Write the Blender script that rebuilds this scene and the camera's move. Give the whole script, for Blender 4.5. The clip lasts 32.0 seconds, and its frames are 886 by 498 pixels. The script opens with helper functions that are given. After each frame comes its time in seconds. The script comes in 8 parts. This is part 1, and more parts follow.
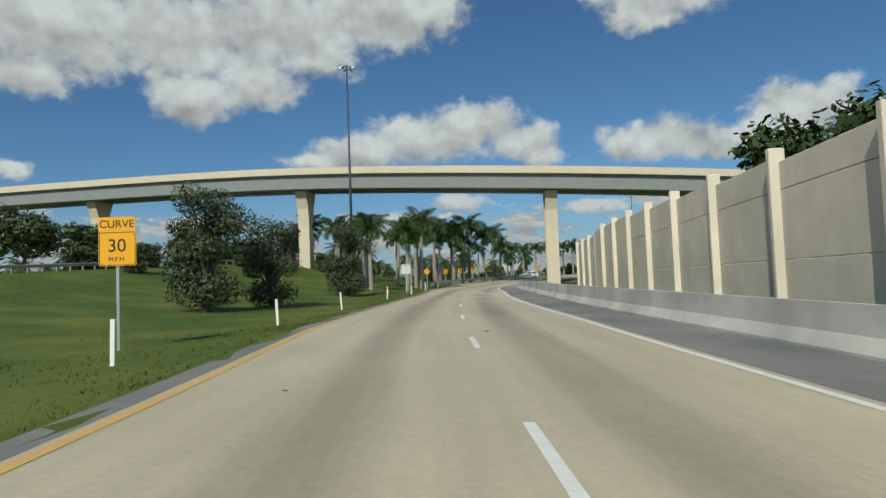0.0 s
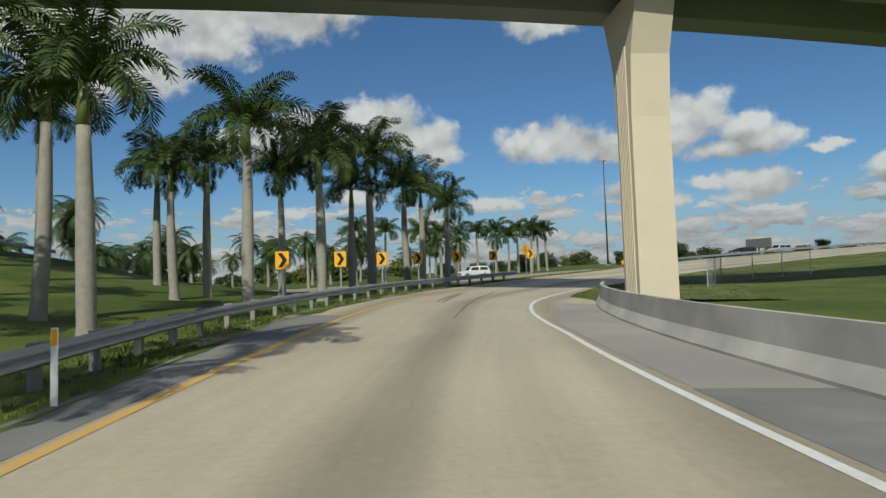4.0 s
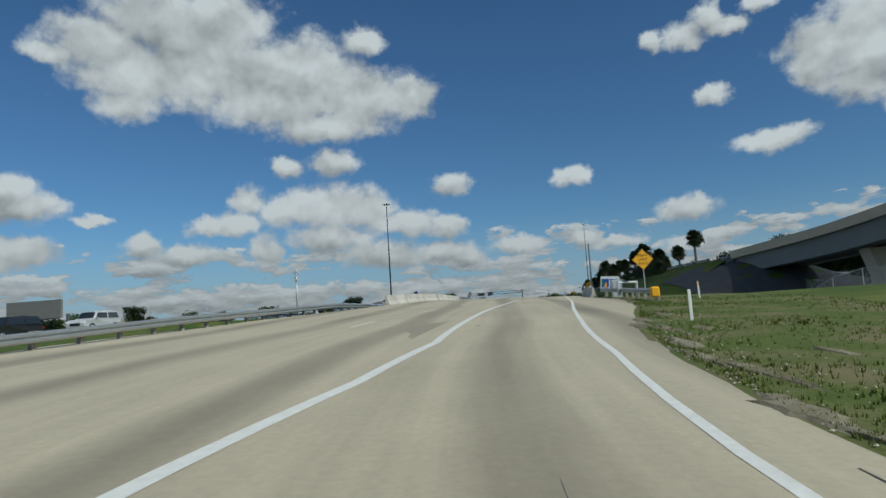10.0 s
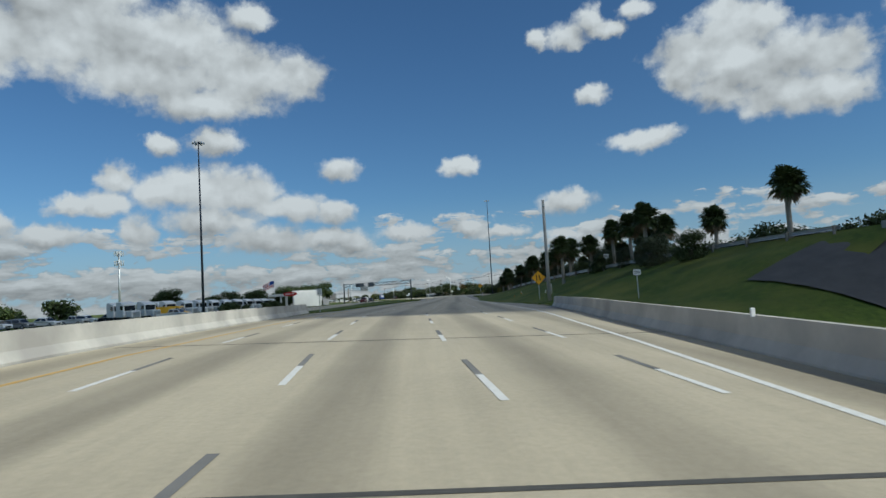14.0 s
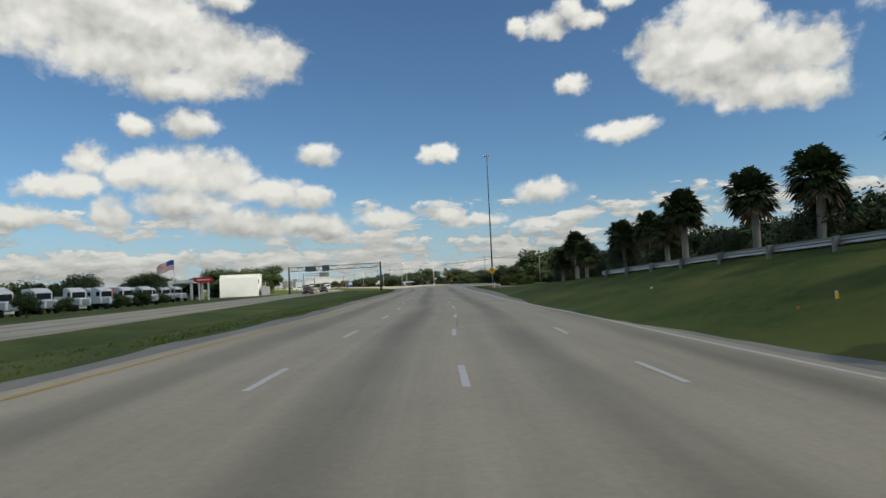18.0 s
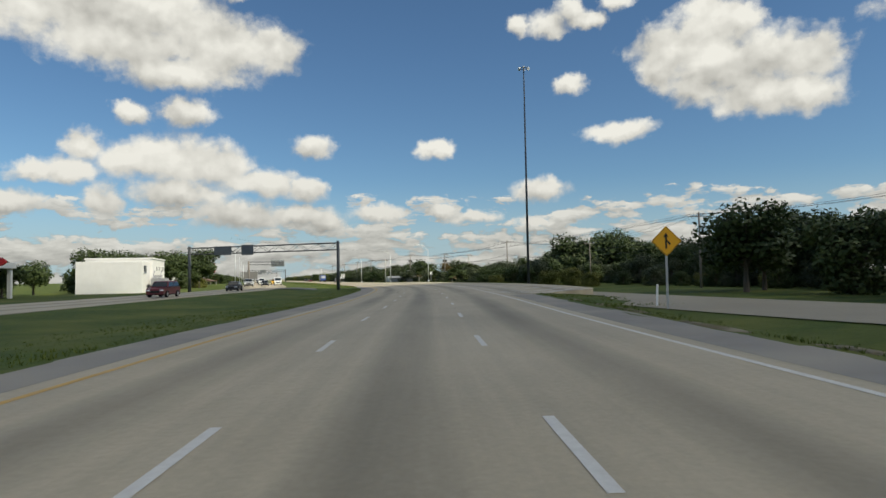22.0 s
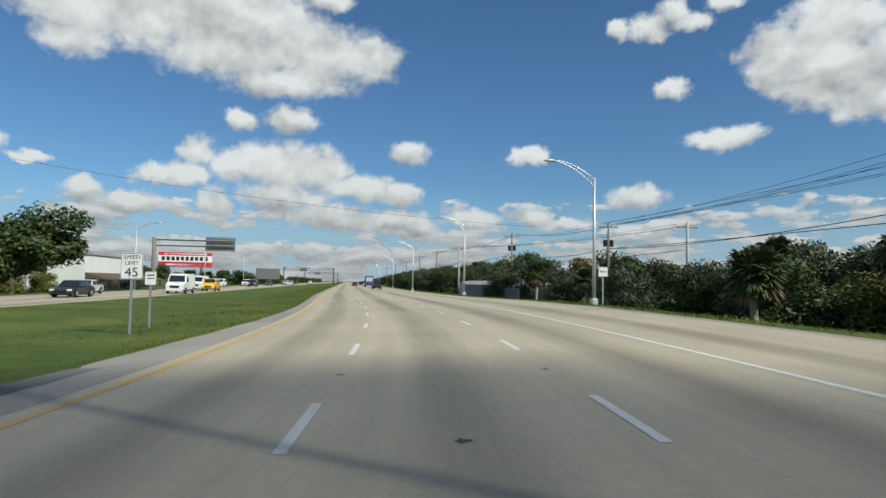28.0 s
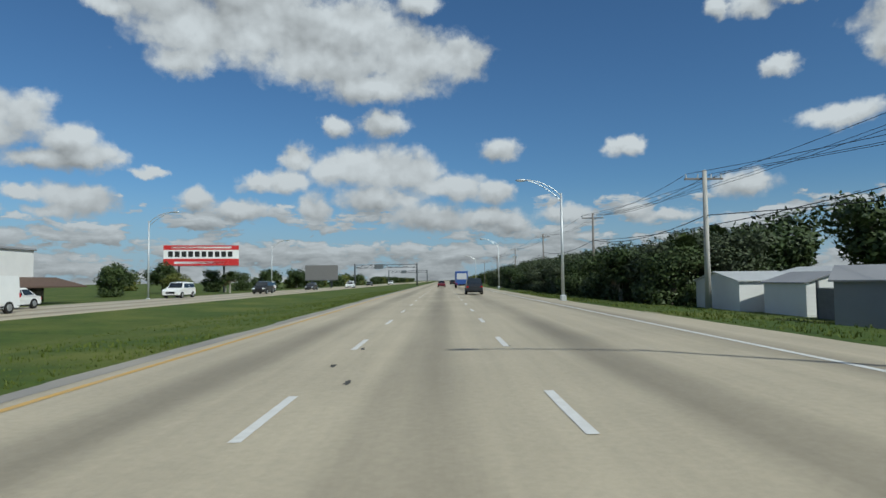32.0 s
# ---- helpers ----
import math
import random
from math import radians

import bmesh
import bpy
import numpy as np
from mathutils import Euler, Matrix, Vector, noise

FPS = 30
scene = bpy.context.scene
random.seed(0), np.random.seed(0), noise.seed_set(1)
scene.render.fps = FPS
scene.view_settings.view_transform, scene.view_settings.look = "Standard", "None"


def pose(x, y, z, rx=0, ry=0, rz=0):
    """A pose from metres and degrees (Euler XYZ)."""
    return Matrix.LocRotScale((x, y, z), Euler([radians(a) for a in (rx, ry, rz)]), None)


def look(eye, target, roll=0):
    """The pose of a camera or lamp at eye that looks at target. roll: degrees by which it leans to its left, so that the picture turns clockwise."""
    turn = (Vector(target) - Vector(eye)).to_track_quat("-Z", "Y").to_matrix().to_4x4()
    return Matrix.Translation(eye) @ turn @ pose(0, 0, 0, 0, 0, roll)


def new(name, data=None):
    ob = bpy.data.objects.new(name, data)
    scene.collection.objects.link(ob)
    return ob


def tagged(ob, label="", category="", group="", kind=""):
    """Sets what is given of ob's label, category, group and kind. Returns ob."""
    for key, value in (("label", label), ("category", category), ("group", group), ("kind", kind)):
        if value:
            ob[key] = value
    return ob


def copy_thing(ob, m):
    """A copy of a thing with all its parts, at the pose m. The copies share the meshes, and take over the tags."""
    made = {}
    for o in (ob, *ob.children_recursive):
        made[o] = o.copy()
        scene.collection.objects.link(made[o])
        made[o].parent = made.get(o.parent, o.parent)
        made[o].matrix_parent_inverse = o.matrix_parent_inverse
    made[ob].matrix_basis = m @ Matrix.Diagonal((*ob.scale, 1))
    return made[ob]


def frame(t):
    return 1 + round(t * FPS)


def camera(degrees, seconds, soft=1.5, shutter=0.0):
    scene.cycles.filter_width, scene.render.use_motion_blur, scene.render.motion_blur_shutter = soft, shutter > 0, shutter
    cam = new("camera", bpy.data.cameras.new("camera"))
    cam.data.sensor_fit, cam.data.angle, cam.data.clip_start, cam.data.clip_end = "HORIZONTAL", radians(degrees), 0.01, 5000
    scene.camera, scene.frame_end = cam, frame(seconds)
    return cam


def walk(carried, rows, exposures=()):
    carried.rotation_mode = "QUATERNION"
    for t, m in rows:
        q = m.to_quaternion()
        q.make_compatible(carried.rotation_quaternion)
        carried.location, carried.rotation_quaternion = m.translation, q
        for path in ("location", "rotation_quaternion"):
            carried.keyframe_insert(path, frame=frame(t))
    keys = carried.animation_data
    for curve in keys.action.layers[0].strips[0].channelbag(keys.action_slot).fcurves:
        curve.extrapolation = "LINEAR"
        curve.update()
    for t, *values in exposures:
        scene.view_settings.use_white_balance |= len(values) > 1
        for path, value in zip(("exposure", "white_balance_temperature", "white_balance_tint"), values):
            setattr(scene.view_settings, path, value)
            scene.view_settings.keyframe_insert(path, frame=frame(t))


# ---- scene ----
cam = camera(69.8, 32.0)
PATH = [
    (0.0, 0.00, -0.00, -4.18, 93.10, 2.19, 0.35),
    (0.5, -0.28, 10.18, -4.13, 93.20, 1.91, -0.36),
    (1.0, -0.45, 20.05, -4.21, 93.59, 1.69, -1.33),
    (1.5, -0.43, 29.42, -3.97, 93.28, 1.49, -2.31),
    (2.0, -0.18, 38.74, -3.74, 92.99, 0.98, -3.54),
    (2.5, 0.38, 48.32, -3.64, 92.94, 1.22, -4.96),
    (3.0, 0.94, 57.33, -3.51, 92.79, 1.53, -5.94),
    (3.5, 1.63, 65.94, -3.38, 92.62, 1.82, -7.04),
    (4.0, 2.52, 74.34, -3.29, 92.50, 2.11, -8.70),
    (4.5, 3.76, 82.72, -3.25, 92.49, 2.53, -11.29),
    (5.0, 5.65, 91.23, -3.29, 92.65, 3.39, -15.32),
    (5.5, 7.54, 97.74, -3.13, 92.53, 4.01, -18.86),
    (6.0, 9.61, 103.73, -2.91, 92.98, 4.01, -23.61),
    (6.5, 12.34, 109.46, -2.96, 93.67, 4.44, -28.97),
    (7.0, 15.51, 114.22, -2.91, 94.28, 4.50, -34.45),
    (7.5, 19.48, 120.07, -2.67, 94.68, 5.17, -40.08),
    (8.0, 24.04, 125.66, -2.36, 94.87, 5.11, -45.71),
    (8.5, 28.82, 130.12, -2.19, 95.42, 5.02, -51.09),
    (9.0, 34.03, 134.01, -2.06, 95.51, 4.79, -57.15),
    (9.5, 40.03, 137.62, -1.85, 96.01, 4.10, -63.52),
    (10.0, 46.60, 140.81, -1.53, 95.82, 3.62, -69.24),
    (10.5, 53.32, 143.43, -1.09, 95.53, 3.04, -74.29),
    (11.0, 59.89, 145.74, -0.69, 95.69, 2.97, -77.61),
    (11.5, 67.06, 147.38, -0.34, 95.38, 3.69, -79.37),
    (12.0, 74.93, 149.37, 0.04, 95.30, 2.76, -80.40),
    (12.5, 82.69, 150.82, 0.18, 95.01, 2.56, -80.36),
    (13.0, 90.74, 152.31, 0.52, 94.76, 1.95, -78.66),
    (13.5, 98.06, 154.07, 0.93, 94.41, 2.91, -79.12),
    (14.0, 105.75, 155.79, 1.20, 94.08, 3.36, -79.44),
    (14.5, 113.75, 157.53, 1.36, 93.80, 3.51, -79.70),
    (15.0, 121.98, 159.27, 1.46, 93.58, 3.45, -79.97),
    (15.5, 130.37, 161.03, 1.53, 93.46, 3.12, -80.28),
    (16.0, 138.83, 162.93, 1.61, 93.45, 2.30, -80.60),
    (16.5, 146.95, 164.62, 1.61, 93.34, 2.36, -80.82),
    (17.0, 155.14, 166.30, 1.65, 93.04, 2.17, -81.16),
    (17.5, 163.58, 168.08, 1.64, 92.88, 2.18, -81.30),
    (18.0, 172.01, 169.57, 1.68, 92.83, 2.60, -81.54),
    (18.5, 180.40, 171.00, 1.65, 92.59, 2.80, -81.72),
    (19.0, 189.26, 172.43, 1.57, 92.33, 2.75, -81.88),
    (19.5, 198.27, 173.63, 1.57, 92.18, 2.97, -82.00),
    (20.0, 206.86, 174.74, 1.51, 91.93, 2.95, -81.97),
    (20.5, 216.16, 176.50, 1.58, 91.88, 2.59, -82.08),
    (21.0, 225.63, 178.30, 1.60, 92.11, 2.27, -82.21),
    (21.5, 234.90, 179.97, 1.61, 92.14, 1.86, -82.28),
    (22.0, 244.54, 181.74, 1.62, 92.47, 1.01, -82.15),
    (22.5, 253.92, 183.38, 1.52, 92.64, 0.63, -81.88),
    (23.0, 263.62, 185.28, 1.63, 92.88, 0.36, -81.74),
    (23.5, 274.04, 187.12, 1.62, 93.12, -0.09, -81.56),
    (24.0, 283.82, 188.79, 1.60, 93.25, -0.80, -81.59),
    (24.5, 293.23, 190.56, 1.60, 93.65, -1.21, -81.90),
    (25.0, 302.45, 192.34, 1.58, 93.43, -1.57, -81.77),
    (25.5, 311.69, 194.00, 1.60, 93.41, -1.40, -81.44),
    (26.0, 320.84, 195.73, 1.60, 93.28, -1.09, -80.61),
    (26.5, 329.85, 197.61, 1.60, 93.11, -0.79, -79.29),
    (27.0, 338.62, 199.67, 1.60, 92.97, -0.57, -77.59),
    (27.5, 347.10, 201.93, 1.60, 92.92, -0.54, -75.70),
    (28.0, 355.26, 204.35, 1.62, 93.04, -0.85, -74.02),
    (28.5, 363.34, 206.98, 1.62, 92.93, -0.93, -72.85),
    (29.0, 371.51, 209.89, 1.60, 93.00, -1.06, -71.53),
    (29.5, 379.57, 212.95, 1.60, 93.10, -0.93, -70.22),
    (30.0, 387.58, 216.19, 1.59, 93.07, -1.19, -69.03),
    (30.5, 395.62, 219.61, 1.60, 93.17, -0.82, -67.98),
    (31.0, 403.48, 223.12, 1.58, 93.08, -0.30, -66.89),
    (31.5, 411.07, 226.51, 1.59, 92.56, -0.07, -66.35),
    (32.0, 418.44, 229.90, 1.60, 92.81, 0.67, -65.41),
]
EXPOSURES = [(0.0, -0.28, 6100, 0), (2.0, -0.25, 6100, 0), (5.0, -0.2, 6300, 2), (7.0, -0.1, 6400, 2), (8.0, -0.32, 6050, 0), (9.0, -0.4, 5850, -1), (13.0, -0.33, 5800, 0), (15.5, 0.0, 6000, 2), (17.0, 0.16, 6250, 3), (18.5, 0.15, 6800, 4), (24.5, 0.18, 6900, 4), (26.0, 0.14, 6600, 3), (28.0, 0.04, 6150, 2), (29.0, -0.2, 5850, 1), (32.0, -0.27, 5850, 1)]
SKY_STRENGTH = 0.075
SUN_DIR = (-0.254, -0.698, 0.669)


def run_camera():
    rows = [(t, pose(x, y, z, rx, ry, rz)) for t, x, y, z, rx, ry, rz in PATH]
    walk(cam, rows, EXPOSURES)


run_camera()

# ---- world and sun ----
# clouds: azimuth (degrees right of +y), elevation, half width, half height, all in degrees
BANK_NORTH = [(-31.5, 20.7, 7.6, 3.6), (-23.3, 21.0, 7.9, 3.8), (-14.0, 22.2, 8.3, 4.0), (-6.4, 23.3, 7.7, 3.1), (-1.7, 23.7, 4.2, 2.2), (-21.6, 16.3, 4.0, 2.2), (-16.5, 17.5, 3.8, 2.1), (-33.0, 16.9, 4.0, 1.6), (-11.1, 19.6, 3.0, 1.4)]
LONG_LOW = [(3.6, 14.3, 4.1, 1.8), (-1.1, 13.0, 6.2, 2.2), (-6.8, 11.9, 4.6, 1.6), (-11.3, 11.1, 3.0, 0.8), (7.6, 12.3, 3.0, 1.6), (9.1, 10.9, 2.0, 1.1), (19.0, 11.6, 4.6, 1.8), (16.4, 11.5, 2.4, 1.3), (23.2, 10.3, 2.6, 1.0), (26.6, 11.1, 2.0, 1.5), (28.8, 12.8, 2.8, 1.9), (31.5, 12.8, 1.9, 1.5), (29.1, 11.2, 2.7, 1.4)]
WISPS_NORTH = [(1.5, 7.2, 2.6, 0.8), (-4.4, 6.1, 1.3, 0.6), (13.3, 6.3, 2.9, 0.6), (-34.5, 9.9, 1.4, 0.8)]
TOP = [(14.9, 24.5, 3.4, 1.6), (20.3, 23.7, 5.6, 2.6), (18.1, 21.7, 3.5, 1.4), (26.1, 24.4, 4.2, 1.4)]
GREAT = [(45.6, 25.1, 5.1, 2.7), (50.8, 25.5, 4.7, 2.2), (41.0, 22.8, 3.9, 2.1), (38.0, 21.6, 2.3, 1.0), (44.2, 20.6, 5.5, 2.4), (43.1, 18.2, 2.9, 1.3), (51.5, 21.4, 6.7, 3.3), (57.8, 21.9, 4.7, 2.8), (55.4, 18.8, 6.7, 2.0), (62.9, 19.6, 5.2, 2.6), (59.5, 17.0, 5.7, 1.4), (67.5, 19.7, 2.5, 1.9), (47.5, 23.8, 4.1, 2.3), (63.2, 24.1, 2.3, 1.2)]
HEAP_EAST = [(28.8, 12.7, 2.6, 1.9), (31.9, 12.8, 2.3, 1.7), (24.7, 10.9, 3.3, 1.1), (34.4, 11.2, 2.4, 1.4), (36.1, 10.0, 2.7, 1.2), (33.0, 9.6, 3.0, 0.9), (40.7, 9.0, 1.2, 0.5), (28.2, 11.2, 3.9, 1.2), (26.1, 6.8, 3.2, 1.1), (29.2, 5.8, 1.2, 0.7), (35.5, 6.7, 3.1, 1.3), (33.7, 5.6, 2.1, 0.6), (31.7, 6.9, 1.5, 0.6)]
CHAIN = [(59.5, 10.0, 5.0, 2.1), (55.4, 9.9, 2.6, 1.5), (52.7, 10.9, 1.5, 1.2), (62.7, 9.6, 2.9, 1.8), (66.6, 8.3, 2.9, 1.3), (70.1, 7.8, 2.0, 1.0), (53.9, 6.6, 1.5, 1.4), (49.2, 8.5, 1.8, 0.8), (51.6, 8.6, 1.8, 1.0), (64.6, 5.6, 4.3, 1.3), (69.5, 5.6, 3.5, 1.0), (59.9, 7.4, 3.7, 1.3), (44.4, 7.0, 1.4, 1.0), (47.7, 6.2, 2.6, 0.9), (76.6, 5.8, 3.1, 0.8), (82.2, 6.0, 1.4, 0.8), (84.8, 5.3, 2.3, 0.6), (90.7, 4.7, 1.5, 0.4), (72.0, 5.0, 2.0, 0.9)]
SCRAPS = [(56.1, 13.5, 1.5, 0.9), (60.4, 13.9, 2.2, 1.1), (70.6, 11.6, 2.0, 1.0), (81.7, 11.4, 1.9, 0.9), (93.9, 16.5, 1.6, 0.8), (98.1, 12.2, 2.9, 1.0), (91.1, 7.5, 2.4, 1.0), (89.4, 21.5, 1.0, 0.9), (92.1, 21.4, 2.0, 1.0), (94.4, 22.7, 1.4, 1.1), (98.1, 22.8, 1.5, 0.8), (95.6, 21.7, 1.7, 0.8)]
EASTERN = [(105.9, 19.9, 3.1, 2.3), (102.8, 18.3, 3.3, 2.2), (106.1, 16.9, 4.5, 2.6), (110.1, 16.9, 3.0, 2.3), (113.1, 16.5, 2.5, 2.0), (104.3, 15.2, 2.5, 1.5), (109.2, 14.1, 3.9, 1.6), (112.2, 13.6, 2.9, 1.5), (108.0, 19.9, 2.0, 1.4), (101.4, 17.2, 2.0, 1.5)]
# out of view, most of them added to brighten and whiten the fill light
BEHIND = [(140, 25, 16, 7), (-75, 28, 14, 6), (-130, 30, 12, 5), (165, 33, 18, 8), (-150, 55, 22, 9), (-100, 16, 14, 5), (-60, 50, 17, 8), (15, 52, 20, 8), (72, 50, 18, 7), (115, 48, 15, 7), (150, 11, 12, 4), (-170, 14, 14, 5), (-125, 9, 12, 3), (0, 76, 70, 9), (178, 55, 20, 8), (124, 20, 6, 3)]
CLOUDS = BANK_NORTH + LONG_LOW + WISPS_NORTH + TOP + GREAT + HEAP_EAST + CHAIN + SCRAPS + EASTERN + BEHIND


def make_world():
    w = bpy.data.worlds.new("world")
    scene.world = w
    w.use_nodes = True
    nt = w.node_tree
    nt.nodes.clear()
    N, L = nt.nodes.new, nt.links.new

    def math_(op, a, b=None, c=None):
        n = N("ShaderNodeMath")
        n.operation = op
        for i, v in enumerate((a, b, c)):
            if v is None:
                continue
            if isinstance(v, (int, float)):
                n.inputs[i].default_value = v
            else:
                L(v, n.inputs[i])
        return n.outputs[0]

    def vec(op, a, b):
        n = N("ShaderNodeVectorMath")
        n.operation = op
        for i, v in enumerate((a, b)):
            if isinstance(v, tuple):
                n.inputs[i].default_value = v
            elif v is not None:
                L(v, n.inputs[i])
        return n.outputs["Value"] if op == "LENGTH" else n.outputs[0]

    def rng(x, a, b, c=0.0, d=1.0, smooth=True):
        n = N("ShaderNodeMapRange")
        n.interpolation_type = "SMOOTHSTEP" if smooth else "LINEAR"
        L(x, n.inputs[0])
        for i, v in enumerate((a, b, c, d)):
            n.inputs[i + 1].default_value = v
        return n.outputs[0]

    def noise_(v, scale, detail=6, rough=0.6):
        n = N("ShaderNodeTexNoise")
        n.inputs["Scale"].default_value, n.inputs["Detail"].default_value, n.inputs["Roughness"].default_value = scale, detail, rough
        L(v, n.inputs["Vector"])
        return n

    out = N("ShaderNodeOutputWorld")
    bg = N("ShaderNodeBackground")
    sky = N("ShaderNodeTexSky")
    sky.sky_type = "NISHITA"
    sky.sun_disc = False
    sx, sy, sz = SUN_DIR
    sky.sun_elevation = math.asin(sz)
    sky.sun_rotation = math.atan2(sx, sy)
    sky.air_density, sky.dust_density, sky.ozone_density = 1.0, 0.25, 4.0
    way = N("ShaderNodeTexCoord").outputs["Generated"]
    sep = N("ShaderNodeSeparateXYZ")
    L(way, sep.inputs[0])
    az = math_("MULTIPLY", math_("ARCTAN2", sep.outputs[0], sep.outputs[1]), 57.296)
    el = math_("MULTIPLY", math_("ARCSINE", sep.outputs[2]), 57.296)
    com = N("ShaderNodeCombineXYZ")
    L(az, com.inputs[0])
    L(el, com.inputs[1])
    plane = com.outputs[0]
    warp_n = noise_(plane, 0.5, 5, 0.6)
    warp = vec("MULTIPLY", vec("SUBTRACT", warp_n.outputs["Color"], (0.5, 0.5, 0.5)), (2.6, 1.7, 0.0))

    def puffs(where, scale):
        """Round heaped shapes, bright in the middle of each."""
        n = N("ShaderNodeTexVoronoi")
        n.feature = "SMOOTH_F1"
        n.inputs["Scale"].default_value, n.inputs["Detail"].default_value, n.inputs["Roughness"].default_value, n.inputs["Smoothness"].default_value = scale, 2.5, 0.55, 0.35
        L(where, n.inputs["Vector"])
        return n.outputs["Distance"]

    def body(where):
        """How deep inside the heaps a direction lies."""
        best = None
        for a, e, ww, hh in CLOUDS:
            n = N("ShaderNodeVectorMath")
            n.operation = "MULTIPLY_ADD"
            L(where, n.inputs[0])
            n.inputs[1].default_value, n.inputs[2].default_value = (1 / ww, 1 / hh, 0.0), (-a / ww, -e / hh, 0.0)
            q = vec("LENGTH", n.outputs[0], None)
            best = q if best is None else math_("SMOOTH_MIN", best, q, 0.4)
        return math_("SUBTRACT", 1.0, best)

    def density(where):
        p = vec("ADD", where, warp)
        rough = math_("MULTIPLY", math_("SUBTRACT", noise_(where, 0.4, 8, 0.56).outputs["Fac"], 0.5), 1.15)
        heap = math_("MULTIPLY", math_("SUBTRACT", 0.5, puffs(vec("MULTIPLY", p, (0.8, 1.15, 0.0)), 0.6)), 0.3)
        return math_("ADD", body(p), math_("ADD", math_("ADD", rough, heap), 0.3))

    dense = density(plane)
    # towards the light: up and a little to the right
    shaded = density(vec("ADD", plane, (0.25, 0.85, 0.0)))
    alpha1 = rng(dense, -0.1, 0.55)
    fold = noise_(plane, 0.2, 3, 0.5).outputs["Fac"]
    fold_up = noise_(vec("ADD", plane, (0.7, 2.0, 0.0)), 0.2, 3, 0.5).outputs["Fac"]
    lit = math_("ADD", math_("MULTIPLY", math_("SUBTRACT", dense, shaded), 0.34), math_("MULTIPLY", math_("SUBTRACT", fold, fold_up), 1.0))
    lit = math_("ADD", lit, 0.04)
    # the rows of small clouds low over the horizon
    flat = vec("MULTIPLY", vec("ADD", plane, vec("MULTIPLY", warp, (0.8, 0.4, 0.0))), (0.19, 0.62, 0.0))
    low = noise_(flat, 1.0, 6, 0.57).outputs["Fac"]
    low_up = noise_(vec("ADD", flat, (0.05, 0.36, 0.0)), 1.0, 6, 0.57).outputs["Fac"]
    low_puff = math_("MULTIPLY", math_("SUBTRACT", 0.42, puffs(vec("MULTIPLY", flat, (4.0, 2.4, 0.0)), 1.0)), 0.12)
    hump = rng(el, 1.0, 5.5, 0.23, 0.15)
    fall = rng(el, 5.5, 10.0, 0.0, -0.42)
    dense2 = math_("ADD", math_("ADD", low, low_puff), math_("ADD", hump, fall))
    alpha2 = math_("MULTIPLY", rng(dense2, 0.55, 0.64), 0.95)
    alpha = math_("MAXIMUM", alpha1, alpha2)
    lit_low = math_("MULTIPLY_ADD", math_("SUBTRACT", low, low_up), 1.9, 0.0)
    pick = N("ShaderNodeMapRange")
    L(math_("SUBTRACT", alpha2, alpha1), pick.inputs[0])
    L(lit, pick.inputs[3])
    L(lit_low, pick.inputs[4])
    shade = math_("MULTIPLY", rng(pick.outputs[0], -0.36, 0.3, 0.36, 0.76, False), rng(el, 0.0, 11.0, 0.74, 1.0, False))
    ramp = N("ShaderNodeCombineColor")
    L(math_("MULTIPLY", shade, 1.0), ramp.inputs[0])
    L(math_("MULTIPLY", shade, 0.98), ramp.inputs[1])
    L(math_("MULTIPLY", shade, 0.97), ramp.inputs[2])
    blue = vec("MULTIPLY", sky.outputs[0], (SKY_STRENGTH * 0.82, SKY_STRENGTH * 1.0, SKY_STRENGTH * 1.15))
    haze = N("ShaderNodeMixRGB")
    L(rng(el, 0.0, 9.0, 0.75, 0.0), haze.inputs[0])
    L(blue, haze.inputs[1])
    haze.inputs[2].default_value = (0.33, 0.43, 0.54, 1)
    mx = N("ShaderNodeMixRGB")
    L(alpha, mx.inputs[0])
    L(haze.outputs[0], mx.inputs[1])
    L(ramp.outputs[0], mx.inputs[2])
    L(mx.outputs[0], bg.inputs["Color"])
    L(bg.outputs[0], out.inputs["Surface"])


make_world()

sun = new("sun", bpy.data.lights.new("sun", "SUN"))
sun.data.energy, sun.data.angle, sun.data.color = 4.6, radians(0.5), (1.0, 0.94, 0.84)
sun.matrix_world = look(Vector(SUN_DIR) * 200, (0, 0, 0))


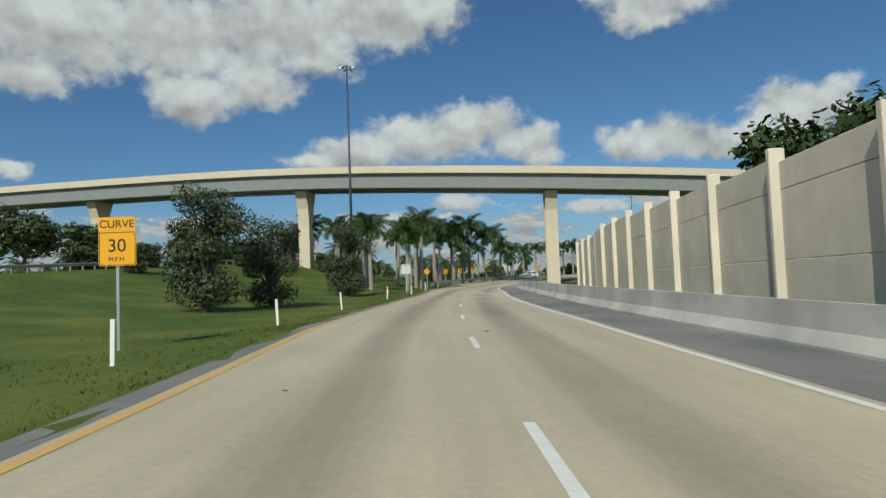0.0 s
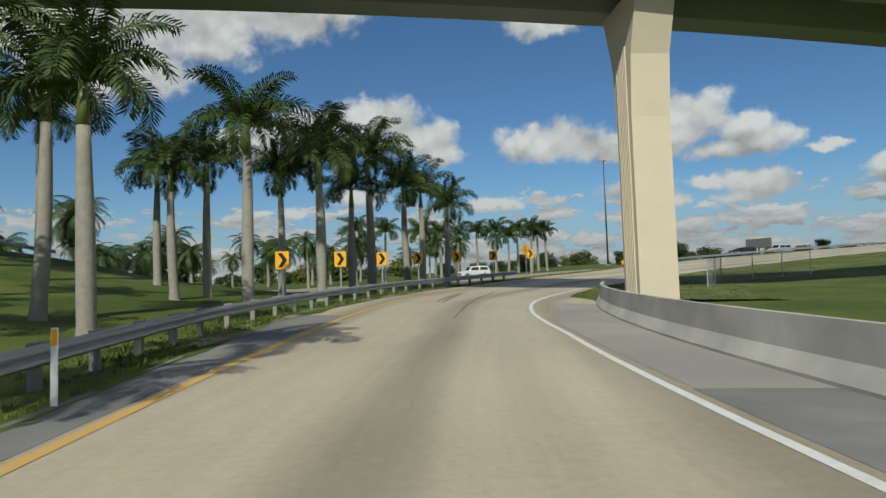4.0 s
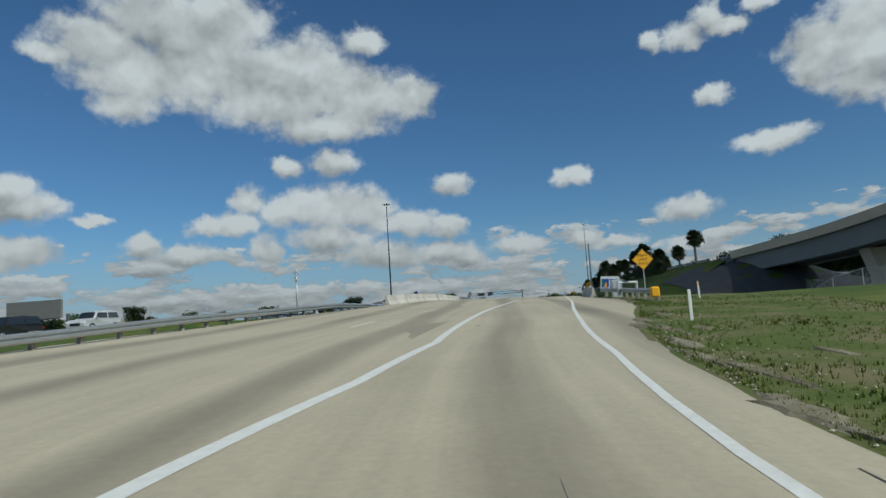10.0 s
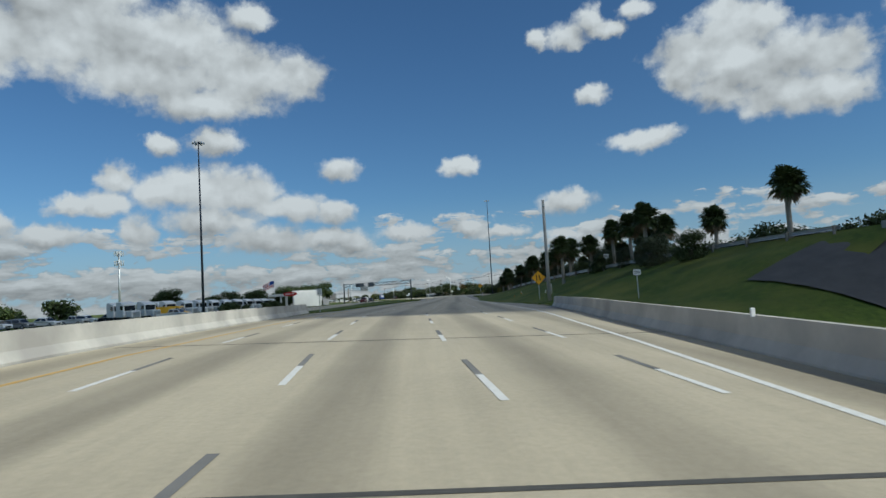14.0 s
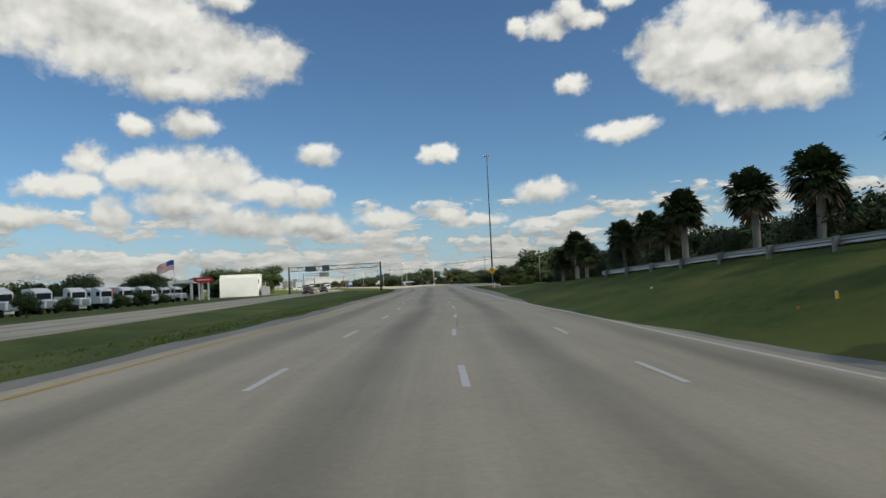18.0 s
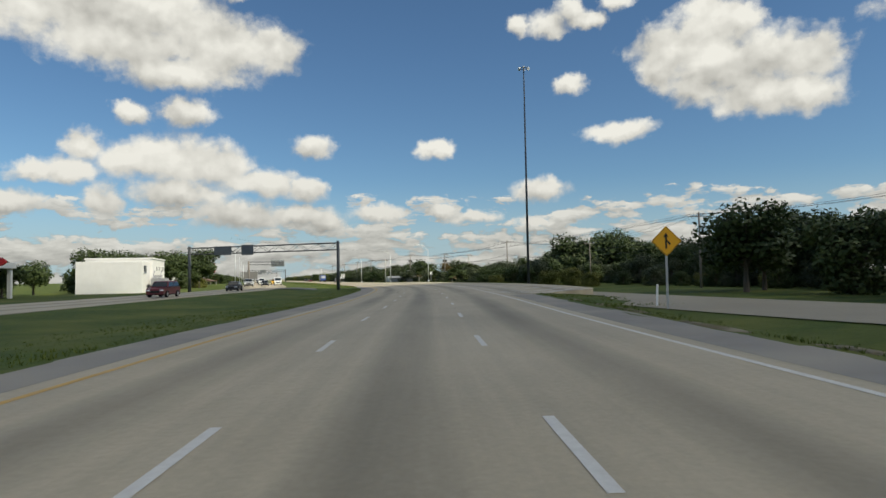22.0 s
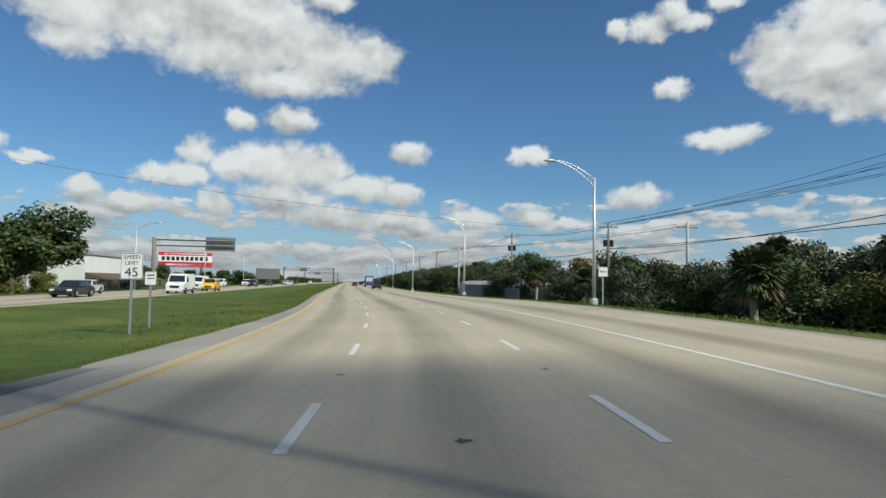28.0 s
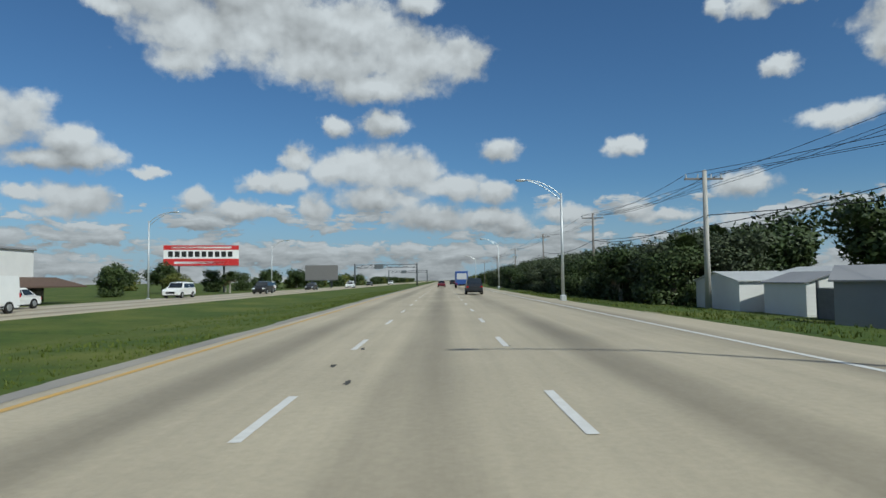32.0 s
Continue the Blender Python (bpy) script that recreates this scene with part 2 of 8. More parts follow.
# ---- materials ----
def mat(name, colour, rough=0.8, metal=0.0, c2=None, scale=2.0, mix=0.5, bump=0.0, bscale=30.0, c3=None, s3=0.15, spec=0.3):
    m = bpy.data.materials.new(name)
    m.use_nodes = True
    nt = m.node_tree
    N, L = nt.nodes.new, nt.links.new
    b = nt.nodes["Principled BSDF"]
    b.inputs["Roughness"].default_value = rough
    b.inputs["Metallic"].default_value = metal
    b.inputs["Specular IOR Level"].default_value = spec
    b.inputs["Base Color"].default_value = (*colour, 1)
    tc = N("ShaderNodeTexCoord")
    last = None
    if c2 is not None:
        n1 = N("ShaderNodeTexNoise")
        n1.inputs["Scale"].default_value, n1.inputs["Detail"].default_value = scale, 6
        n1.inputs["Roughness"].default_value = 0.65
        L(tc.outputs["Object"], n1.inputs["Vector"])
        mx = N("ShaderNodeMixRGB")
        mx.inputs[1].default_value, mx.inputs[2].default_value = (*colour, 1), (*c2, 1)
        r = N("ShaderNodeMapRange")
        r.inputs[1].default_value, r.inputs[2].default_value = 0.5 - 0.25 * mix - 0.05, 0.5 + 0.25 * mix + 0.05
        L(n1.outputs["Fac"], r.inputs[0])
        L(r.outputs[0], mx.inputs[0])
        last = mx.outputs[0]
        if c3 is not None:
            n2 = N("ShaderNodeTexNoise")
            n2.inputs["Scale"].default_value, n2.inputs["Detail"].default_value = s3, 4
            L(tc.outputs["Object"], n2.inputs["Vector"])
            r2 = N("ShaderNodeMapRange")
            r2.inputs[1].default_value, r2.inputs[2].default_value = 0.42, 0.68
            L(n2.outputs["Fac"], r2.inputs[0])
            m2 = N("ShaderNodeMixRGB")
            m2.inputs[2].default_value = (*c3, 1)
            L(r2.outputs[0], m2.inputs[0])
            L(last, m2.inputs[1])
            last = m2.outputs[0]
        L(last, b.inputs["Base Color"])
    if bump:
        n3 = N("ShaderNodeTexNoise")
        n3.inputs["Scale"].default_value, n3.inputs["Detail"].default_value = bscale, 4
        L(tc.outputs["Object"], n3.inputs["Vector"])
        bp = N("ShaderNodeBump")
        bp.inputs["Strength"].default_value, bp.inputs["Distance"].default_value = bump, 0.02
        L(n3.outputs["Fac"], bp.inputs["Height"])
        L(bp.outputs[0], b.inputs["Normal"])
    return m




def road_material():
    """Worn concrete: fine grit, blotches, long streaks along the way and darker bands in mid-lane."""
    m = bpy.data.materials.new("road_concrete")
    m.use_nodes = True
    nt = m.node_tree
    N, L = nt.nodes.new, nt.links.new
    b = nt.nodes["Principled BSDF"]
    b.inputs["Roughness"].default_value, b.inputs["Specular IOR Level"].default_value = 0.62, 0.3
    uv = N("ShaderNodeUVMap")
    uv.uv_map = "lane"
    pos = N("ShaderNodeTexCoord").outputs["Object"]

    def noise_(v, scale, detail=5):
        n = N("ShaderNodeTexNoise")
        n.inputs["Scale"].default_value, n.inputs["Detail"].default_value, n.inputs["Roughness"].default_value = scale, detail, 0.65
        L(v, n.inputs["Vector"])
        return n.outputs["Fac"]

    def rng(x, a0, a1, c, d):
        n = N("ShaderNodeMapRange")
        L(x, n.inputs[0])
        for i, v in enumerate((a0, a1, c, d)):
            n.inputs[i + 1].default_value = v
        return n.outputs[0]

    def mul(a0, a1):
        n = N("ShaderNodeMath")
        n.operation = "MULTIPLY"
        L(a0, n.inputs[0])
        L(a1, n.inputs[1])
        return n.outputs[0]

    stretch = N("ShaderNodeMapping")
    stretch.inputs["Scale"].default_value = (1.0, 0.035, 1.0)
    L(uv.outputs[0], stretch.inputs[0])
    streak = rng(noise_(stretch.outputs[0], 1.4, 6), 0.3, 0.7, 0.86, 1.08)
    blotch = rng(noise_(pos, 0.16, 5), 0.35, 0.7, 0.9, 1.06)
    grit = rng(noise_(pos, 9.0, 6), 0.3, 0.7, 0.91, 1.07)
    sep = N("ShaderNodeSeparateXYZ")
    L(uv.outputs[0], sep.inputs[0])
    w = N("ShaderNodeMath")
    w.operation = "MULTIPLY"
    L(sep.outputs[0], w.inputs[0])
    w.inputs[1].default_value = math.tau / 3.7
    c = N("ShaderNodeMath")
    c.operation = "COSINE"
    L(w.outputs[0], c.inputs[0])
    patchy = N("ShaderNodeMapping")
    patchy.inputs["Scale"].default_value = (0.25, 0.03, 1.0)
    L(uv.outputs[0], patchy.inputs[0])
    amount = rng(noise_(patchy.outputs[0], 1.0, 3), 0.3, 0.7, 0.16, 0.48)
    band = N("ShaderNodeMath")
    band.operation = "MULTIPLY_ADD"
    L(mul(rng(c.outputs[0], 0.1, 1.0, 0.0, 1.0), amount), band.inputs[0])
    band.inputs[1].default_value, band.inputs[2].default_value = -1.0, 1.0
    k = mul(mul(streak, blotch), mul(grit, band.outputs[0]))
    mx = N("ShaderNodeVectorMath")
    mx.operation = "SCALE"
    mx.inputs[0].default_value = (0.465, 0.40, 0.285)
    L(k, mx.inputs["Scale"])
    L(mx.outputs[0], b.inputs["Base Color"])
    bp = N("ShaderNodeBump")
    bp.inputs["Strength"].default_value, bp.inputs["Distance"].default_value = 0.3, 0.01
    L(noise_(pos, 45.0, 4), bp.inputs["Height"])
    L(bp.outputs[0], b.inputs["Normal"])
    return m


M_ROAD = road_material()
M_SHOULDER = mat("worn_asphalt", (0.17, 0.165, 0.16), 0.9, c2=(0.25, 0.235, 0.21), scale=1.2, mix=1, bump=0.5, bscale=50, c3=(0.12, 0.12, 0.12), s3=0.2)
M_WHITE = mat("road_paint_white", (0.72, 0.71, 0.67), 0.7, c2=(0.55, 0.53, 0.49), scale=6, mix=1)
M_YELLOW = mat("road_paint_yellow", (0.62, 0.36, 0.06), 0.7, c2=(0.45, 0.32, 0.16), scale=5, mix=1)
M_GRASS = mat("grass_soil", (0.078, 0.115, 0.012), 0.95, c2=(0.026, 0.052, 0.006), scale=1.9, mix=0.8, bump=1.0, bscale=9, c3=(0.115, 0.128, 0.022), s3=0.2)
M_GRASSDRY = mat("dry_grass_soil", (0.10, 0.128, 0.022), 0.95, c2=(0.055, 0.08, 0.013), scale=2.0, mix=1, bump=1.0, bscale=14, c3=(0.16, 0.135, 0.065), s3=0.45)
M_CONC = mat("barrier_concrete", (0.56, 0.53, 0.47), 0.9, c2=(0.44, 0.415, 0.365), scale=1.5, mix=1, bump=0.3, bscale=40, c3=(0.33, 0.31, 0.28), s3=0.4)
M_WALL = mat("wall_concrete", (0.78, 0.68, 0.54), 0.9, c2=(0.66, 0.575, 0.455), scale=1.2, mix=1, bump=0.4, bscale=30, c3=(0.6, 0.53, 0.42), s3=0.35)
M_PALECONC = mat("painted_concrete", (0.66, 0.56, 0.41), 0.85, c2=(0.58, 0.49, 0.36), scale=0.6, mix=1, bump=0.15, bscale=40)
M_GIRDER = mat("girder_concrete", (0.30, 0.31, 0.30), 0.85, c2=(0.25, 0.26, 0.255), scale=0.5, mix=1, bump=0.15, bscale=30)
M_STEEL = mat("galvanised_steel", (0.50, 0.52, 0.52), 0.5, 0.8, c2=(0.40, 0.41, 0.40), scale=3, mix=1)
M_DARKPOLE = mat("dark_painted_steel", (0.06, 0.072, 0.088), 0.5, 0.3, c2=(0.08, 0.09, 0.105), scale=3, mix=1)
M_BARK = mat("palm_bark", (0.36, 0.33, 0.28), 0.95, c2=(0.24, 0.22, 0.18), scale=4, mix=1, bump=0.8, bscale=12)


def leaf_mat(name, c1, c2, rough=0.55):
    m = bpy.data.materials.new(name)
    m.use_nodes = True
    nt = m.node_tree
    N, L = nt.nodes.new, nt.links.new
    b = nt.nodes["Principled BSDF"]
    b.inputs["Roughness"].default_value = rough
    b.inputs["Specular IOR Level"].default_value = 0.25
    geo, info = N("ShaderNodeNewGeometry"), N("ShaderNodeObjectInfo")
    add = N("ShaderNodeMath")
    add.operation = "MULTIPLY_ADD"
    L(geo.outputs["Random Per Island"], add.inputs[0])
    add.inputs[1].default_value = 0.7
    k = N("ShaderNodeMath")
    k.operation = "MULTIPLY"
    L(info.outputs["Random"], k.inputs[0])
    k.inputs[1].default_value = 0.3
    L(k.outputs[0], add.inputs[2])
    mx = N("ShaderNodeMixRGB")
    mx.inputs[1].default_value, mx.inputs[2].default_value = (*c1, 1), (*c2, 1)
    L(add.outputs[0], mx.inputs[0])
    L(mx.outputs[0], b.inputs["Base Color"])
    return m


M_FROND = leaf_mat("palm_leaf", (0.025, 0.05, 0.011), (0.075, 0.11, 0.026), 0.5)
M_FAN = leaf_mat("fan_leaf", (0.03, 0.05, 0.014), (0.085, 0.11, 0.035), 0.5)
M_DEADFROND = leaf_mat("dead_leaf", (0.12, 0.09, 0.05), (0.22, 0.17, 0.10), 0.8)
M_LEAF = leaf_mat("tree_leaf", (0.022, 0.04, 0.011), (0.07, 0.095, 0.028))
M_LEAFGREY = leaf_mat("grey_green_leaf", (0.03, 0.045, 0.018), (0.085, 0.10, 0.05))
M_LEAFYEL = leaf_mat("yellow_green_leaf", (0.06, 0.075, 0.012), (0.17, 0.17, 0.035))
M_LEAFRUST = leaf_mat("rusty_leaf", (0.08, 0.06, 0.015), (0.17, 0.11, 0.03))
M_BLADE = leaf_mat("grass_blade", (0.065, 0.1, 0.013), (0.14, 0.16, 0.03), 0.8)
M_SHAFT = mat("palm_crownshaft", (0.16, 0.20, 0.06), 0.5, c2=(0.12, 0.16, 0.04), scale=2)
M_SIGNY = mat("sign_yellow", (0.85, 0.42, 0.02), 0.5, c2=(0.78, 0.38, 0.02), scale=1)
M_BLACK = mat("sign_black", (0.015, 0.015, 0.015), 0.6)
M_SIGNW = mat("sign_white", (0.8, 0.8, 0.78), 0.5, c2=(0.7, 0.7, 0.68), scale=2)


# ---- helpers ----
def meshed(name, bm, material, smooth=False):
    me = bpy.data.meshes.new(name)
    bm.normal_update()
    bm.to_mesh(me)
    bm.free()
    for m in material if isinstance(material, (list, tuple)) else (material,):
        me.materials.append(m)
    if smooth:
        me.polygons.foreach_set("use_smooth", [True] * len(me.polygons))
    return me


def part(name, bm, material, parent, label="", smooth=False):
    ob = new(name, meshed(name, bm, material, smooth))
    ob.parent = parent
    if label:
        tagged(ob, label)
    return ob


def thing(name, label, category, group="", kind="", at=None):
    ob = new(name)
    tagged(ob, label, category, group, kind)
    if at is not None:
        ob.matrix_basis = at
    return ob


def structure(name, bm, material, label, category, smooth=False):
    ob = new(name, meshed(name, bm, material, smooth))
    return tagged(ob, label, category, kind="structure")


def box(bm, c, size, rot=None, bevel=0.0):
    m = Matrix.Translation(c) @ (rot.to_4x4() if rot is not None else Matrix()) @ Matrix.Diagonal((*size, 1))
    r = bmesh.ops.create_cube(bm, size=1, matrix=m)
    if bevel:
        es = list({e for v in r["verts"] for e in v.link_edges})
        bmesh.ops.bevel(bm, geom=es, offset=bevel, segments=1, affect="EDGES")


def tube(bm, a, b, r0, r1=None, n=8, caps=True):
    a, b = Vector(a), Vector(b)
    r1 = r0 if r1 is None else r1
    d = (b - a)
    q = d.to_track_quat("Z", "Y").to_matrix()
    va = [bm.verts.new(a + q @ Vector((math.cos(k * math.tau / n) * r0, math.sin(k * math.tau / n) * r0, 0))) for k in range(n)]
    vb = [bm.verts.new(b + q @ Vector((math.cos(k * math.tau / n) * r1, math.sin(k * math.tau / n) * r1, 0))) for k in range(n)]
    for k in range(n):
        bm.faces.new((va[k], va[(k + 1) % n], vb[(k + 1) % n], vb[k]))
    if caps:
        bm.faces.new(vb)
        bm.faces.new(va[::-1])


def sweep(bm, pts, r, n=6):
    """One unbroken round bar through pts."""
    rings = []
    for k, p in enumerate(pts):
        d = Vector(pts[min(k + 1, len(pts) - 1)]) - Vector(pts[max(k - 1, 0)])
        q = d.to_track_quat("Z", "Y").to_matrix()
        rings.append([bm.verts.new(Vector(p) + q @ Vector((math.cos(j * math.tau / n) * r, math.sin(j * math.tau / n) * r, 0))) for j in range(n)])
    for a, b in zip(rings, rings[1:]):
        for j in range(n):
            bm.faces.new((a[j], a[(j + 1) % n], b[(j + 1) % n], b[j]))
    bm.faces.new(rings[0][::-1])
    bm.faces.new(rings[-1])


def prism(bm, profile, pts, closed=True, caps=True):
    """Sweep a profile of (side, up) along pts of (x, y, z, nx, ny), n to the right."""
    rings = []
    for x, y, z, nx, ny in pts:
        rings.append([bm.verts.new((x + nx * u, y + ny * u, z + v)) for u, v in profile])
    k = len(profile)
    for a, b in zip(rings, rings[1:]):
        for i in range(k if closed else k - 1):
            j = (i + 1) % k
            bm.faces.new((a[i], b[i], b[j], a[j]))
    if caps and closed:
        bm.faces.new(rings[0])
        bm.faces.new(rings[-1][::-1])


# ---- the plan: one reference line along the road, by distance s and offset to the right ----
CENTRE = [
    (1.6, -59), (0.9, -39), (0.4, -19), (-0.0, 1.4), (-0.4, 20.0), (-0.1, 38.8), (1.0, 57.3), (2.6, 74.3), (5.7, 91.0), (9.7, 103.7), (15.6, 114.4),
    (24.1, 125.5), (34.1, 134.0), (46.6, 140.7), (60.0, 145.7), (74.9, 149.3), (90.6, 152.3), (105.8, 155.8), (122.0, 159.3),
    (138.8, 162.9), (155.2, 166.3), (172.0, 169.6), (189.3, 172.4), (207.0, 174.8), (225.6, 178.3), (244.5, 181.7), (263.7, 185.3),
    (283.8, 188.8), (302.5, 192.3), (320.8, 195.8), (338.6, 199.7), (355.2, 204.4), (371.5, 209.9), (387.6, 216.2), (403.4, 223.1),
    (417.4, 229.4), (435.6, 237.7), (453.8, 246.0), (472.0, 254.4), (499.2, 266.8), (590.1, 308.4), (772, 391.6), (1136, 558), (1863, 891),
]
RISE_S = [-60, 0, 37, 73, 90, 103, 116, 130, 143, 157, 171, 187, 203, 218, 235, 252, 1700]
RISE_Z = [-5.8, -5.76, -5.4, -4.95, -4.8, -4.62, -4.4, -4.02, -3.62, -3.05, -2.35, -1.65, -1.05, -0.5, -0.18, -0.02, 0.0]
BANK_S = [-60, 0, 37, 56, 73, 90, 103, 116, 130, 143, 157, 171, 187, 218, 235, 252, 321, 340, 359, 379, 399, 418, 437, 472, 507, 524, 540, 600, 1700]
BANK_A = [0.9, 0.9, 0.1, 0.3, 1.0, 2.1, 2.9, 3.5, 3.85, 3.4, 2.4, 2.0, 1.7, 1.7, 1.9, 1.4, 1.6, 1.0, 0, -0.9, -1.9, -2.5, -2.3, -2.0, -2.1, -1.6, -0.8, 0, 0]


def spline(pts, step=1.0):
    out = []
    for i in range(len(pts) - 1):
        p0, p1, p2, p3 = (np.array(pts[max(0, min(len(pts) - 1, i + k))], float) for k in (-1, 0, 1, 2))
        n = max(2, int(np.linalg.norm((p2 - p1)[:2]) / step))
        l1, l2, l0 = np.linalg.norm((p2 - p1)[:2]), np.linalg.norm((p3 - p2)[:2]) + 1e-9, np.linalg.norm((p1 - p0)[:2]) + 1e-9
        m1 = (p2 - p0) / (l1 + l0) * l1 if i else p2 - p1
        m2 = (p3 - p1) / (l1 + l2) * l1 if i < len(pts) - 2 else p2 - p1
        for k in range(n):
            u = k / n
            out.append((2 * u**3 - 3 * u**2 + 1) * p1 + (u**3 - 2 * u**2 + u) * m1 + (-2 * u**3 + 3 * u**2) * p2 + (u**3 - u**2) * m2)
    out.append(np.array(pts[-1], float))
    return np.array(out)


REF = spline(CENTRE)
REF_S = np.concatenate([[0], np.cumsum(np.hypot(*np.diff(REF, axis=0).T))])
REF_S -= REF_S[np.argmin(np.hypot(REF[:, 0], REF[:, 1] - 1.4))]
REF_T = np.gradient(REF, REF_S, axis=0)
REF_T /= np.linalg.norm(REF_T, axis=1)[:, None]


def road_z(s, l=0.0):
    return np.interp(s, RISE_S, RISE_Z) - math.tan(math.radians(1)) * np.interp(s, BANK_S, BANK_A) * np.interp(l, [-18, -13, 13], [0, -13, 13])


def at(s, l=0.0, dz=0.0):
    """The place at distance s along the road, l to its right, dz over its surface."""
    x, y = np.interp(s, REF_S, REF[:, 0]), np.interp(s, REF_S, REF[:, 1])
    tx, ty = np.interp(s, REF_S, REF_T[:, 0]), np.interp(s, REF_S, REF_T[:, 1])
    return Vector((x + ty * l, y - tx * l, float(road_z(s, l)) + dz))


def heading(s):
    """Degrees by which the road's way at s is turned from +y, to the left positive."""
    return math.degrees(math.atan2(-np.interp(s, REF_S, REF_T[:, 0]), np.interp(s, REF_S, REF_T[:, 1])))


def nearest(xs, ys):
    """s and l of many places."""
    s, l = np.empty(len(xs)), np.empty(len(xs))
    for k in range(0, len(xs), 4000):
        X, Y = xs[k : k + 4000], ys[k : k + 4000]
        i = np.argmin((X[:, None] - REF[None, :, 0]) ** 2 + (Y[:, None] - REF[None, :, 1]) ** 2, axis=1)
        dx, dy = X - REF[i, 0], Y - REF[i, 1]
        s[k : k + 4000] = REF_S[i] + dx * REF_T[i, 0] + dy * REF_T[i, 1]
        l[k : k + 4000] = dx * REF_T[i, 1] - dy * REF_T[i, 0]
    return s, l


def table(pairs):
    a = np.array(pairs, float)
    return lambda s: np.interp(s, a[:, 0], a[:, 1])


MID_LANE = np.array([(-60, -1.5), (70, -1.2), (90, -0.6), (105, -1.6), (145, 0.2), (180, 1.4), (212, -1.0), (259, -1.9), (279, -1.3), (314, -1.3), (386, 0.0), (425, 0.65), (490, 0.65), (514, 0.25), (549, -0.4), (1700, -0.4)])


def strip(bm, s0, s1, left, right, dz=0.0, step=3.0, cols=1, skirt=0.0):
    """A band of the road between two offsets, as tables or numbers."""
    f = [q if callable(q) else (lambda s, q=q: q) for q in (left, right)]
    n = max(1, int(math.ceil((s1 - s0) / step)))
    rows = []
    for k in range(n + 1):
        s = s0 + (s1 - s0) * k / n
        a, b = f[0](s), f[1](s)
        row = [at(s, a + (b - a) * c / cols, dz) for c in range(cols + 1)]
        mid = np.interp(s, MID_LANE[:, 0], MID_LANE[:, 1])
        coords = [(a + (b - a) * c / cols - mid, s) for c in range(cols + 1)]
        if skirt:
            coords = [coords[0]] + coords + [coords[-1]]
        if skirt:
            row = [row[0] - Vector((0, 0, skirt))] + row + [row[-1] - Vector((0, 0, skirt))]
        rows.append([(bm.verts.new(v), q) for v, q in zip(row, coords)])
    lay = bm.loops.layers.uv.get("lane") or bm.loops.layers.uv.new("lane")
    for a, b in zip(rows, rows[1:]):
        for i in range(len(a) - 1):
            four = (a[i], a[i + 1], b[i + 1], b[i])
            f = bm.faces.new([v for v, _ in four])
            for lp, (_, q) in zip(f.loops, four):
                lp[lay].uv = q


# ---- ground ----
FLY = [(-180, 150, 17.2), (-120, 134, 16.9), (-65, 119, 16.2), (-24, 109.5, 15.2), (17.5, 104, 12.9), (58, 104.2, 10.4), (97, 109, 8.0), (132, 119, 5.6), (153, 130, 4.2)]
EMBANK = [(153, 130, 4.2), (168, 139, 3.7), (200, 153, 2.4), (235, 163, 1.1), (262, 170, 0.35), (285, 176, 0.1), (310, 182.5, 0.0), (335, 188, 0.0)]
RAMP2 = spline(EMBANK, 2.0)


def ground_z(xs, ys):
    s, l = nearest(xs, ys)
    z = np.interp(s, RISE_S, RISE_Z) - 0.45
    # the rise beside the first stretch
    side = np.clip((-l - 9) / 27, 0, 1) * np.clip((62 + l) / 14, 0, 1)
    z = z + side * np.interp(s, [-60, 0, 55, 95, 108, 122], [1.2, 2.2, 4.0, 5.6, 5.0, 0.0]) * (1.0 - 0.25 * np.sin(np.clip((-l - 9) / 27, 0, 1) * math.pi))
    d = np.full(len(xs), 1e9)
    top = np.zeros(len(xs))
    for x, y, t in RAMP2:
        e = np.hypot(xs - x, ys - y)
        top = np.where(e < d, t, top)
        d = np.minimum(d, e)
    hill = top - 0.3 - np.maximum(0, d - 6.5) * 0.42
    past = (xs < 150) & (ys < 131)
    hill = np.where((xs - 153) * 0.87 + (ys - 130) * 0.5 < 0, top - 0.6 - np.maximum(0, d - 5) * 0.55, hill)
    z = np.maximum(z, hill)
    # canal under the bridge
    ux, uy = 0.9775, 0.211
    along = (xs - 118) * ux + (ys - 158) * uy
    z = np.where(np.abs(along) < 19, np.minimum(z, -1.6 - 3.4 * np.clip((19 - np.abs(along)) / 8, 0, 1)), z)
    return z


GROUND = {}


def gz(x, y):
    """Height of the ground sheet."""
    xs, ys, z = GROUND["x"], GROUND["y"], GROUND["z"]
    i = int(np.clip(np.searchsorted(xs, x) - 1, 0, len(xs) - 2))
    j = int(np.clip(np.searchsorted(ys, y) - 1, 0, len(ys) - 2))
    u, v = (x - xs[i]) / (xs[i + 1] - xs[i]), (y - ys[j]) / (ys[j + 1] - ys[j])
    return float(z[j, i] * (1 - u) * (1 - v) + z[j, i + 1] * u * (1 - v) + z[j + 1, i] * (1 - u) * v + z[j + 1, i + 1] * u * v)


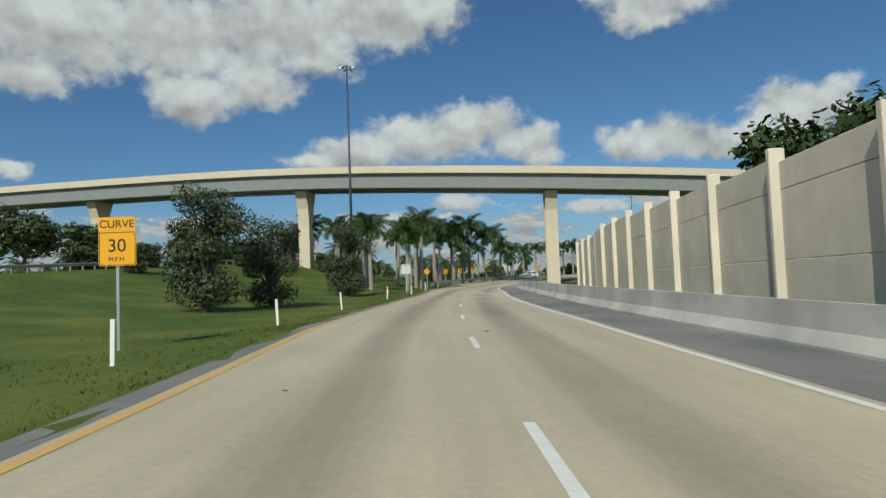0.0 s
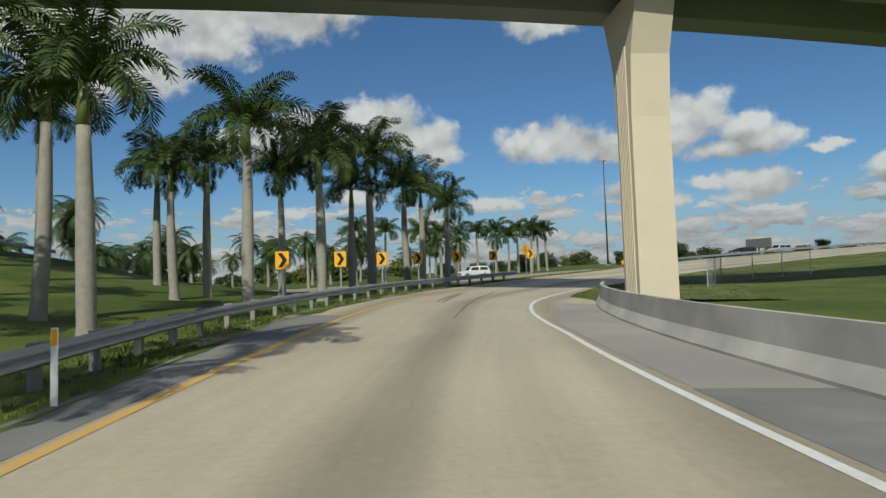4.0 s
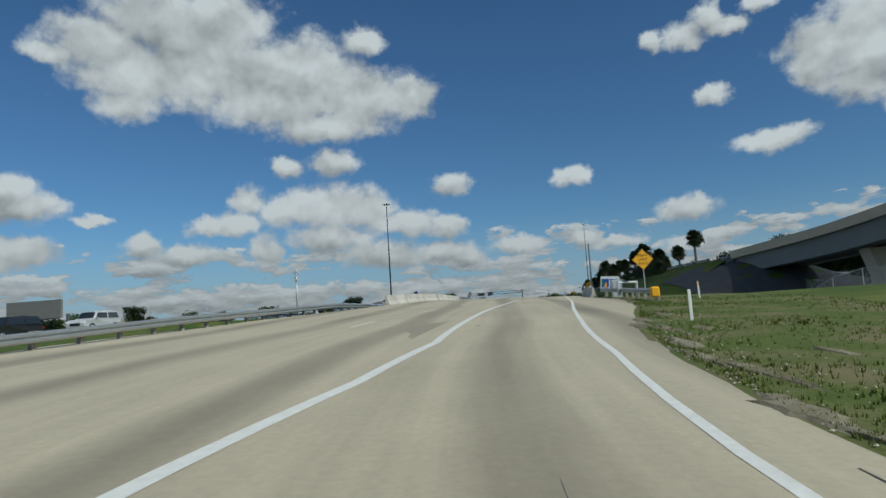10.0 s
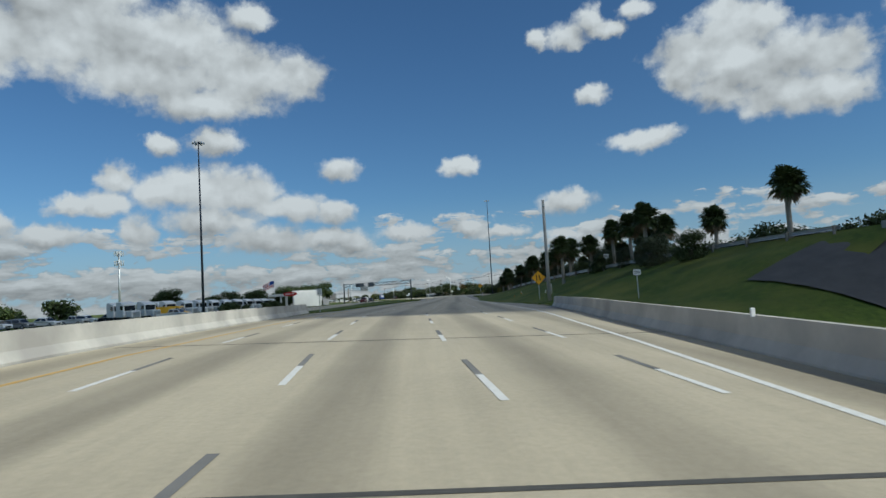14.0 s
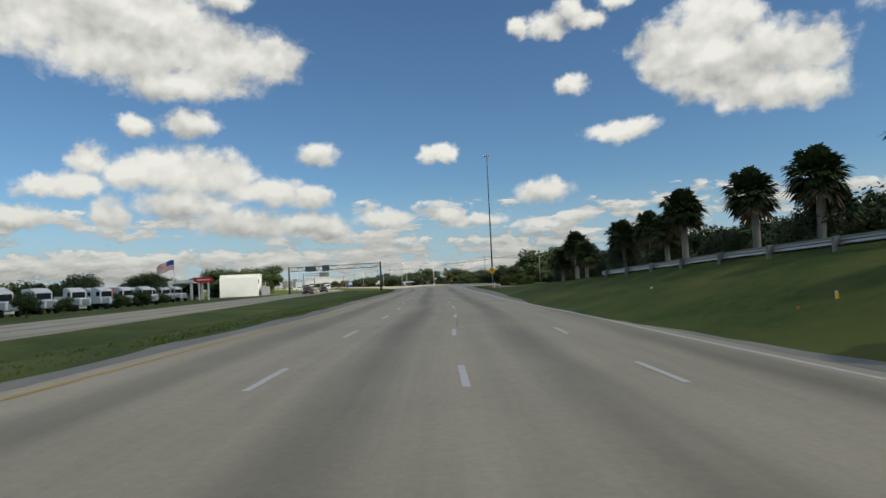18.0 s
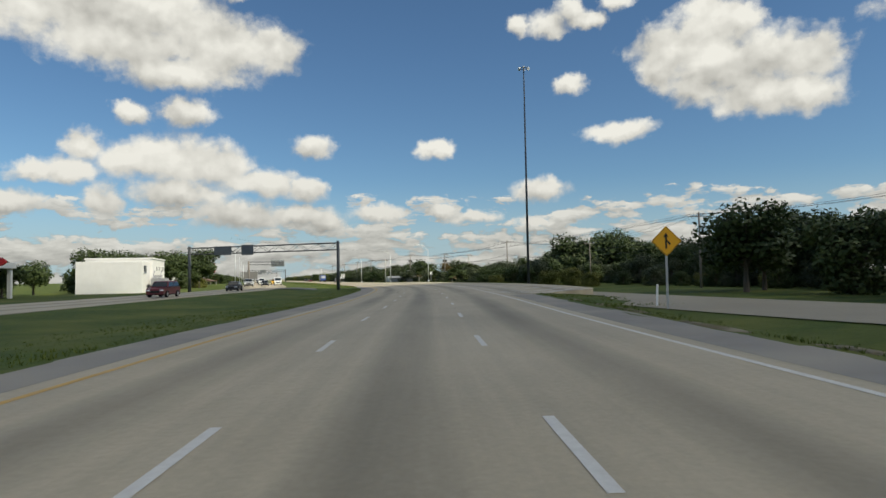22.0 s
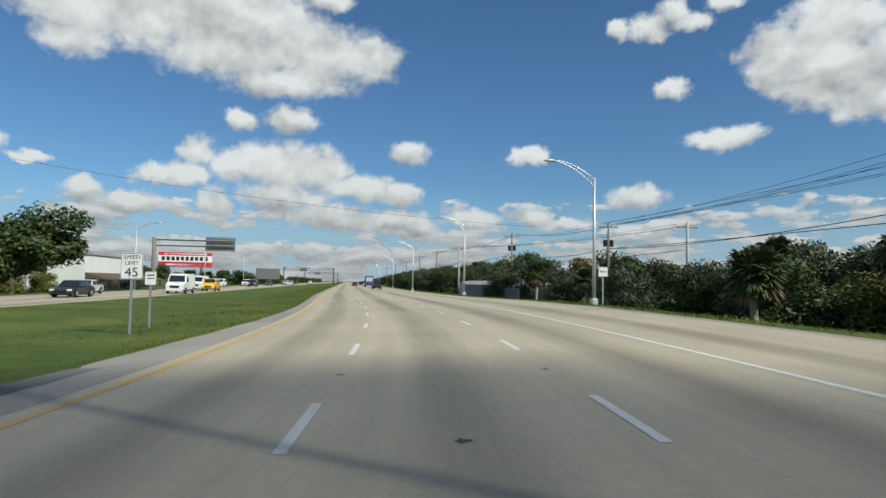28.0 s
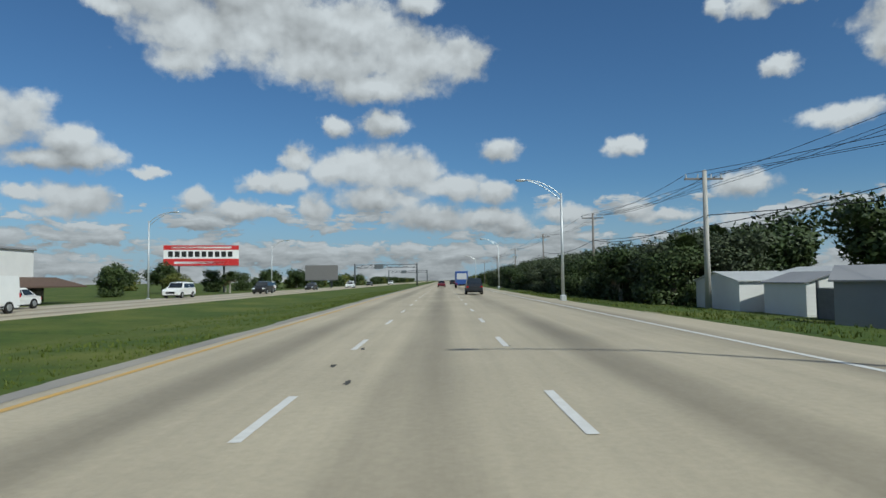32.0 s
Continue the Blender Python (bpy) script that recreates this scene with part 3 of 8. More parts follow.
def make_ground():
    def axis(a, b, fine):
        mid = np.arange(a, b + 0.1, fine)
        far = np.array([6, 14, 26, 45, 80, 130, 220, 400, 800, 1600, 3200])
        return np.concatenate([a - far[::-1], mid, b + far])

    xs, ys = axis(-110, 560, 3.0), axis(-60, 380, 3.0)
    gx, gy = np.meshgrid(xs, ys)
    z = ground_z(gx.ravel(), gy.ravel()).reshape(gx.shape)
    for _ in range(2):
        p = np.pad(z, 1, mode="edge")
        z = (p[:-2, 1:-1] + p[2:, 1:-1] + p[1:-1, :-2] + p[1:-1, 2:] + 2 * z) / 6
    GROUND["x"], GROUND["y"], GROUND["z"] = xs, ys, z
    ny, nx = gx.shape
    idx = np.arange(nx * ny).reshape(ny, nx)
    faces = np.stack([idx[:-1, :-1], idx[:-1, 1:], idx[1:, 1:], idx[1:, :-1]], -1).reshape(-1, 4)
    me = bpy.data.meshes.new("ground")
    me.from_pydata(np.stack([gx.ravel(), gy.ravel(), z.ravel()], 1).tolist(), [], faces.tolist())
    me.materials.append(M_GRASS)
    me.polygons.foreach_set("use_smooth", [True] * len(me.polygons))
    tagged(new("ground", me), "wide level ground of mown green and yellowish grass", "ground", kind="structure")


make_ground()

# ---- road surfaces ----
L_EDGE = table([(-60, -4.5), (10, -4.55), (20, -4.8), (42, -4.2), (55, -3.8), (82, -5.2), (92, -6.3), (104, -6.4), (112, -6.6), (126, -5.9), (140, -6.6), (150, -9), (175, -12.6), (200, -11), (215, -9.8), (262, -10.0), (272, -10.2), (278, -8.7), (300, -8.0), (330, -7.7), (390, -8.2), (430, -7.9), (480, -7.2), (517, -6.4), (550, -7.0), (1700, -7.0)])
R_EDGE = table([(-60, 7.5), (15, 7.5), (55, 6.4), (90, 5.0), (107, 4.4), (109.5, 2.6), (118, 2.2), (126, 2.9), (148, 3.0), (163, 3.7), (172, 4.6), (181, 5.8), (188, 6.9), (198, 7.5), (205, 7.3), (211, 6.4), (225, 6.8), (248, 8.2), (270, 10.2), (283, 10.2), (316, 8.7), (330, 8.0), (390, 8.2), (404, 8.4), (408, 14.2), (440, 14.6), (487, 11.7), (522, 11.5), (555, 9.5), (600, 9), (1700, 9)])
YELLOW = table([(-60, -3.85), (9, -3.85), (20, -4.1), (42, -3.5), (55, -3.1), (90, -4.3), (105, -5.0), (137, -5.45), (150, -6.6)])
YELLOW2 = table([(215, -8.0), (262, -7.8), (285, -6.9), (313, -6.15), (388, -5.75), (428, -5.1), (480, -4.95), (517, -5.25), (550, -6.0), (1700, -6.0)])
EDGE_W = table([(-60, 4.9), (20, 4.98), (45, 4.2), (57, 4.1), (90, 2.6), (97, 1.9), (104, 1.45), (112, 1.5), (118, 1.53), (124, 1.98), (130, 2.25), (137, 2.27), (142, 2.1), (148, 1.85), (155, 2.0), (163, 2.6), (170, 3.3), (180, 3.75), (190, 4.0), (205, 4.25), (221, 4.8), (262, 7.3), (284, 7.6), (313, 6.6), (325, 5.9), (387, 5.9), (432, 6.2), (480, 6.2), (515, 5.8), (550, 7.0), (1700, 7)])


OPP_NEAR = table([(262, -17.5), (340, -19.5), (400, -22.5), (440, -23), (460, -21.5), (540, -20.5), (1700, -20.5)])
OPP_FAR = table([(262, -28.2), (340, -30), (400, -33), (440, -33), (470, -31.5), (540, -31), (1700, -31)])


def make_roads():
    bm = bmesh.new()
    strip(bm, -60, 1700, L_EDGE, R_EDGE, 0, 2.5, 4, skirt=0.5)
    structure("road", bm, M_ROAD, "pale worn concrete road with faint tyre tracks", "road")
    bm = bmesh.new()
    strip(bm, 262, 1700, OPP_FAR, OPP_NEAR, 0.0, 5, 3, skirt=0.5)
    structure("road_opposite", bm, M_ROAD, "pale concrete carriageway beyond the grass median", "road")
    # the main line that joins from the west
    bm = bmesh.new()
    o = at(200)
    u, n = Vector((0.9775, 0.211, 0)), Vector((0.211, -0.9775, 0))
    prof = [(0, -1.2), (-20, -1.85), (-40, -2.75), (-80, -4.0), (-120, -4.6), (-220, -5.0)]
    rows = []
    for d, z in prof:
        rows.append([bm.verts.new((o + u * d + n * l) * 1.0) for l in (-11.5, -1.5)])
        for v, dz in zip(rows[-1], (0.15, -0.05)):
            v.co.z = z + dz
    for a, b in zip(rows, rows[1:]):
        bm.faces.new((a[1], a[0], b[0], b[1]))
    structure("road_main", bm, M_ROAD, "pale concrete main road joining from the side", "road")
    # the ramp on the embankment
    bm = bmesh.new()
    pts = RAMP2
    tg = np.gradient(pts[:, :2], axis=0)
    rows = []
    for p, t in zip(pts, tg):
        t = t / np.linalg.norm(t)
        rows.append([bm.verts.new((p[0] + t[1] * q, p[1] - t[0] * q, p[2] + 0.02)) for q in (-4.4, 4.4)])
    for a, b in zip(rows, rows[1:]):
        bm.faces.new((a[0], a[1], b[1], b[0]))
    structure("road_ramp", bm, M_ROAD, "pale concrete ramp coming down the grass bank", "road")
    for name, tab, s0, s1, m, w in (("yellow_line", YELLOW, -60, 150, M_YELLOW, 0.18), ("yellow_line", YELLOW2, 215, 900, M_YELLOW, 0.16), ("white_line", EDGE_W, -60, 900, M_WHITE, 0.16)):
        bm = bmesh.new()
        strip(bm, s0, s1, lambda s: tab(s) - w / 2, lambda s: tab(s) + w / 2, 0.006, 2.5)
        structure(name, bm, m, "worn painted line along the edge of the lane", "road marking")


make_roads()


# ---- flyover ----
def make_flyover():
    fl = spline(FLY, 3.0)
    tg = np.gradient(fl[:, :2], axis=0)
    tg /= np.linalg.norm(tg, axis=1)[:, None]
    pts = [(p[0], p[1], p[2], t[1], -t[0]) for p, t in zip(fl, tg)]
    fo = thing("flyover", "long curved concrete flyover on tall pale piers", "bridge", kind="structure")
    bm = bmesh.new()
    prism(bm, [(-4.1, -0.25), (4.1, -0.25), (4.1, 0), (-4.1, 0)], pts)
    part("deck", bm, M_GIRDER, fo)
    for sgn in (-1, 1):
        bm = bmesh.new()
        prism(bm, [(sgn * 3.85, -0.3), (sgn * 4.25, -0.3), (sgn * 4.25, 0.85), (sgn * 4.0, 0.85)][:: sgn], pts)
        part("parapet", bm, M_PALECONC, fo, "pale cream concrete parapet")
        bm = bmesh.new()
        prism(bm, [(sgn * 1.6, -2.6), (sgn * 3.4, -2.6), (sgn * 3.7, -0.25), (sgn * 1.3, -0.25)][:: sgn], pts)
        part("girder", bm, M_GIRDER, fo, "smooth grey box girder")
    for k, (x, y, z) in enumerate(FLY[1:-1]):
        i = int(np.argmin(np.hypot(fl[:, 0] - x, fl[:, 1] - y)))
        t = tg[i]
        bm = bmesh.new()
        zt, zb = z - 2.75, -6.6
        rot = Matrix(((t[1], t[0]), (-t[0], t[1]))).to_3x3()
        prof = [(zb, 1.95, 1.95), (zt - 6, 1.95, 1.95), (zt - 3, 2.5, 1.95), (zt, 4.6, 1.95)]
        rings = []
        for zz, a, b in prof:
            rings.append([bm.verts.new(Vector((x, y, zz)) + rot @ Vector((sx * a / 2, sy * b / 2, 0))) for sx, sy in ((-1, -1), (1, -1), (1, 1), (-1, 1))])
        for a, b in zip(rings, rings[1:]):
            for j in range(4):
                bm.faces.new((a[j], a[(j + 1) % 4], b[(j + 1) % 4], b[j]))
        bm.faces.new(rings[-1])
        pier = part("pier", bm, M_PALECONC, fo, "tall cream concrete pier")
        for sg in (-1, 1):
            bm = bmesh.new()
            rows = []
            for zz in (zb, zt - 2.4):
                row = []
                for j in range(29):
                    out = 0.975 + (0.06 if j % 4 in (1, 2) else 0.004)
                    row.append(bm.verts.new(Vector((x, y, zz)) + rot @ Vector(((j // 2 * 2 + (0.5 if j % 2 else 0.0) - 14) * 0.049, sg * out, 0))))
                rows.append(row)
            for j in range(28):
                f = (rows[0][j], rows[0][j + 1], rows[1][j + 1], rows[1][j])
                bm.faces.new(f if sg < 0 else f[::-1])
            part("ribbed_facing", bm, M_PALECONC, pier, "vertical concrete ribs")


make_flyover()



# ---- the cloud before the sun over the middle stretch ----
def cloud_material():
    m = bpy.data.materials.new("cloud_vapour")
    m.use_nodes = True
    nt = m.node_tree
    nt.nodes.clear()
    N, L = nt.nodes.new, nt.links.new
    out, mx, tr, df = N("ShaderNodeOutputMaterial"), N("ShaderNodeMixShader"), N("ShaderNodeBsdfTransparent"), N("ShaderNodeBsdfTranslucent")
    df.inputs["Color"].default_value = (0.9, 0.9, 0.9, 1)
    n = N("ShaderNodeTexNoise")
    n.inputs["Scale"].default_value, n.inputs["Detail"].default_value = 0.03, 5
    L(N("ShaderNodeTexCoord").outputs["Object"], n.inputs["Vector"])
    r = N("ShaderNodeMapRange")
    for i, v in enumerate((0.3, 0.7, 0.52, 0.63)):
        r.inputs[i + 1].default_value = v
    L(n.outputs["Fac"], r.inputs[0])
    L(r.outputs[0], mx.inputs[0])
    L(tr.outputs[0], mx.inputs[1])
    L(df.outputs[0], mx.inputs[2])
    L(mx.outputs[0], out.inputs["Surface"])
    return m


def make_cloud(height=320.0):
    """One broad ragged sheet with a lumpy top and a flatter base."""
    bm = bmesh.new()
    drift = Vector(SUN_DIR) * (height / SUN_DIR[2])
    ss, ls = np.arange(198, 500, 6.0), np.arange(-140, 190, 9.0)

    def thick(s, l):
        n = noise.noise((s * 0.03, l * 0.03, 4)) + 0.5 * noise.noise((s * 0.09, l * 0.09, 9))
        start = 253 - 46 * min(1.0, max(0.0, (l - 11) / 12))
        rim = min(s - start, 481 - s, l + 125, 170 - l)
        return rim * 0.5 + 7 * n

    verts = {}
    for i, s in enumerate(ss):
        for j, l in enumerate(ls):
            h = thick(float(s), float(l))
            if h <= 0:
                continue
            p = at(float(s), float(l))
            c = Vector((p.x, p.y, 0)) + drift
            h = min(h, 16.0)
            lump = 7 * noise.noise((s * 0.05, l * 0.05, 1))
            verts[i, j] = (bm.verts.new(c + Vector((0, 0, h * 0.9 + lump))), bm.verts.new(c + Vector((0, 0, -h * 0.35))))
    for i, j in list(verts):
        q = [(i, j), (i + 1, j), (i + 1, j + 1), (i, j + 1)]
        if all(k in verts for k in q):
            bm.faces.new([verts[k][0] for k in q])
            bm.faces.new([verts[k][1] for k in q][::-1])
    loose = [v for v in bm.verts if not v.link_faces]
    bmesh.ops.delete(bm, geom=loose, context="VERTS")
    structure("cloud", bm, cloud_material(), "broad white fair-weather cloud drifting before the sun", "cloud", True)


make_cloud()


# ---- noise wall and barriers ----
def make_wall():
    w = thing("wall_east", "tall beige concrete panel wall with upright posts", "wall", kind="structure")
    u, o = Vector((0.0958, 0.9954, 0)), Vector((8.8, 1.8, 0))
    rot = Matrix.Rotation(-math.radians(5.5), 3, "Z")
    for k in range(-6, 15):
        back = Vector((1.1, 0, 0)) if k >= 10 else Vector((0, 0, 0))
        p = o + u * (6.1 * k) + back
        top = float(np.interp(p.y, [-40, 14, 45, 75, 100], [-1.1, -0.75, 0.2, 0.55, 0.5]))
        bm = bmesh.new()
        box(bm, (p.x, p.y, (top + 0.25 - 6.6) / 2), (0.5, 0.23, top + 0.25 + 6.6), rot, 0.02)
        part("post", bm, M_WALL, w, "upright concrete post")
        q = p + u * 3.05
        if k < 14:
            z0 = -6.6
            for j, z1 in enumerate((-3.85, -1.65, top)):
                bm = bmesh.new()
                box(bm, (q.x + 0.15, q.y, (z0 + z1) / 2), (0.22, 5.84, z1 - z0 - 0.02), rot, 0.015)
                part("panel", bm, M_WALL, w)
                z0 = z1
    p = o + u * (6.1 * 10)
    bm = bmesh.new()
    box(bm, (p.x + 0.9, p.y - 0.1, -3.2), (1.5, 0.25, 7.0), rot, 0.02)
    part("return_panel", bm, M_WALL, w)


make_wall()

JERSEY = [(-0.3, 0.0), (0.3, 0.0), (0.3, 0.08), (0.12, 0.33), (0.075, 0.82), (-0.075, 0.82), (-0.12, 0.33), (-0.3, 0.08)]


def barrier(name, s0, s1, off, label, step=3.0, tall=1.0):
    f = off if callable(off) else (lambda s: off)
    pts = []
    n = max(1, int((s1 - s0) / step))
    for k in range(n + 1):
        s = s0 + (s1 - s0) * k / n
        p = at(s, f(s))
        h = math.radians(heading(s))
        pts.append((p.x, p.y, p.z - 0.02, math.cos(h), math.sin(h)))
    bm = bmesh.new()
    prism(bm, [(a, b * tall) for a, b in JERSEY], pts)
    return structure(name, bm, M_CONC, label, "barrier")


barrier("concrete_barrier", -60, 109, table([(-60, 7.75), (15, 7.7), (55, 6.6), (90, 5.2), (109, 4.5)]), "weathered grey concrete road barrier", tall=1.15)
barrier("concrete_barrier", 211, 270, table([(211, 6.6), (225, 7.0), (248, 8.4), (270, 10.4)]), "grey concrete bridge barrier streaked with dirt")
barrier("concrete_barrier", 208.5, 273, table([(203, -10.6), (215, -10.1), (273, -10.5)]), "pale concrete bridge barrier")


# ---- verges: grass from the road's edge down to the open ground ----
VERGE = 9.0


def verge_z(s, l):
    """Height of the grass at distance s, offset l, outside the road."""
    le, re = float(L_EDGE(s)), float(R_EDGE(s))
    edge, d = (le, le - l) if l < 0 else (re, l - re)
    p = at(s, l)
    g = gz(p.x, p.y)
    if d >= VERGE:
        return g
    k = max(0.0, d) / VERGE
    k = k * k * (3 - 2 * k)
    return (1 - k) * (float(road_z(s, edge)) - 0.03) + k * (g + 0.04)


def grass_at(s, l):
    p = at(s, l)
    return Vector((p.x, p.y, verge_z(s, l)))


def verge(s0, s1, side, step=2.0, width=VERGE, cols=7, m=None):
    bm = bmesh.new()
    rows = []
    n = int((s1 - s0) / step)
    for k in range(n + 1):
        s = s0 + (s1 - s0) * k / n
        e = float(L_EDGE(s)) + 0.25 if side < 0 else float(R_EDGE(s)) - 0.25
        e += side * 0.3 * (noise.noise((s * 0.4, side * 7.0, 0)) + 0.5 * noise.noise((s * 1.7, side * 3.0, 5)))
        row = []
        for c in range(cols + 1):
            l = e + side * (width + 1.2) * (c / cols) ** 1.4
            p = at(s, l)
            z = verge_z(s, l) + (0.03 if c == 0 else 0.05 * noise.noise((p.x * 0.5, p.y * 0.5, 0)) + 0.045)
            if c == cols:
                z = min(z, gz(p.x, p.y) - 0.03)
            row.append(bm.verts.new((p.x, p.y, z)))
        rows.append(row)
    for a, b in zip(rows, rows[1:]):
        for i in range(cols):
            f = (a[i], a[i + 1], b[i + 1], b[i])
            bm.faces.new(f if side > 0 else f[::-1])
    return structure("grass_verge", bm, m or M_GRASS, "mown green grass verge along the road" if m is None else "dry olive-green grass verge beside the ramp", "grass", True)


verge(-58, 150, -1)
verge(107.5, 210, 1, m=M_GRASSDRY)
verge(268, 404, 1)
verge(264, 900, -1, 2.5, 7.0)
verge(440, 900, 1, 2.5)


def bank_strip(pts, zs, outer, label, m=None):
    bm = bmesh.new()
    rows = [[bm.verts.new(Vector((*p, z))), bm.verts.new(Vector((*q, gz(*q) - 0.05)))] for p, z, q in zip(pts, zs, outer)]
    for a, b in zip(rows, rows[1:]):
        bm.faces.new((a[0], a[1], b[1], b[0]))
    structure("grass_verge", bm, m or M_GRASS, label, "grass", True)


def side_verges():
    for side, l1 in ((OPP_NEAR, -8.5), (OPP_FAR, -40.0)):
        a, z, b = [], [], []
        for s in np.arange(262, 900, 4):
            p, q = at(s, float(side(s)) + (0.1 if l1 > -20 else -0.1)), at(s, l1)
            a.append(p.xy)
            z.append(p.z - 0.02)
            b.append(q.xy)
        bank_strip(a, z, b, "mown grass beside the opposite carriageway")
    tg = np.gradient(RAMP2[:, :2], axis=0)
    for sg in (-1, 1):
        a, z, b = [], [], []
        for p, t in list(zip(RAMP2, tg))[: -12 if sg < 0 else None]:
            t = t / np.linalg.norm(t)
            a.append(Vector((p[0] + t[1] * sg * 4.3, p[1] - t[0] * sg * 4.3)))
            z.append(p[2])
            b.append(Vector((p[0] + t[1] * sg * 9.5, p[1] - t[0] * sg * 9.5)))
        bank_strip(a, z, b, "grass shoulder of the embankment ramp")
    o = at(200)
    u, n = Vector((0.9775, 0.211)), Vector((0.211, -0.9775))
    a, z, b = [], [], []
    for d in np.arange(-4, -222, -6.0):
        zz = float(np.interp(-d, [0, 20, 40, 80, 120, 220], [-1.2, -1.85, -2.75, -4.0, -4.6, -5.0])) + 0.13
        a.append(o.xy + u * d + n * -11.4)
        z.append(zz)
        b.append(o.xy + u * d + n * -19)
    bank_strip(a, z, b, "grass beyond the main road")
    a, z, b = [], [], []
    for d in np.arange(-52, -222, -6.0):
        zz = float(np.interp(-d, [0, 20, 40, 80, 120, 220], [-1.2, -1.85, -2.75, -4.0, -4.6, -5.0])) - 0.07
        a.append(o.xy + u * d + n * -1.6)
        z.append(zz)
        b.append(o.xy + u * d + n * 4)
    bank_strip(a, z, b, "rough dry grass between the two roads", M_GRASSDRY)


side_verges()


# ---- road markings ----
LANE_RAMP = table([(-60, 0.98), (62, 0.95)])
LANE_SOLID = table([(146, -4.9), (156, -3.5), (163, -2.2), (167, -1.35), (173, -0.55), (180, -0.5), (194, -0.4), (199, -0.28), (205, 0.05), (212, 0.7)])
LANE_C = table([(206, 0.15), (212, 0.75), (218, 1.15), (225, 1.2), (237, 0.5), (259, -0.05), (270, 0.3), (279, 0.55), (314, 0.5), (350, 1.2), (386, 1.85), (425, 2.5), (490, 2.5), (514, 2.1), (549, 1.45), (1700, 1.4)])
LANE_L = table([(150, -9.0), (180, -4.6), (203, -3.3), (211, -2.6), (218, -2.15), (225, -2.25), (237, -3.1), (259, -4.0), (277, -3.2), (314, -2.8), (386, -2.05), (424, -1.2), (478, -1.3), (513, -1.6), (547, -2.2), (1700, -2.2)])
LANE_LL = table([(205, -6.3), (213, -5.75), (218, -5.6), (237, -6.5), (262, -7.0)])
LANE_R = table([(222, 4.4), (259, 3.55), (277, 4.2), (305, 4.0)])


DASH_N = [-8, 0, 2, 5, 10, 12, 15, 21, 22, 29, 70]
DASH_S = [201, 276.3, 296, 324.3, 374, 394.5, 424.7, 478.7, 487.2, 547.2, 902]


def dashes(name, tab, places, length=2.6, width=0.14, dark=False):
    host = thing(name, "broken white lane line of worn painted dashes", "road marking", kind="structure")
    for s in places:
        bm = bmesh.new()
        strip(bm, s, s + length, lambda q: tab(q) - width / 2, lambda q: tab(q) + width / 2, 0.007, 1.6)
        part("dash", bm, M_WHITE, host)
        if dark:
            bm = bmesh.new()
            strip(bm, s + length, s + length * 1.9, lambda q: tab(q) - width / 2, lambda q: tab(q) + width / 2, 0.007, 1.6)
            part("dark_dash", bm, M_SHOULDER, host, "black contrast dash")


MAIN_DASH = [float(np.interp(k, DASH_N, DASH_S)) for k in range(0, 70)]
BRIDGE_L = [210.5 + 9.4 * k for k in range(6)]
BRIDGE_C = [207.9 + 9.68 * k for k in range(6)]
dashes("lane_line", LANE_RAMP, [-46.3 + 9.85 * k for k in range(12)])
dashes("lane_line", LANE_C, BRIDGE_C, dark=True)
dashes("lane_line", LANE_C, MAIN_DASH)
dashes("lane_line", LANE_L, [180, 190.7, 201.4], 3.0)
dashes("lane_line", LANE_L, BRIDGE_L, dark=True)
dashes("lane_line", LANE_L, MAIN_DASH)
dashes("lane_line", LANE_LL, BRIDGE_L, dark=True)
dashes("lane_line", LANE_R, BRIDGE_C[2:], dark=True)
dashes("lane_line", LANE_R, MAIN_DASH[:4])
for off in (3.7, 7.2):
    dashes("lane_line", lambda s, off=off: OPP_NEAR(s) - off, [280 + 9.6 * k for k in range(50)])


def painted(name, pairs, s0, s1, w, m, label="worn painted road line"):
    bm = bmesh.new()
    f = table(pairs)
    strip(bm, s0, s1, lambda s: f(s) - w / 2, lambda s: f(s) + w / 2, 0.007, 1.5)
    return structure(name, bm, m, label, "road marking")


painted("solid_line", [(146, -4.9), (156, -3.5), (163, -2.2), (167, -1.35), (173, -0.55), (180, -0.5), (194, -0.4), (199, -0.28), (205, 0.05), (212, 0.7)], 146, 207.5, 0.23, M_WHITE, "broad worn white line between ramp and main lanes")
painted("solid_line", [(140, -8.5), (150, -6.2), (160, -5.2)], 141, 158, 0.3, M_WHITE, "worn white gore line")
painted("solid_line", [(430, 6.2), (487, 11.0)], 412, 413, 0.2, M_WHITE)
for s0, mid, far in ((411.5, 9.4, 12.1), (415, 9.4, 12.1), (421, 9.4, 12.0), (427.6, 9.2, 11.6), (434.4, 8.6, 10.4), (441.3, 8.0, 9.8), (448, 7.6, 8.9)):
    painted("hatch_line", [(s0 - 5.8, mid), (s0, 6.4)], s0 - 5.8, s0, 0.3, M_WHITE, "worn white hatching line in the gore")
    painted("hatch_line", [(s0 - 5.8, mid), (s0 - 3, far)], s0 - 5.8, s0 - 3, 0.45, M_WHITE, "worn white hatching line in the gore")
painted("white_line", [(396, 12.4), (424, 12.2), (435, 10.7), (445, 9.6), (470, 7.0)], 407, 466, 0.14, M_WHITE)


def cross_band(s, l0, l1, w, m, name, label):
    bm = bmesh.new()
    strip(bm, s - w / 2, s + w / 2, l0, l1, 0.005, 1, 6)
    structure(name, bm, m, label, "road joint")


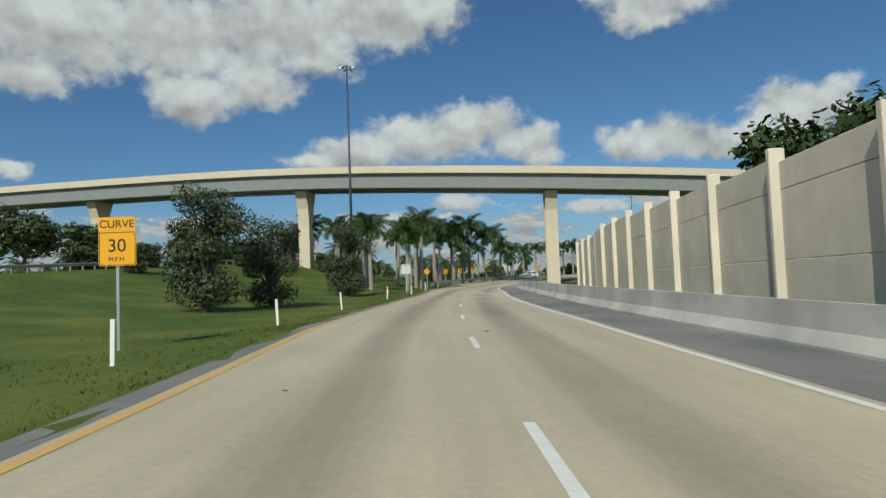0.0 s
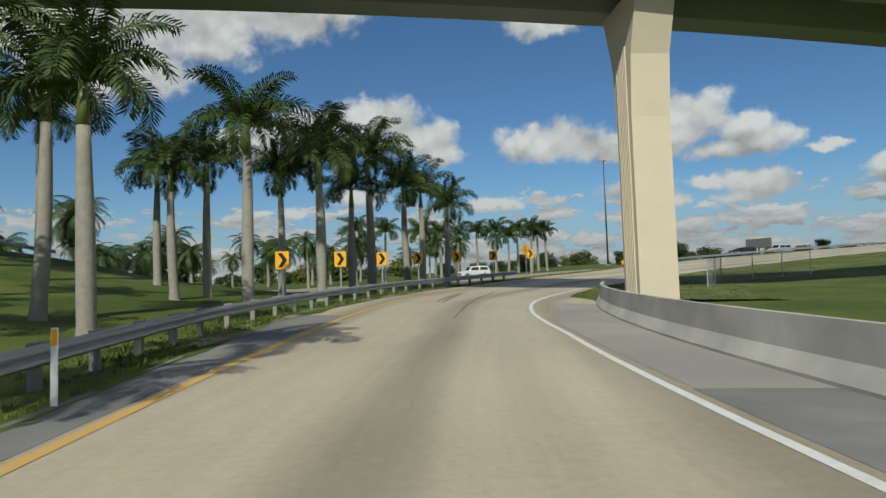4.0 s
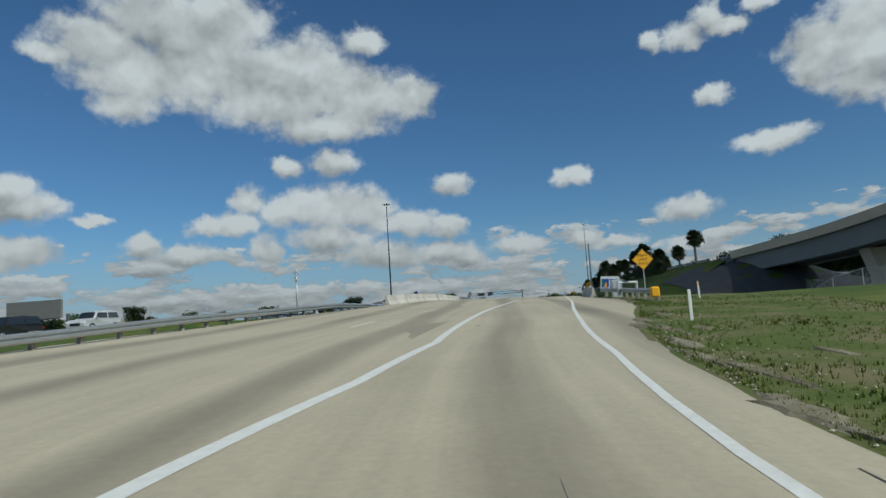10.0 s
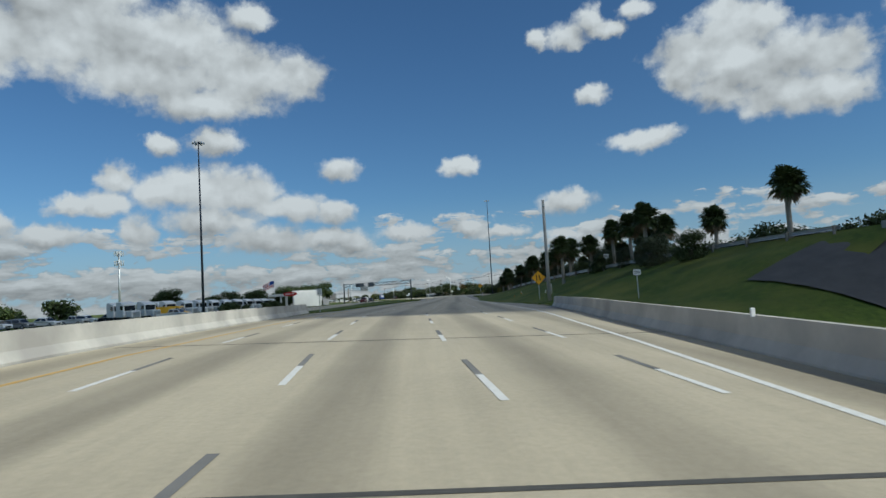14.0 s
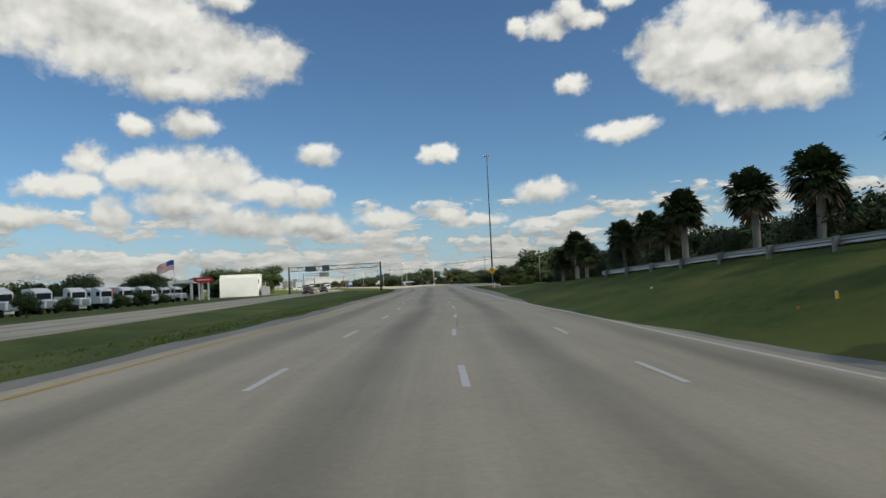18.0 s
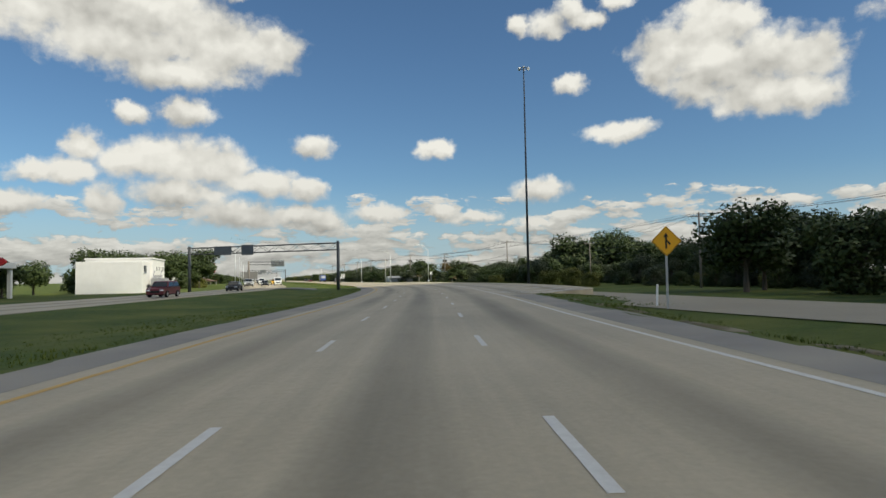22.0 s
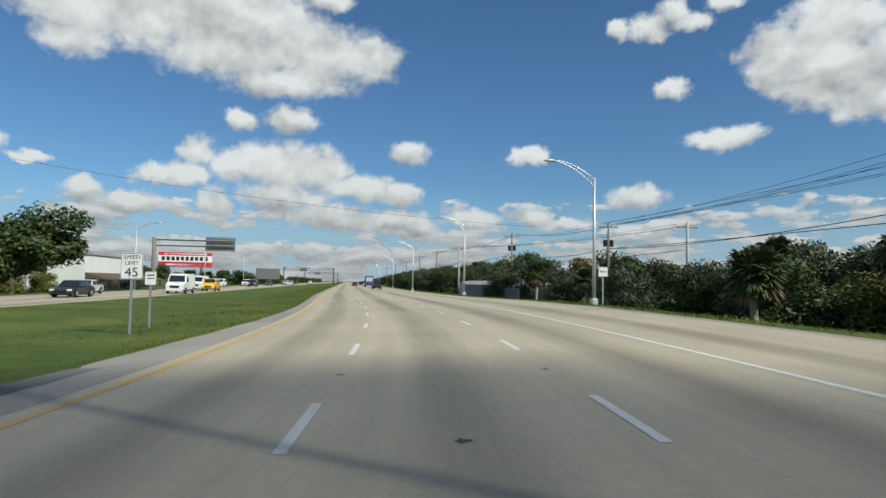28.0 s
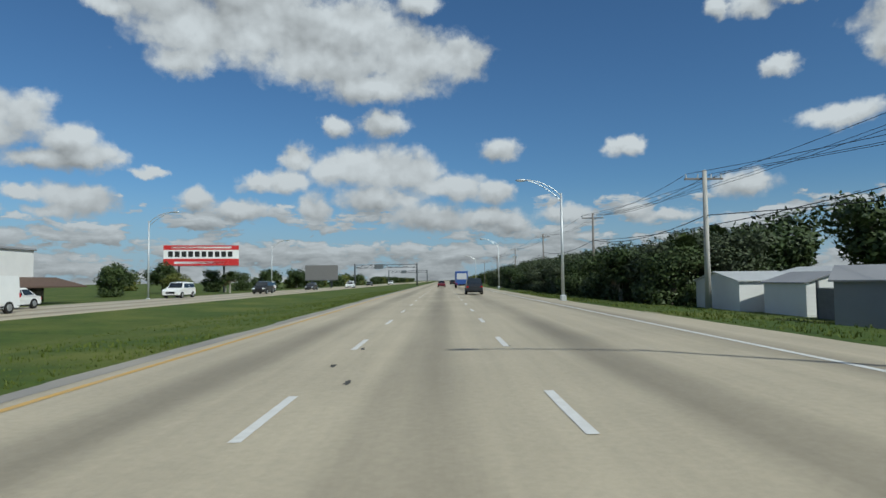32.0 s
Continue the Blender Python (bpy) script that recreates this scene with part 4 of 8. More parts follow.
M_TAR = mat("dark_sealant", (0.05, 0.048, 0.045), 0.8, c2=(0.09, 0.085, 0.075), scale=5, mix=1)
# the first four are sealed bridge joints, the last two plain dark bands
for s, a, b in ((212.2, -9.6, 5.9), (223.4, -4, 6.6), (238, -9.6, 7.8), (267.5, -9.4, 10), (504.5, 1, 11.2), (535, 2.8, 10)):
    cross_band(s, a, b, 0.13, M_TAR, "road_joint", "narrow dark band across the concrete road")


M_SKID = mat("skid_rubber", (0.16, 0.145, 0.12), 0.8, c2=(0.25, 0.225, 0.185), scale=3, mix=1)
M_TYRE = mat("rubber_smear", (0.20, 0.18, 0.14), 0.85, c2=(0.31, 0.27, 0.205), scale=2.5, mix=1)


def worn_patches():
    """Stains, patches and cracks with shapes of their own."""
    rnd = random.Random(5)
    host = thing("road_wear", "dark stains, cracks and small patches on the road", "road wear", kind="structure")
    spots = [(17, 1.5, 0.5, 0.25), (25, -1.2, 0.6, 0.2), (8, -2.2, 0.2, 0.15), (111, -2.4, 0.5, 0.16), (112.5, -1.9, 0.5, 0.16), (114, 1.9, 0.35, 0.2), (122, 2.0, 0.3, 0.18), (150, -3, 0.5, 0.2), (151, -1.6, 0.4, 0.2),
             (179, 0.2, 0.3, 0.2), (194, 0.2, 0.35, 0.15), (213.5, 1.0, 0.5, 0.3), (217, 1.2, 0.4, 0.3), (211.5, 1.1, 0.7, 0.3), (262, -0.1, 0.4, 0.25), (261, 0.3, 0.3, 0.2), (281, 0.5, 0.3, 0.15), (311.5, 0.6, 0.3, 0.3), (311.5, -3.2, 0.35, 0.3), (312, 1.8, 0.3, 0.1),
             (391, 1.9, 0.3, 0.18), (391, -2.1, 0.3, 0.15), (390, -4.6, 0.3, 0.18), (430, 2.4, 0.25, 0.2), (429.5, -1.2, 0.3, 0.2), (484, 2.4, 0.3, 0.2), (484, -1.3, 0.3, 0.2), (479, 0.5, 0.4, 0.25), (521, 2.1, 0.35, 0.2), (521, -1.6, 0.3, 0.2), (517, 5.5, 0.4, 0.15), (536, -2, 0.3, 0.3), (537, 2.0, 0.25, 0.3), (553, -2.2, 0.8, 0.2), (556, -2.0, 0.8, 0.2), (551, -1.6, 0.9, 0.2), (556, 1.5, 0.3, 0.2)]
    for s, l, a, b in spots:
        bm = bmesh.new()
        c = []
        a, b = a * 0.38, b * 0.42
        for k in range(13):
            r = rnd.uniform(0.35, 1.1)
            t = k * math.tau / 13
            c.append(bm.verts.new(at(s + math.sin(t) * a * r, l + math.cos(t) * b * r, 0.006)))
        bm.faces.new(c)
        part("stain", bm, M_TAR, host)
    for s, l, n, d in ((118, -1.2, 9, 0.5), (146, -1.0, 10, 0.4), (430, -2.0, 8, 0.25), (150, 0.4, 12, 0.5), (183, -6.5, 10, 0.3)):
        bm = bmesh.new()
        f = table([(s, l), (s + n, l + d)])
        strip(bm, s, s + n, lambda q: f(q) - 0.07 * math.sin(math.pi * (q - s) / n) ** 0.5, lambda q: f(q) + 0.07 * math.sin(math.pi * (q - s) / n) ** 0.5, 0.005, 1)
        part("tyre_mark", bm, M_TYRE, host)
    # skid marks into the bend
    for pairs, w in ((((102.6, -2.93), (110, -3.86)), 0.11), (((102.4, -2.58), (110.4, -3.72)), 0.11), (((94.5, -0.75), (98.4, -0.94), (103.3, -1.35), (109.6, -2.08), (113, -2.55)), 0.085)):
        f = table(pairs)
        s0, s1 = pairs[0][0], pairs[-1][0]
        bm = bmesh.new()
        strip(bm, s0, s1, lambda q: f(q) - w * (0.3 + 0.7 * math.sin(math.pi * (q - s0) / (s1 - s0))), lambda q: f(q) + w * (0.3 + 0.7 * math.sin(math.pi * (q - s0) / (s1 - s0))), 0.0065, 0.6)
        part("skid_mark", bm, M_SKID, host, "dark rubber skid mark")
    # the broken joint beside the edge line on the bend
    for s0, s1 in ((141, 147), (147.6, 153), (154, 162)):
        bm = bmesh.new()
        strip(bm, s0, s1, lambda q: EDGE_W(q) + 0.69 + 0.06 * noise.noise((q * 1.3, 0, 2)), lambda q: EDGE_W(q) + 0.7 + 0.06 * noise.noise((q * 1.3, 0, 2)) + 0.05 * max(0, noise.noise((q * 0.9, 4, 2))), 0.006, 0.5)
        part("crack", bm, M_TAR, host)
    # joints along the lanes of the long straight
    for off, s0, s1 in ((0.12, 309, 315),):
        bm = bmesh.new()
        strip(bm, s0, s1, lambda q: LANE_C(q) + off - 0.006, lambda q: LANE_C(q) + off + 0.006, 0.005, 1.5)
        part("lane_joint", bm, M_TAR, host)


worn_patches()


def gore_bars():
    """Short white bars painted in the gore where ramp and main road meet."""
    for (s0, l0), (s1, l1), w in (((146.4, -7.1), (150.2, -9.0), 0.32), ((147.0, -7.2), (152.0, -5.4), 0.1)):
        bm = bmesh.new()
        bm.faces.new([bm.verts.new(at(a, b, 0.012)) for a, b in ((s0, l0 - w), (s1, l1 - w), (s1, l1 + w), (s0, l0 + w))])
        structure("gore_bar", bm, M_WHITE, "worn white bar painted in the gore", "road marking")


gore_bars()


M_PALESHOULDER = mat("pale_worn_asphalt", (0.30, 0.28, 0.25), 0.9, c2=(0.23, 0.215, 0.195), scale=1.0, mix=1, bump=0.5, bscale=50, c3=(0.35, 0.32, 0.27), s3=0.25)


def shoulders():
    for s0, s1, a, b, lab in ((-60, 82, lambda s: EDGE_W(s) + 0.25, lambda s: R_EDGE(s) - 0.1, "dark stained asphalt shoulder"), (82, 104, lambda s: EDGE_W(s) + 0.3 + 0.12 * max(0, s - 94), lambda s: R_EDGE(s) - 0.1, "greyish worn concrete shoulder"), (-60, 95, lambda s: L_EDGE(s) + 0.02, lambda s: YELLOW(s) - 0.2, "grey asphalt shoulder strip"),
                              (262, 404, lambda s: EDGE_W(s) + 0.5, lambda s: R_EDGE(s) - 0.05, "pale worn asphalt shoulder"), (275, 462, lambda s: L_EDGE(s) + 0.05, lambda s: YELLOW2(s) - 0.55, "grey asphalt shoulder"), (452, 900, lambda s: L_EDGE(s) + 0.05, lambda s: YELLOW2(s) - 0.4, "grey asphalt shoulder")):
        bm = bmesh.new()
        strip(bm, s0, s1, a, b, 0.004, 2.5)
        structure("shoulder", bm, M_SHOULDER if s0 < 0 else M_PALESHOULDER, lab, "road shoulder")
    # cross-over through the median
    bm = bmesh.new()
    strip(bm, 468, 486, -21.6, -6.4, 0.012, 3, 5)
    structure("median_crossing", bm, M_SHOULDER, "dirty cracked asphalt crossing in the median", "road")


shoulders()


def word(text, size, m, name, parent, mx, label="", squeeze=1.0):
    cu = bpy.data.curves.new("word", "FONT")
    cu.body, cu.size, cu.align_x, cu.align_y, cu.extrude = text, size, "CENTER", "CENTER", 0.003
    tmp = new("word", cu)
    bpy.context.view_layer.update()
    me = bpy.data.meshes.new_from_object(tmp)
    bpy.data.objects.remove(tmp)
    me.materials.append(m)
    ob = new(name, me)
    if parent is not None:
        ob.parent = parent
    ob.matrix_basis = mx @ Matrix.Diagonal((1, squeeze, 1, 1))
    if label:
        tagged(ob, label)
    return ob


def road_word(text, s, l, w, h):
    p = at(s, l, 0.01)
    ob = word(text, 1.0, M_WHITE, "road_word", None, Matrix())
    bpy.context.view_layer.update()
    d = ob.dimensions
    ob.matrix_basis = pose(p.x, p.y, p.z, 0, 0, heading(s)) @ pose(0, 0, 0, 0, float(np.interp(s, BANK_S, BANK_A)), 0) @ Matrix.Diagonal((w / d.x, h / d.y, 1, 1))
    tagged(ob, "the word MERGE in worn white road paint", "road marking", kind="structure")


road_word("MERGE", 47.2, 2.55, 2.3, 2.4)


def road_arrow(s, l):
    bm = bmesh.new()
    pts = [(0, -0.15), (2.2, -0.15), (2.2, -0.55), (4.2, 0.15 - 0.75), (3.4, 0.5), (2.8, 0.15), (0, 0.15)]
    for poly in ([(0, 0.9), (1.6, 0.55), (1.6, 0.85), (0, 1.2)], [(1.4, 0.1), (1.9, 1.2), (3.8, -0.6)]):
        bm.faces.new([bm.verts.new(at(s + a, l + b, 0.009)) for a, b in poly])
    structure("road_arrow", bm, M_WHITE, "worn white merge arrow on the road", "road marking")


road_arrow(51.5, 2.2)


# ---- guard rails ----
WBEAM = [(-0.04, 0.0), (0.04, 0.05), (0.04, 0.1), (-0.03, 0.155), (0.04, 0.21), (0.04, 0.26), (-0.04, 0.31), (-0.055, 0.31), (-0.02, 0.21), (-0.05, 0.155), (-0.02, 0.1), (-0.055, 0.0)]


def guard_rail(pts, face, label, post_every=1.9, end=None):
    """pts: ground places; face: +1 when the road lies to the right of the way."""
    host = thing("guard_rail", label, "guard rail", "guard rails")
    P = np.array([tuple(p) for p in pts])
    d = np.concatenate([[0], np.cumsum(np.hypot(*np.diff(P[:, :2], axis=0).T))])
    T = np.gradient(P[:, :2], d, axis=0)
    T /= np.linalg.norm(T, axis=1)[:, None]
    bm = bmesh.new()
    prism(bm, [(face * a, b) for a, b in WBEAM][::face], [(p[0], p[1], p[2] + 0.42, t[1], -t[0]) for p, t in zip(P, T)])
    part("rail", bm, M_STEEL, host, "galvanised corrugated steel rail")
    bm = bmesh.new()
    box(bm, (0, 0, 0.32), (0.15, 0.16, 0.84), None, 0.01)
    me = meshed("post", bm, M_POST)
    bm = bmesh.new()
    box(bm, (0, 0, 0.58), (0.14, 0.14, 0.34), None, 0.01)
    blk = meshed("block", bm, M_POST)
    for q in np.arange(0.3, d[-1], post_every):
        x, y, z = (np.interp(q, d, P[:, k]) for k in range(3))
        tx, ty = np.interp(q, d, T[:, 0]), np.interp(q, d, T[:, 1])
        a = math.degrees(math.atan2(-tx, ty))
        ob = new("post", me)
        ob.parent = host
        ob.matrix_basis = pose(x - face * ty * 0.24, y + face * tx * 0.24, z, 0, 0, a)
        ob = new("block", blk)
        ob.parent = host
        ob.matrix_basis = pose(x - face * ty * 0.11, y + face * tx * 0.11, z, 0, 0, a)
    if end is not None:
        bm = bmesh.new()
        p, t = (P[0], T[0]) if end == 0 else (P[-1], T[-1])
        box(bm, (p[0], p[1], p[2] + 0.55), (0.5, 0.42, 0.6), Matrix.Rotation(math.atan2(-t[0], t[1]), 3, "Z"), 0.08)
        part("end_cap", bm, M_SIGNY, host, "yellow impact end cap")
    return host


M_POST = mat("weathered_post", (0.30, 0.28, 0.25), 0.9, c2=(0.22, 0.205, 0.18), scale=6, mix=1, bump=0.3)


def line(s0, s1, tab, n=2.0):
    return [grass_at(s, float(tab(s))) for s in np.arange(s0, s1, n)]


guard_rail(line(80, 128, table([(80, -5.6), (90, -6.9), (97, -6.9), (110, -7.3), (118, -6.9), (128, -6.1)])), 1, "galvanised steel guard rail on wooden posts beside the ramp")
guard_rail(line(195, 213, table([(195, 8.7), (205, 8.0), (213, 6.9)])), -1, "galvanised steel guard rail with a yellow end before the bridge", 1.9, 0)


def far_rail(d0, d1, off, label, end=None):
    o = at(200)
    u, n = Vector((0.9775, 0.211, 0)), Vector((0.211, -0.9775, 0))
    pts = []
    for d in np.arange(d0, d1, 3.0):
        p = o + u * d + n * off
        p.z = float(np.interp(-d, [0, 20, 40, 80, 120, 220], [-1.2, -1.85, -2.75, -4.0, -4.6, -5.0])) + 0.12
        pts.append(p)
    guard_rail(pts, 1, label, 1.9, end)


far_rail(-48, 10, -11.9, "long steel guard rail along the far side of the main road", 0)
guard_rail([grass_at(s, -28.5) for s in range(262, 286, 3)], 1, "steel guard rail beside the opposite carriageway")


def hill_rail():
    tg = np.gradient(RAMP2[:, :2], axis=0)
    pts = []
    for p, t in list(zip(RAMP2, tg))[2:38]:
        t = t / np.linalg.norm(t)
        pts.append(Vector((p[0] - t[1] * 4.9, p[1] + t[0] * 4.9, p[2] - 0.4)))
    guard_rail(pts, 1, "guard rail on wooden posts along the top of the embankment", 3.8)


hill_rail()
CREST = [Vector((at(s, -37.5).x, at(s, -37.5).y, 0)) for s in np.arange(20, 113, 3.0)]
for v in CREST:
    v.z = gz(v.x, v.y) + 0.05
guard_rail(CREST, 1, "guard rail along the crest of the grass rise", 1.9, 0)


def crest_road():
    bm = bmesh.new()
    rows = []
    for s in np.arange(-40, 113, 4.0):
        row = []
        for l in (-39, -46):
            p = at(s, l)
            row.append(bm.verts.new((p.x, p.y, max(gz(p.x, p.y), gz(at(s, -42).x, at(s, -42).y)) + 0.12)))
        rows.append(row)
    for a, b in zip(rows, rows[1:]):
        bm.faces.new((a[1], a[0], b[0], b[1]))
    structure("road_crest", bm, M_CONC, "pale concrete road along the crest of the rise", "road")


crest_road()


# ---- signs ----
def plate(bm, pts, thick=0.012):
    """A flat plate from an outline of (x, z), its face towards -y."""
    a = [bm.verts.new((x, -thick / 2, z)) for x, z in pts]
    b = [bm.verts.new((x, thick / 2, z)) for x, z in pts]
    bm.faces.new(a)
    bm.faces.new(b[::-1])
    for i in range(len(pts)):
        j = (i + 1) % len(pts)
        bm.faces.new((a[j], a[i], b[i], b[j]))


def rounded(w, h, r=0.06, cx=0.0, cz=0.0, n=3):
    out = []
    for sx, sz, a0 in ((1, 1, 0), (-1, 1, 90), (-1, -1, 180), (1, -1, 270)):
        for k in range(n + 1):
            t = math.radians(a0 + 90 * k / n)
            out.append((cx + sx * (w / 2 - r) + r * math.cos(t), cz + sz * (h / 2 - r) + r * math.sin(t)))
    return out


def diamond(w, cz, r=0.05):
    out = []
    c, sn = math.cos(math.pi / 4), math.sin(math.pi / 4)
    return [(x * c - z * sn, cz + x * sn + z * c) for x, z in rounded(w, w, r)]


FACE = pose(0, -0.011, 0, 90, 0, 0)


def sign_post(name, label, s, l, turn=0.0, height=3.0, lean=0.0, z=None, pos=None):
    p = pos if pos is not None else grass_at(s, l)
    host = thing(name, label, "road sign", "road signs", at=pose(p.x, p.y, p.z, 0, lean, heading(s) + turn))
    bm = bmesh.new()
    for x, sx in ((-0.035, 0.008), (0.035, 0.008)):
        box(bm, (x, 0.045, height / 2 - 0.15), (sx, 0.05, height + 0.3))
    box(bm, (0, 0.022, height / 2 - 0.15), (0.075, 0.008, height + 0.3))
    part("post", bm, M_STEEL, host, "perforated grey steel post")
    return host


def panel(host, pts, m, border=None, name="panel", thick=0.012, back=True):
    bm = bmesh.new()
    plate(bm, pts, thick)
    bm.faces.ensure_lookup_table()
    ob = part(name, bm, m, host)
    return ob


def marks(host, polys, m, name="symbol", y=-0.0085, label=""):
    bm = bmesh.new()
    for pts in polys:
        a = [bm.verts.new((x, y, z)) for x, z in pts]
        b = [bm.verts.new((x, y + 0.004, z)) for x, z in pts]
        bm.faces.new(a)
        for i in range(len(pts)):
            j = (i + 1) % len(pts)
            bm.faces.new((a[j], a[i], b[i], b[j]))
    return part(name, bm, m, host, label)


def ring(outer, k, cz):
    """A border band inside an outline, as quads."""
    inner = [(x * k, cz + (z - cz) * k) for x, z in outer]
    o2 = [(x * (k + 0.035), cz + (z - cz) * (k + 0.035)) for x, z in outer]
    return [[o2[i], o2[(i + 1) % len(outer)], inner[(i + 1) % len(outer)], inner[i]] for i in range(len(outer))]


def diamond_sign(label, s, l, w, cz, symbol, turn=0.0, **kw):
    h = sign_post("warning_sign", label, s, l, turn, cz + w * 0.3, **kw)
    o = diamond(w, cz)
    panel(h, o, M_SIGNY)
    marks(h, ring(o, 0.93, cz), M_BLACK, "border")
    if isinstance(symbol, (list, tuple)) and symbol and isinstance(symbol[0], str):
        n = len(symbol)
        for i, t in enumerate(symbol):
            word(t, w * 0.24, M_BLACK, "lettering", h, pose(0, -0.009, cz + w * 0.27 * ((n - 1) / 2 - i), 90, 0, 0), "black word " + t)
    else:
        marks(h, [[(x * w, cz + z * w) for x, z in poly] for poly in symbol], M_BLACK)
    return h


ARROW_UP_MERGE = [[(-0.06, -0.35), (0.03, -0.35), (0.03, 0.2), (-0.06, 0.2)], [(-0.14, 0.18), (0.11, 0.18), (-0.015, 0.4)], [(0.03, -0.05), (0.03, 0.07), (0.2, -0.12), (0.16, -0.2)]]
ARROW_CURVE = [[(-0.14, -0.3), (-0.04, -0.3), (-0.04, 0.0), (-0.14, 0.05)], [(-0.14, 0.05), (-0.04, 0.0), (0.08, 0.06), (0.04, 0.16)], [(0.0, 0.26), (0.0, -0.02), (0.24, 0.16)]]
LANE_END = [[(-0.22, -0.28), (-0.12, -0.28), (-0.12, 0.28), (-0.22, 0.28)], [(0.1, -0.28), (0.2, -0.28), (0.2, -0.08), (0.1, -0.02)], [(0.1, -0.02), (0.2, -0.08), (0.12, 0.12), (0.03, 0.12)], [(0.03, 0.12), (0.12, 0.12), (0.12, 0.28), (0.03, 0.28)],
            [(0.02, -0.1), (0.06, -0.1), (0.06, -0.04), (0.02, -0.04)], [(0.02, -0.2), (0.06, -0.2), (0.06, -0.14), (0.02, -0.14)], [(0.02, -0.3), (0.06, -0.3), (0.06, -0.24), (0.02, -0.24)]]

# the advisory sign: CURVE 30 M.P.H.
h = sign_post("speed_advisory_sign", "yellow sign reading CURVE 30 M.P.H. on a grey post", 16, -8.6, 3, 3.7)
panel(h, rounded(0.98, 0.40, 0.04, 0, 3.5), M_SIGNY, name="upper_panel")
panel(h, rounded(1.0, 0.94, 0.05, 0.01, 2.83), M_SIGNY, name="lower_panel")
marks(h, ring(rounded(1.0, 0.94, 0.05, 0.01, 2.83), 0.93, 2.83), M_BLACK, "border")
word("CURVE", 0.3, M_BLACK, "lettering", h, pose(0, -0.009, 3.5, 90), "black word CURVE")
word("30", 0.5, M_BLACK, "lettering", h, pose(0, -0.009, 2.9, 90), "black number 30")
word("M.P.H.", 0.17, M_BLACK, "lettering", h, pose(0, -0.009, 2.54, 90), "small black letters M.P.H.")


def chevron(s, l, turn, cz=2.15):
    h = sign_post("chevron_sign", "yellow black-chevron sign on a post behind the guard rail", s, l, turn, cz + 0.3)
    panel(h, rounded(0.62, 0.76, 0.05, 0, cz), M_SIGNY)
    w = 0.13
    marks(h, [[(-0.19, cz + 0.3), (-0.19 + 0.2, cz + 0.3), (0.22, cz), (0.02, cz)], [(-0.19, cz - 0.3), (0.02, cz), (0.22, cz), (0.01, cz - 0.3)]], M_BLACK, "chevron")


for s, l, turn in ((98.5, -8.55, 0), (103, -7.9, 2), (108, -8.0, 6), (113, -8.1, 12), (118, -7.6, 20), (123, -6.9, 26), (128.5, -6.2, 32)):
    chevron(s, l, turn)
diamond_sign("yellow diamond merge sign on a grey post in the gore", 127, -5.9, 0.78, 2.55, ARROW_UP_MERGE, -66 - heading(127))
diamond_sign("small yellow diamond curve sign beside the ramp", 76, -5.5, 0.62, 2.2, ARROW_CURVE, 0)
diamond_sign("orange-yellow diamond sign with the words LANE ENDS", 205, 9.7, 1.1, 2.75, ("RIGHT", "LANE", "ENDS"), 4)
diamond_sign("orange-yellow diamond lane reduction sign on the bank", 287.5, 11.9, 1.12, 2.65, LANE_END, 2)
diamond_sign("orange-yellow diamond merge sign in the grass", 383.8, 9.85, 0.85, 2.75, ARROW_UP_MERGE, 0)
diamond_sign("yellow diamond arrow sign on the far rise", 30, -62, 1.1, 2.6, ARROW_CURVE, 0)


def white_sign(label, s, l, w, hgt, cz, lines, turn=0.0, name="white_sign"):
    h = sign_post(name, label, s, l, turn, cz + hgt * 0.4)
    o = rounded(w, hgt, 0.04, 0, cz)
    panel(h, o, M_SIGNW)
    marks(h, ring(o, 0.93, cz), M_BLACK, "border")
    for t, size, z in lines:
        if t:
            word(t, size, M_BLACK, "lettering", h, pose(0, -0.009, cz + z, 90), "black letters " + t)
        else:
            marks(h, [[(-w * 0.33, cz + z - size / 2), (w * 0.33, cz + z - size / 2), (w * 0.33, cz + z + size / 2), (-w * 0.33, cz + z + size / 2)]], M_BLACK, "bar")
    return h


white_sign("white sign about a FINE FOR LITTERING on a grey post", 65, -6.0, 0.95, 0.98, 2.55, [("", 0.07, 0.34), ("$50-$500", 0.17, 0.16), ("FINE FOR", 0.19, -0.06), ("LITTERING", 0.17, -0.3)], 2, "littering_sign")
white_sign("white SPEED LIMIT 45 sign in the grass median", 495, -9.4, 0.72, 0.9, 2.35, [("SPEED", 0.2, 0.3), ("LIMIT", 0.19, 0.1), ("45", 0.45, -0.22)], 4, "speed_limit_sign")
white_sign("small blank-looking white sign beside the speed limit sign", 498, -9.8, 0.42, 0.52, 1.95, [("", 0.05, 0.12), ("", 0.04, 0.0)], 4)
white_sign("white SPEED LIMIT 45 sign beside the median", 290, -12.6, 0.6, 0.75, 2.4, [("SPEED", 0.16, 0.25), ("LIMIT", 0.15, 0.08), ("45", 0.36, -0.18)], 0, "speed_limit_sign")
white_sign("small white sign on the grass embankment", 292, 20.5, 0.62, 0.5, 1.9, [("", 0.05, 0.08), ("", 0.05, -0.05)], -5)
white_sign("small white sign on the embankment", 266, 16, 0.6, 0.45, 2.0, [("", 0.05, 0.06), ("", 0.05, -0.06)], -5)
white_sign("white route marker sign 441 with a small plate above", 511.5, 13.4, 0.62, 0.62, 2.2, [("441", 0.3, 0.0)], 0, "route_sign")


def back_sign():
    h = sign_post("sign_from_behind", "grey unpainted back of a road sign on a post", 125, 6.3, 180, 2.1)
    panel(h, rounded(0.9, 0.6, 0.04, 0, 1.75), M_STEEL)


back_sign()


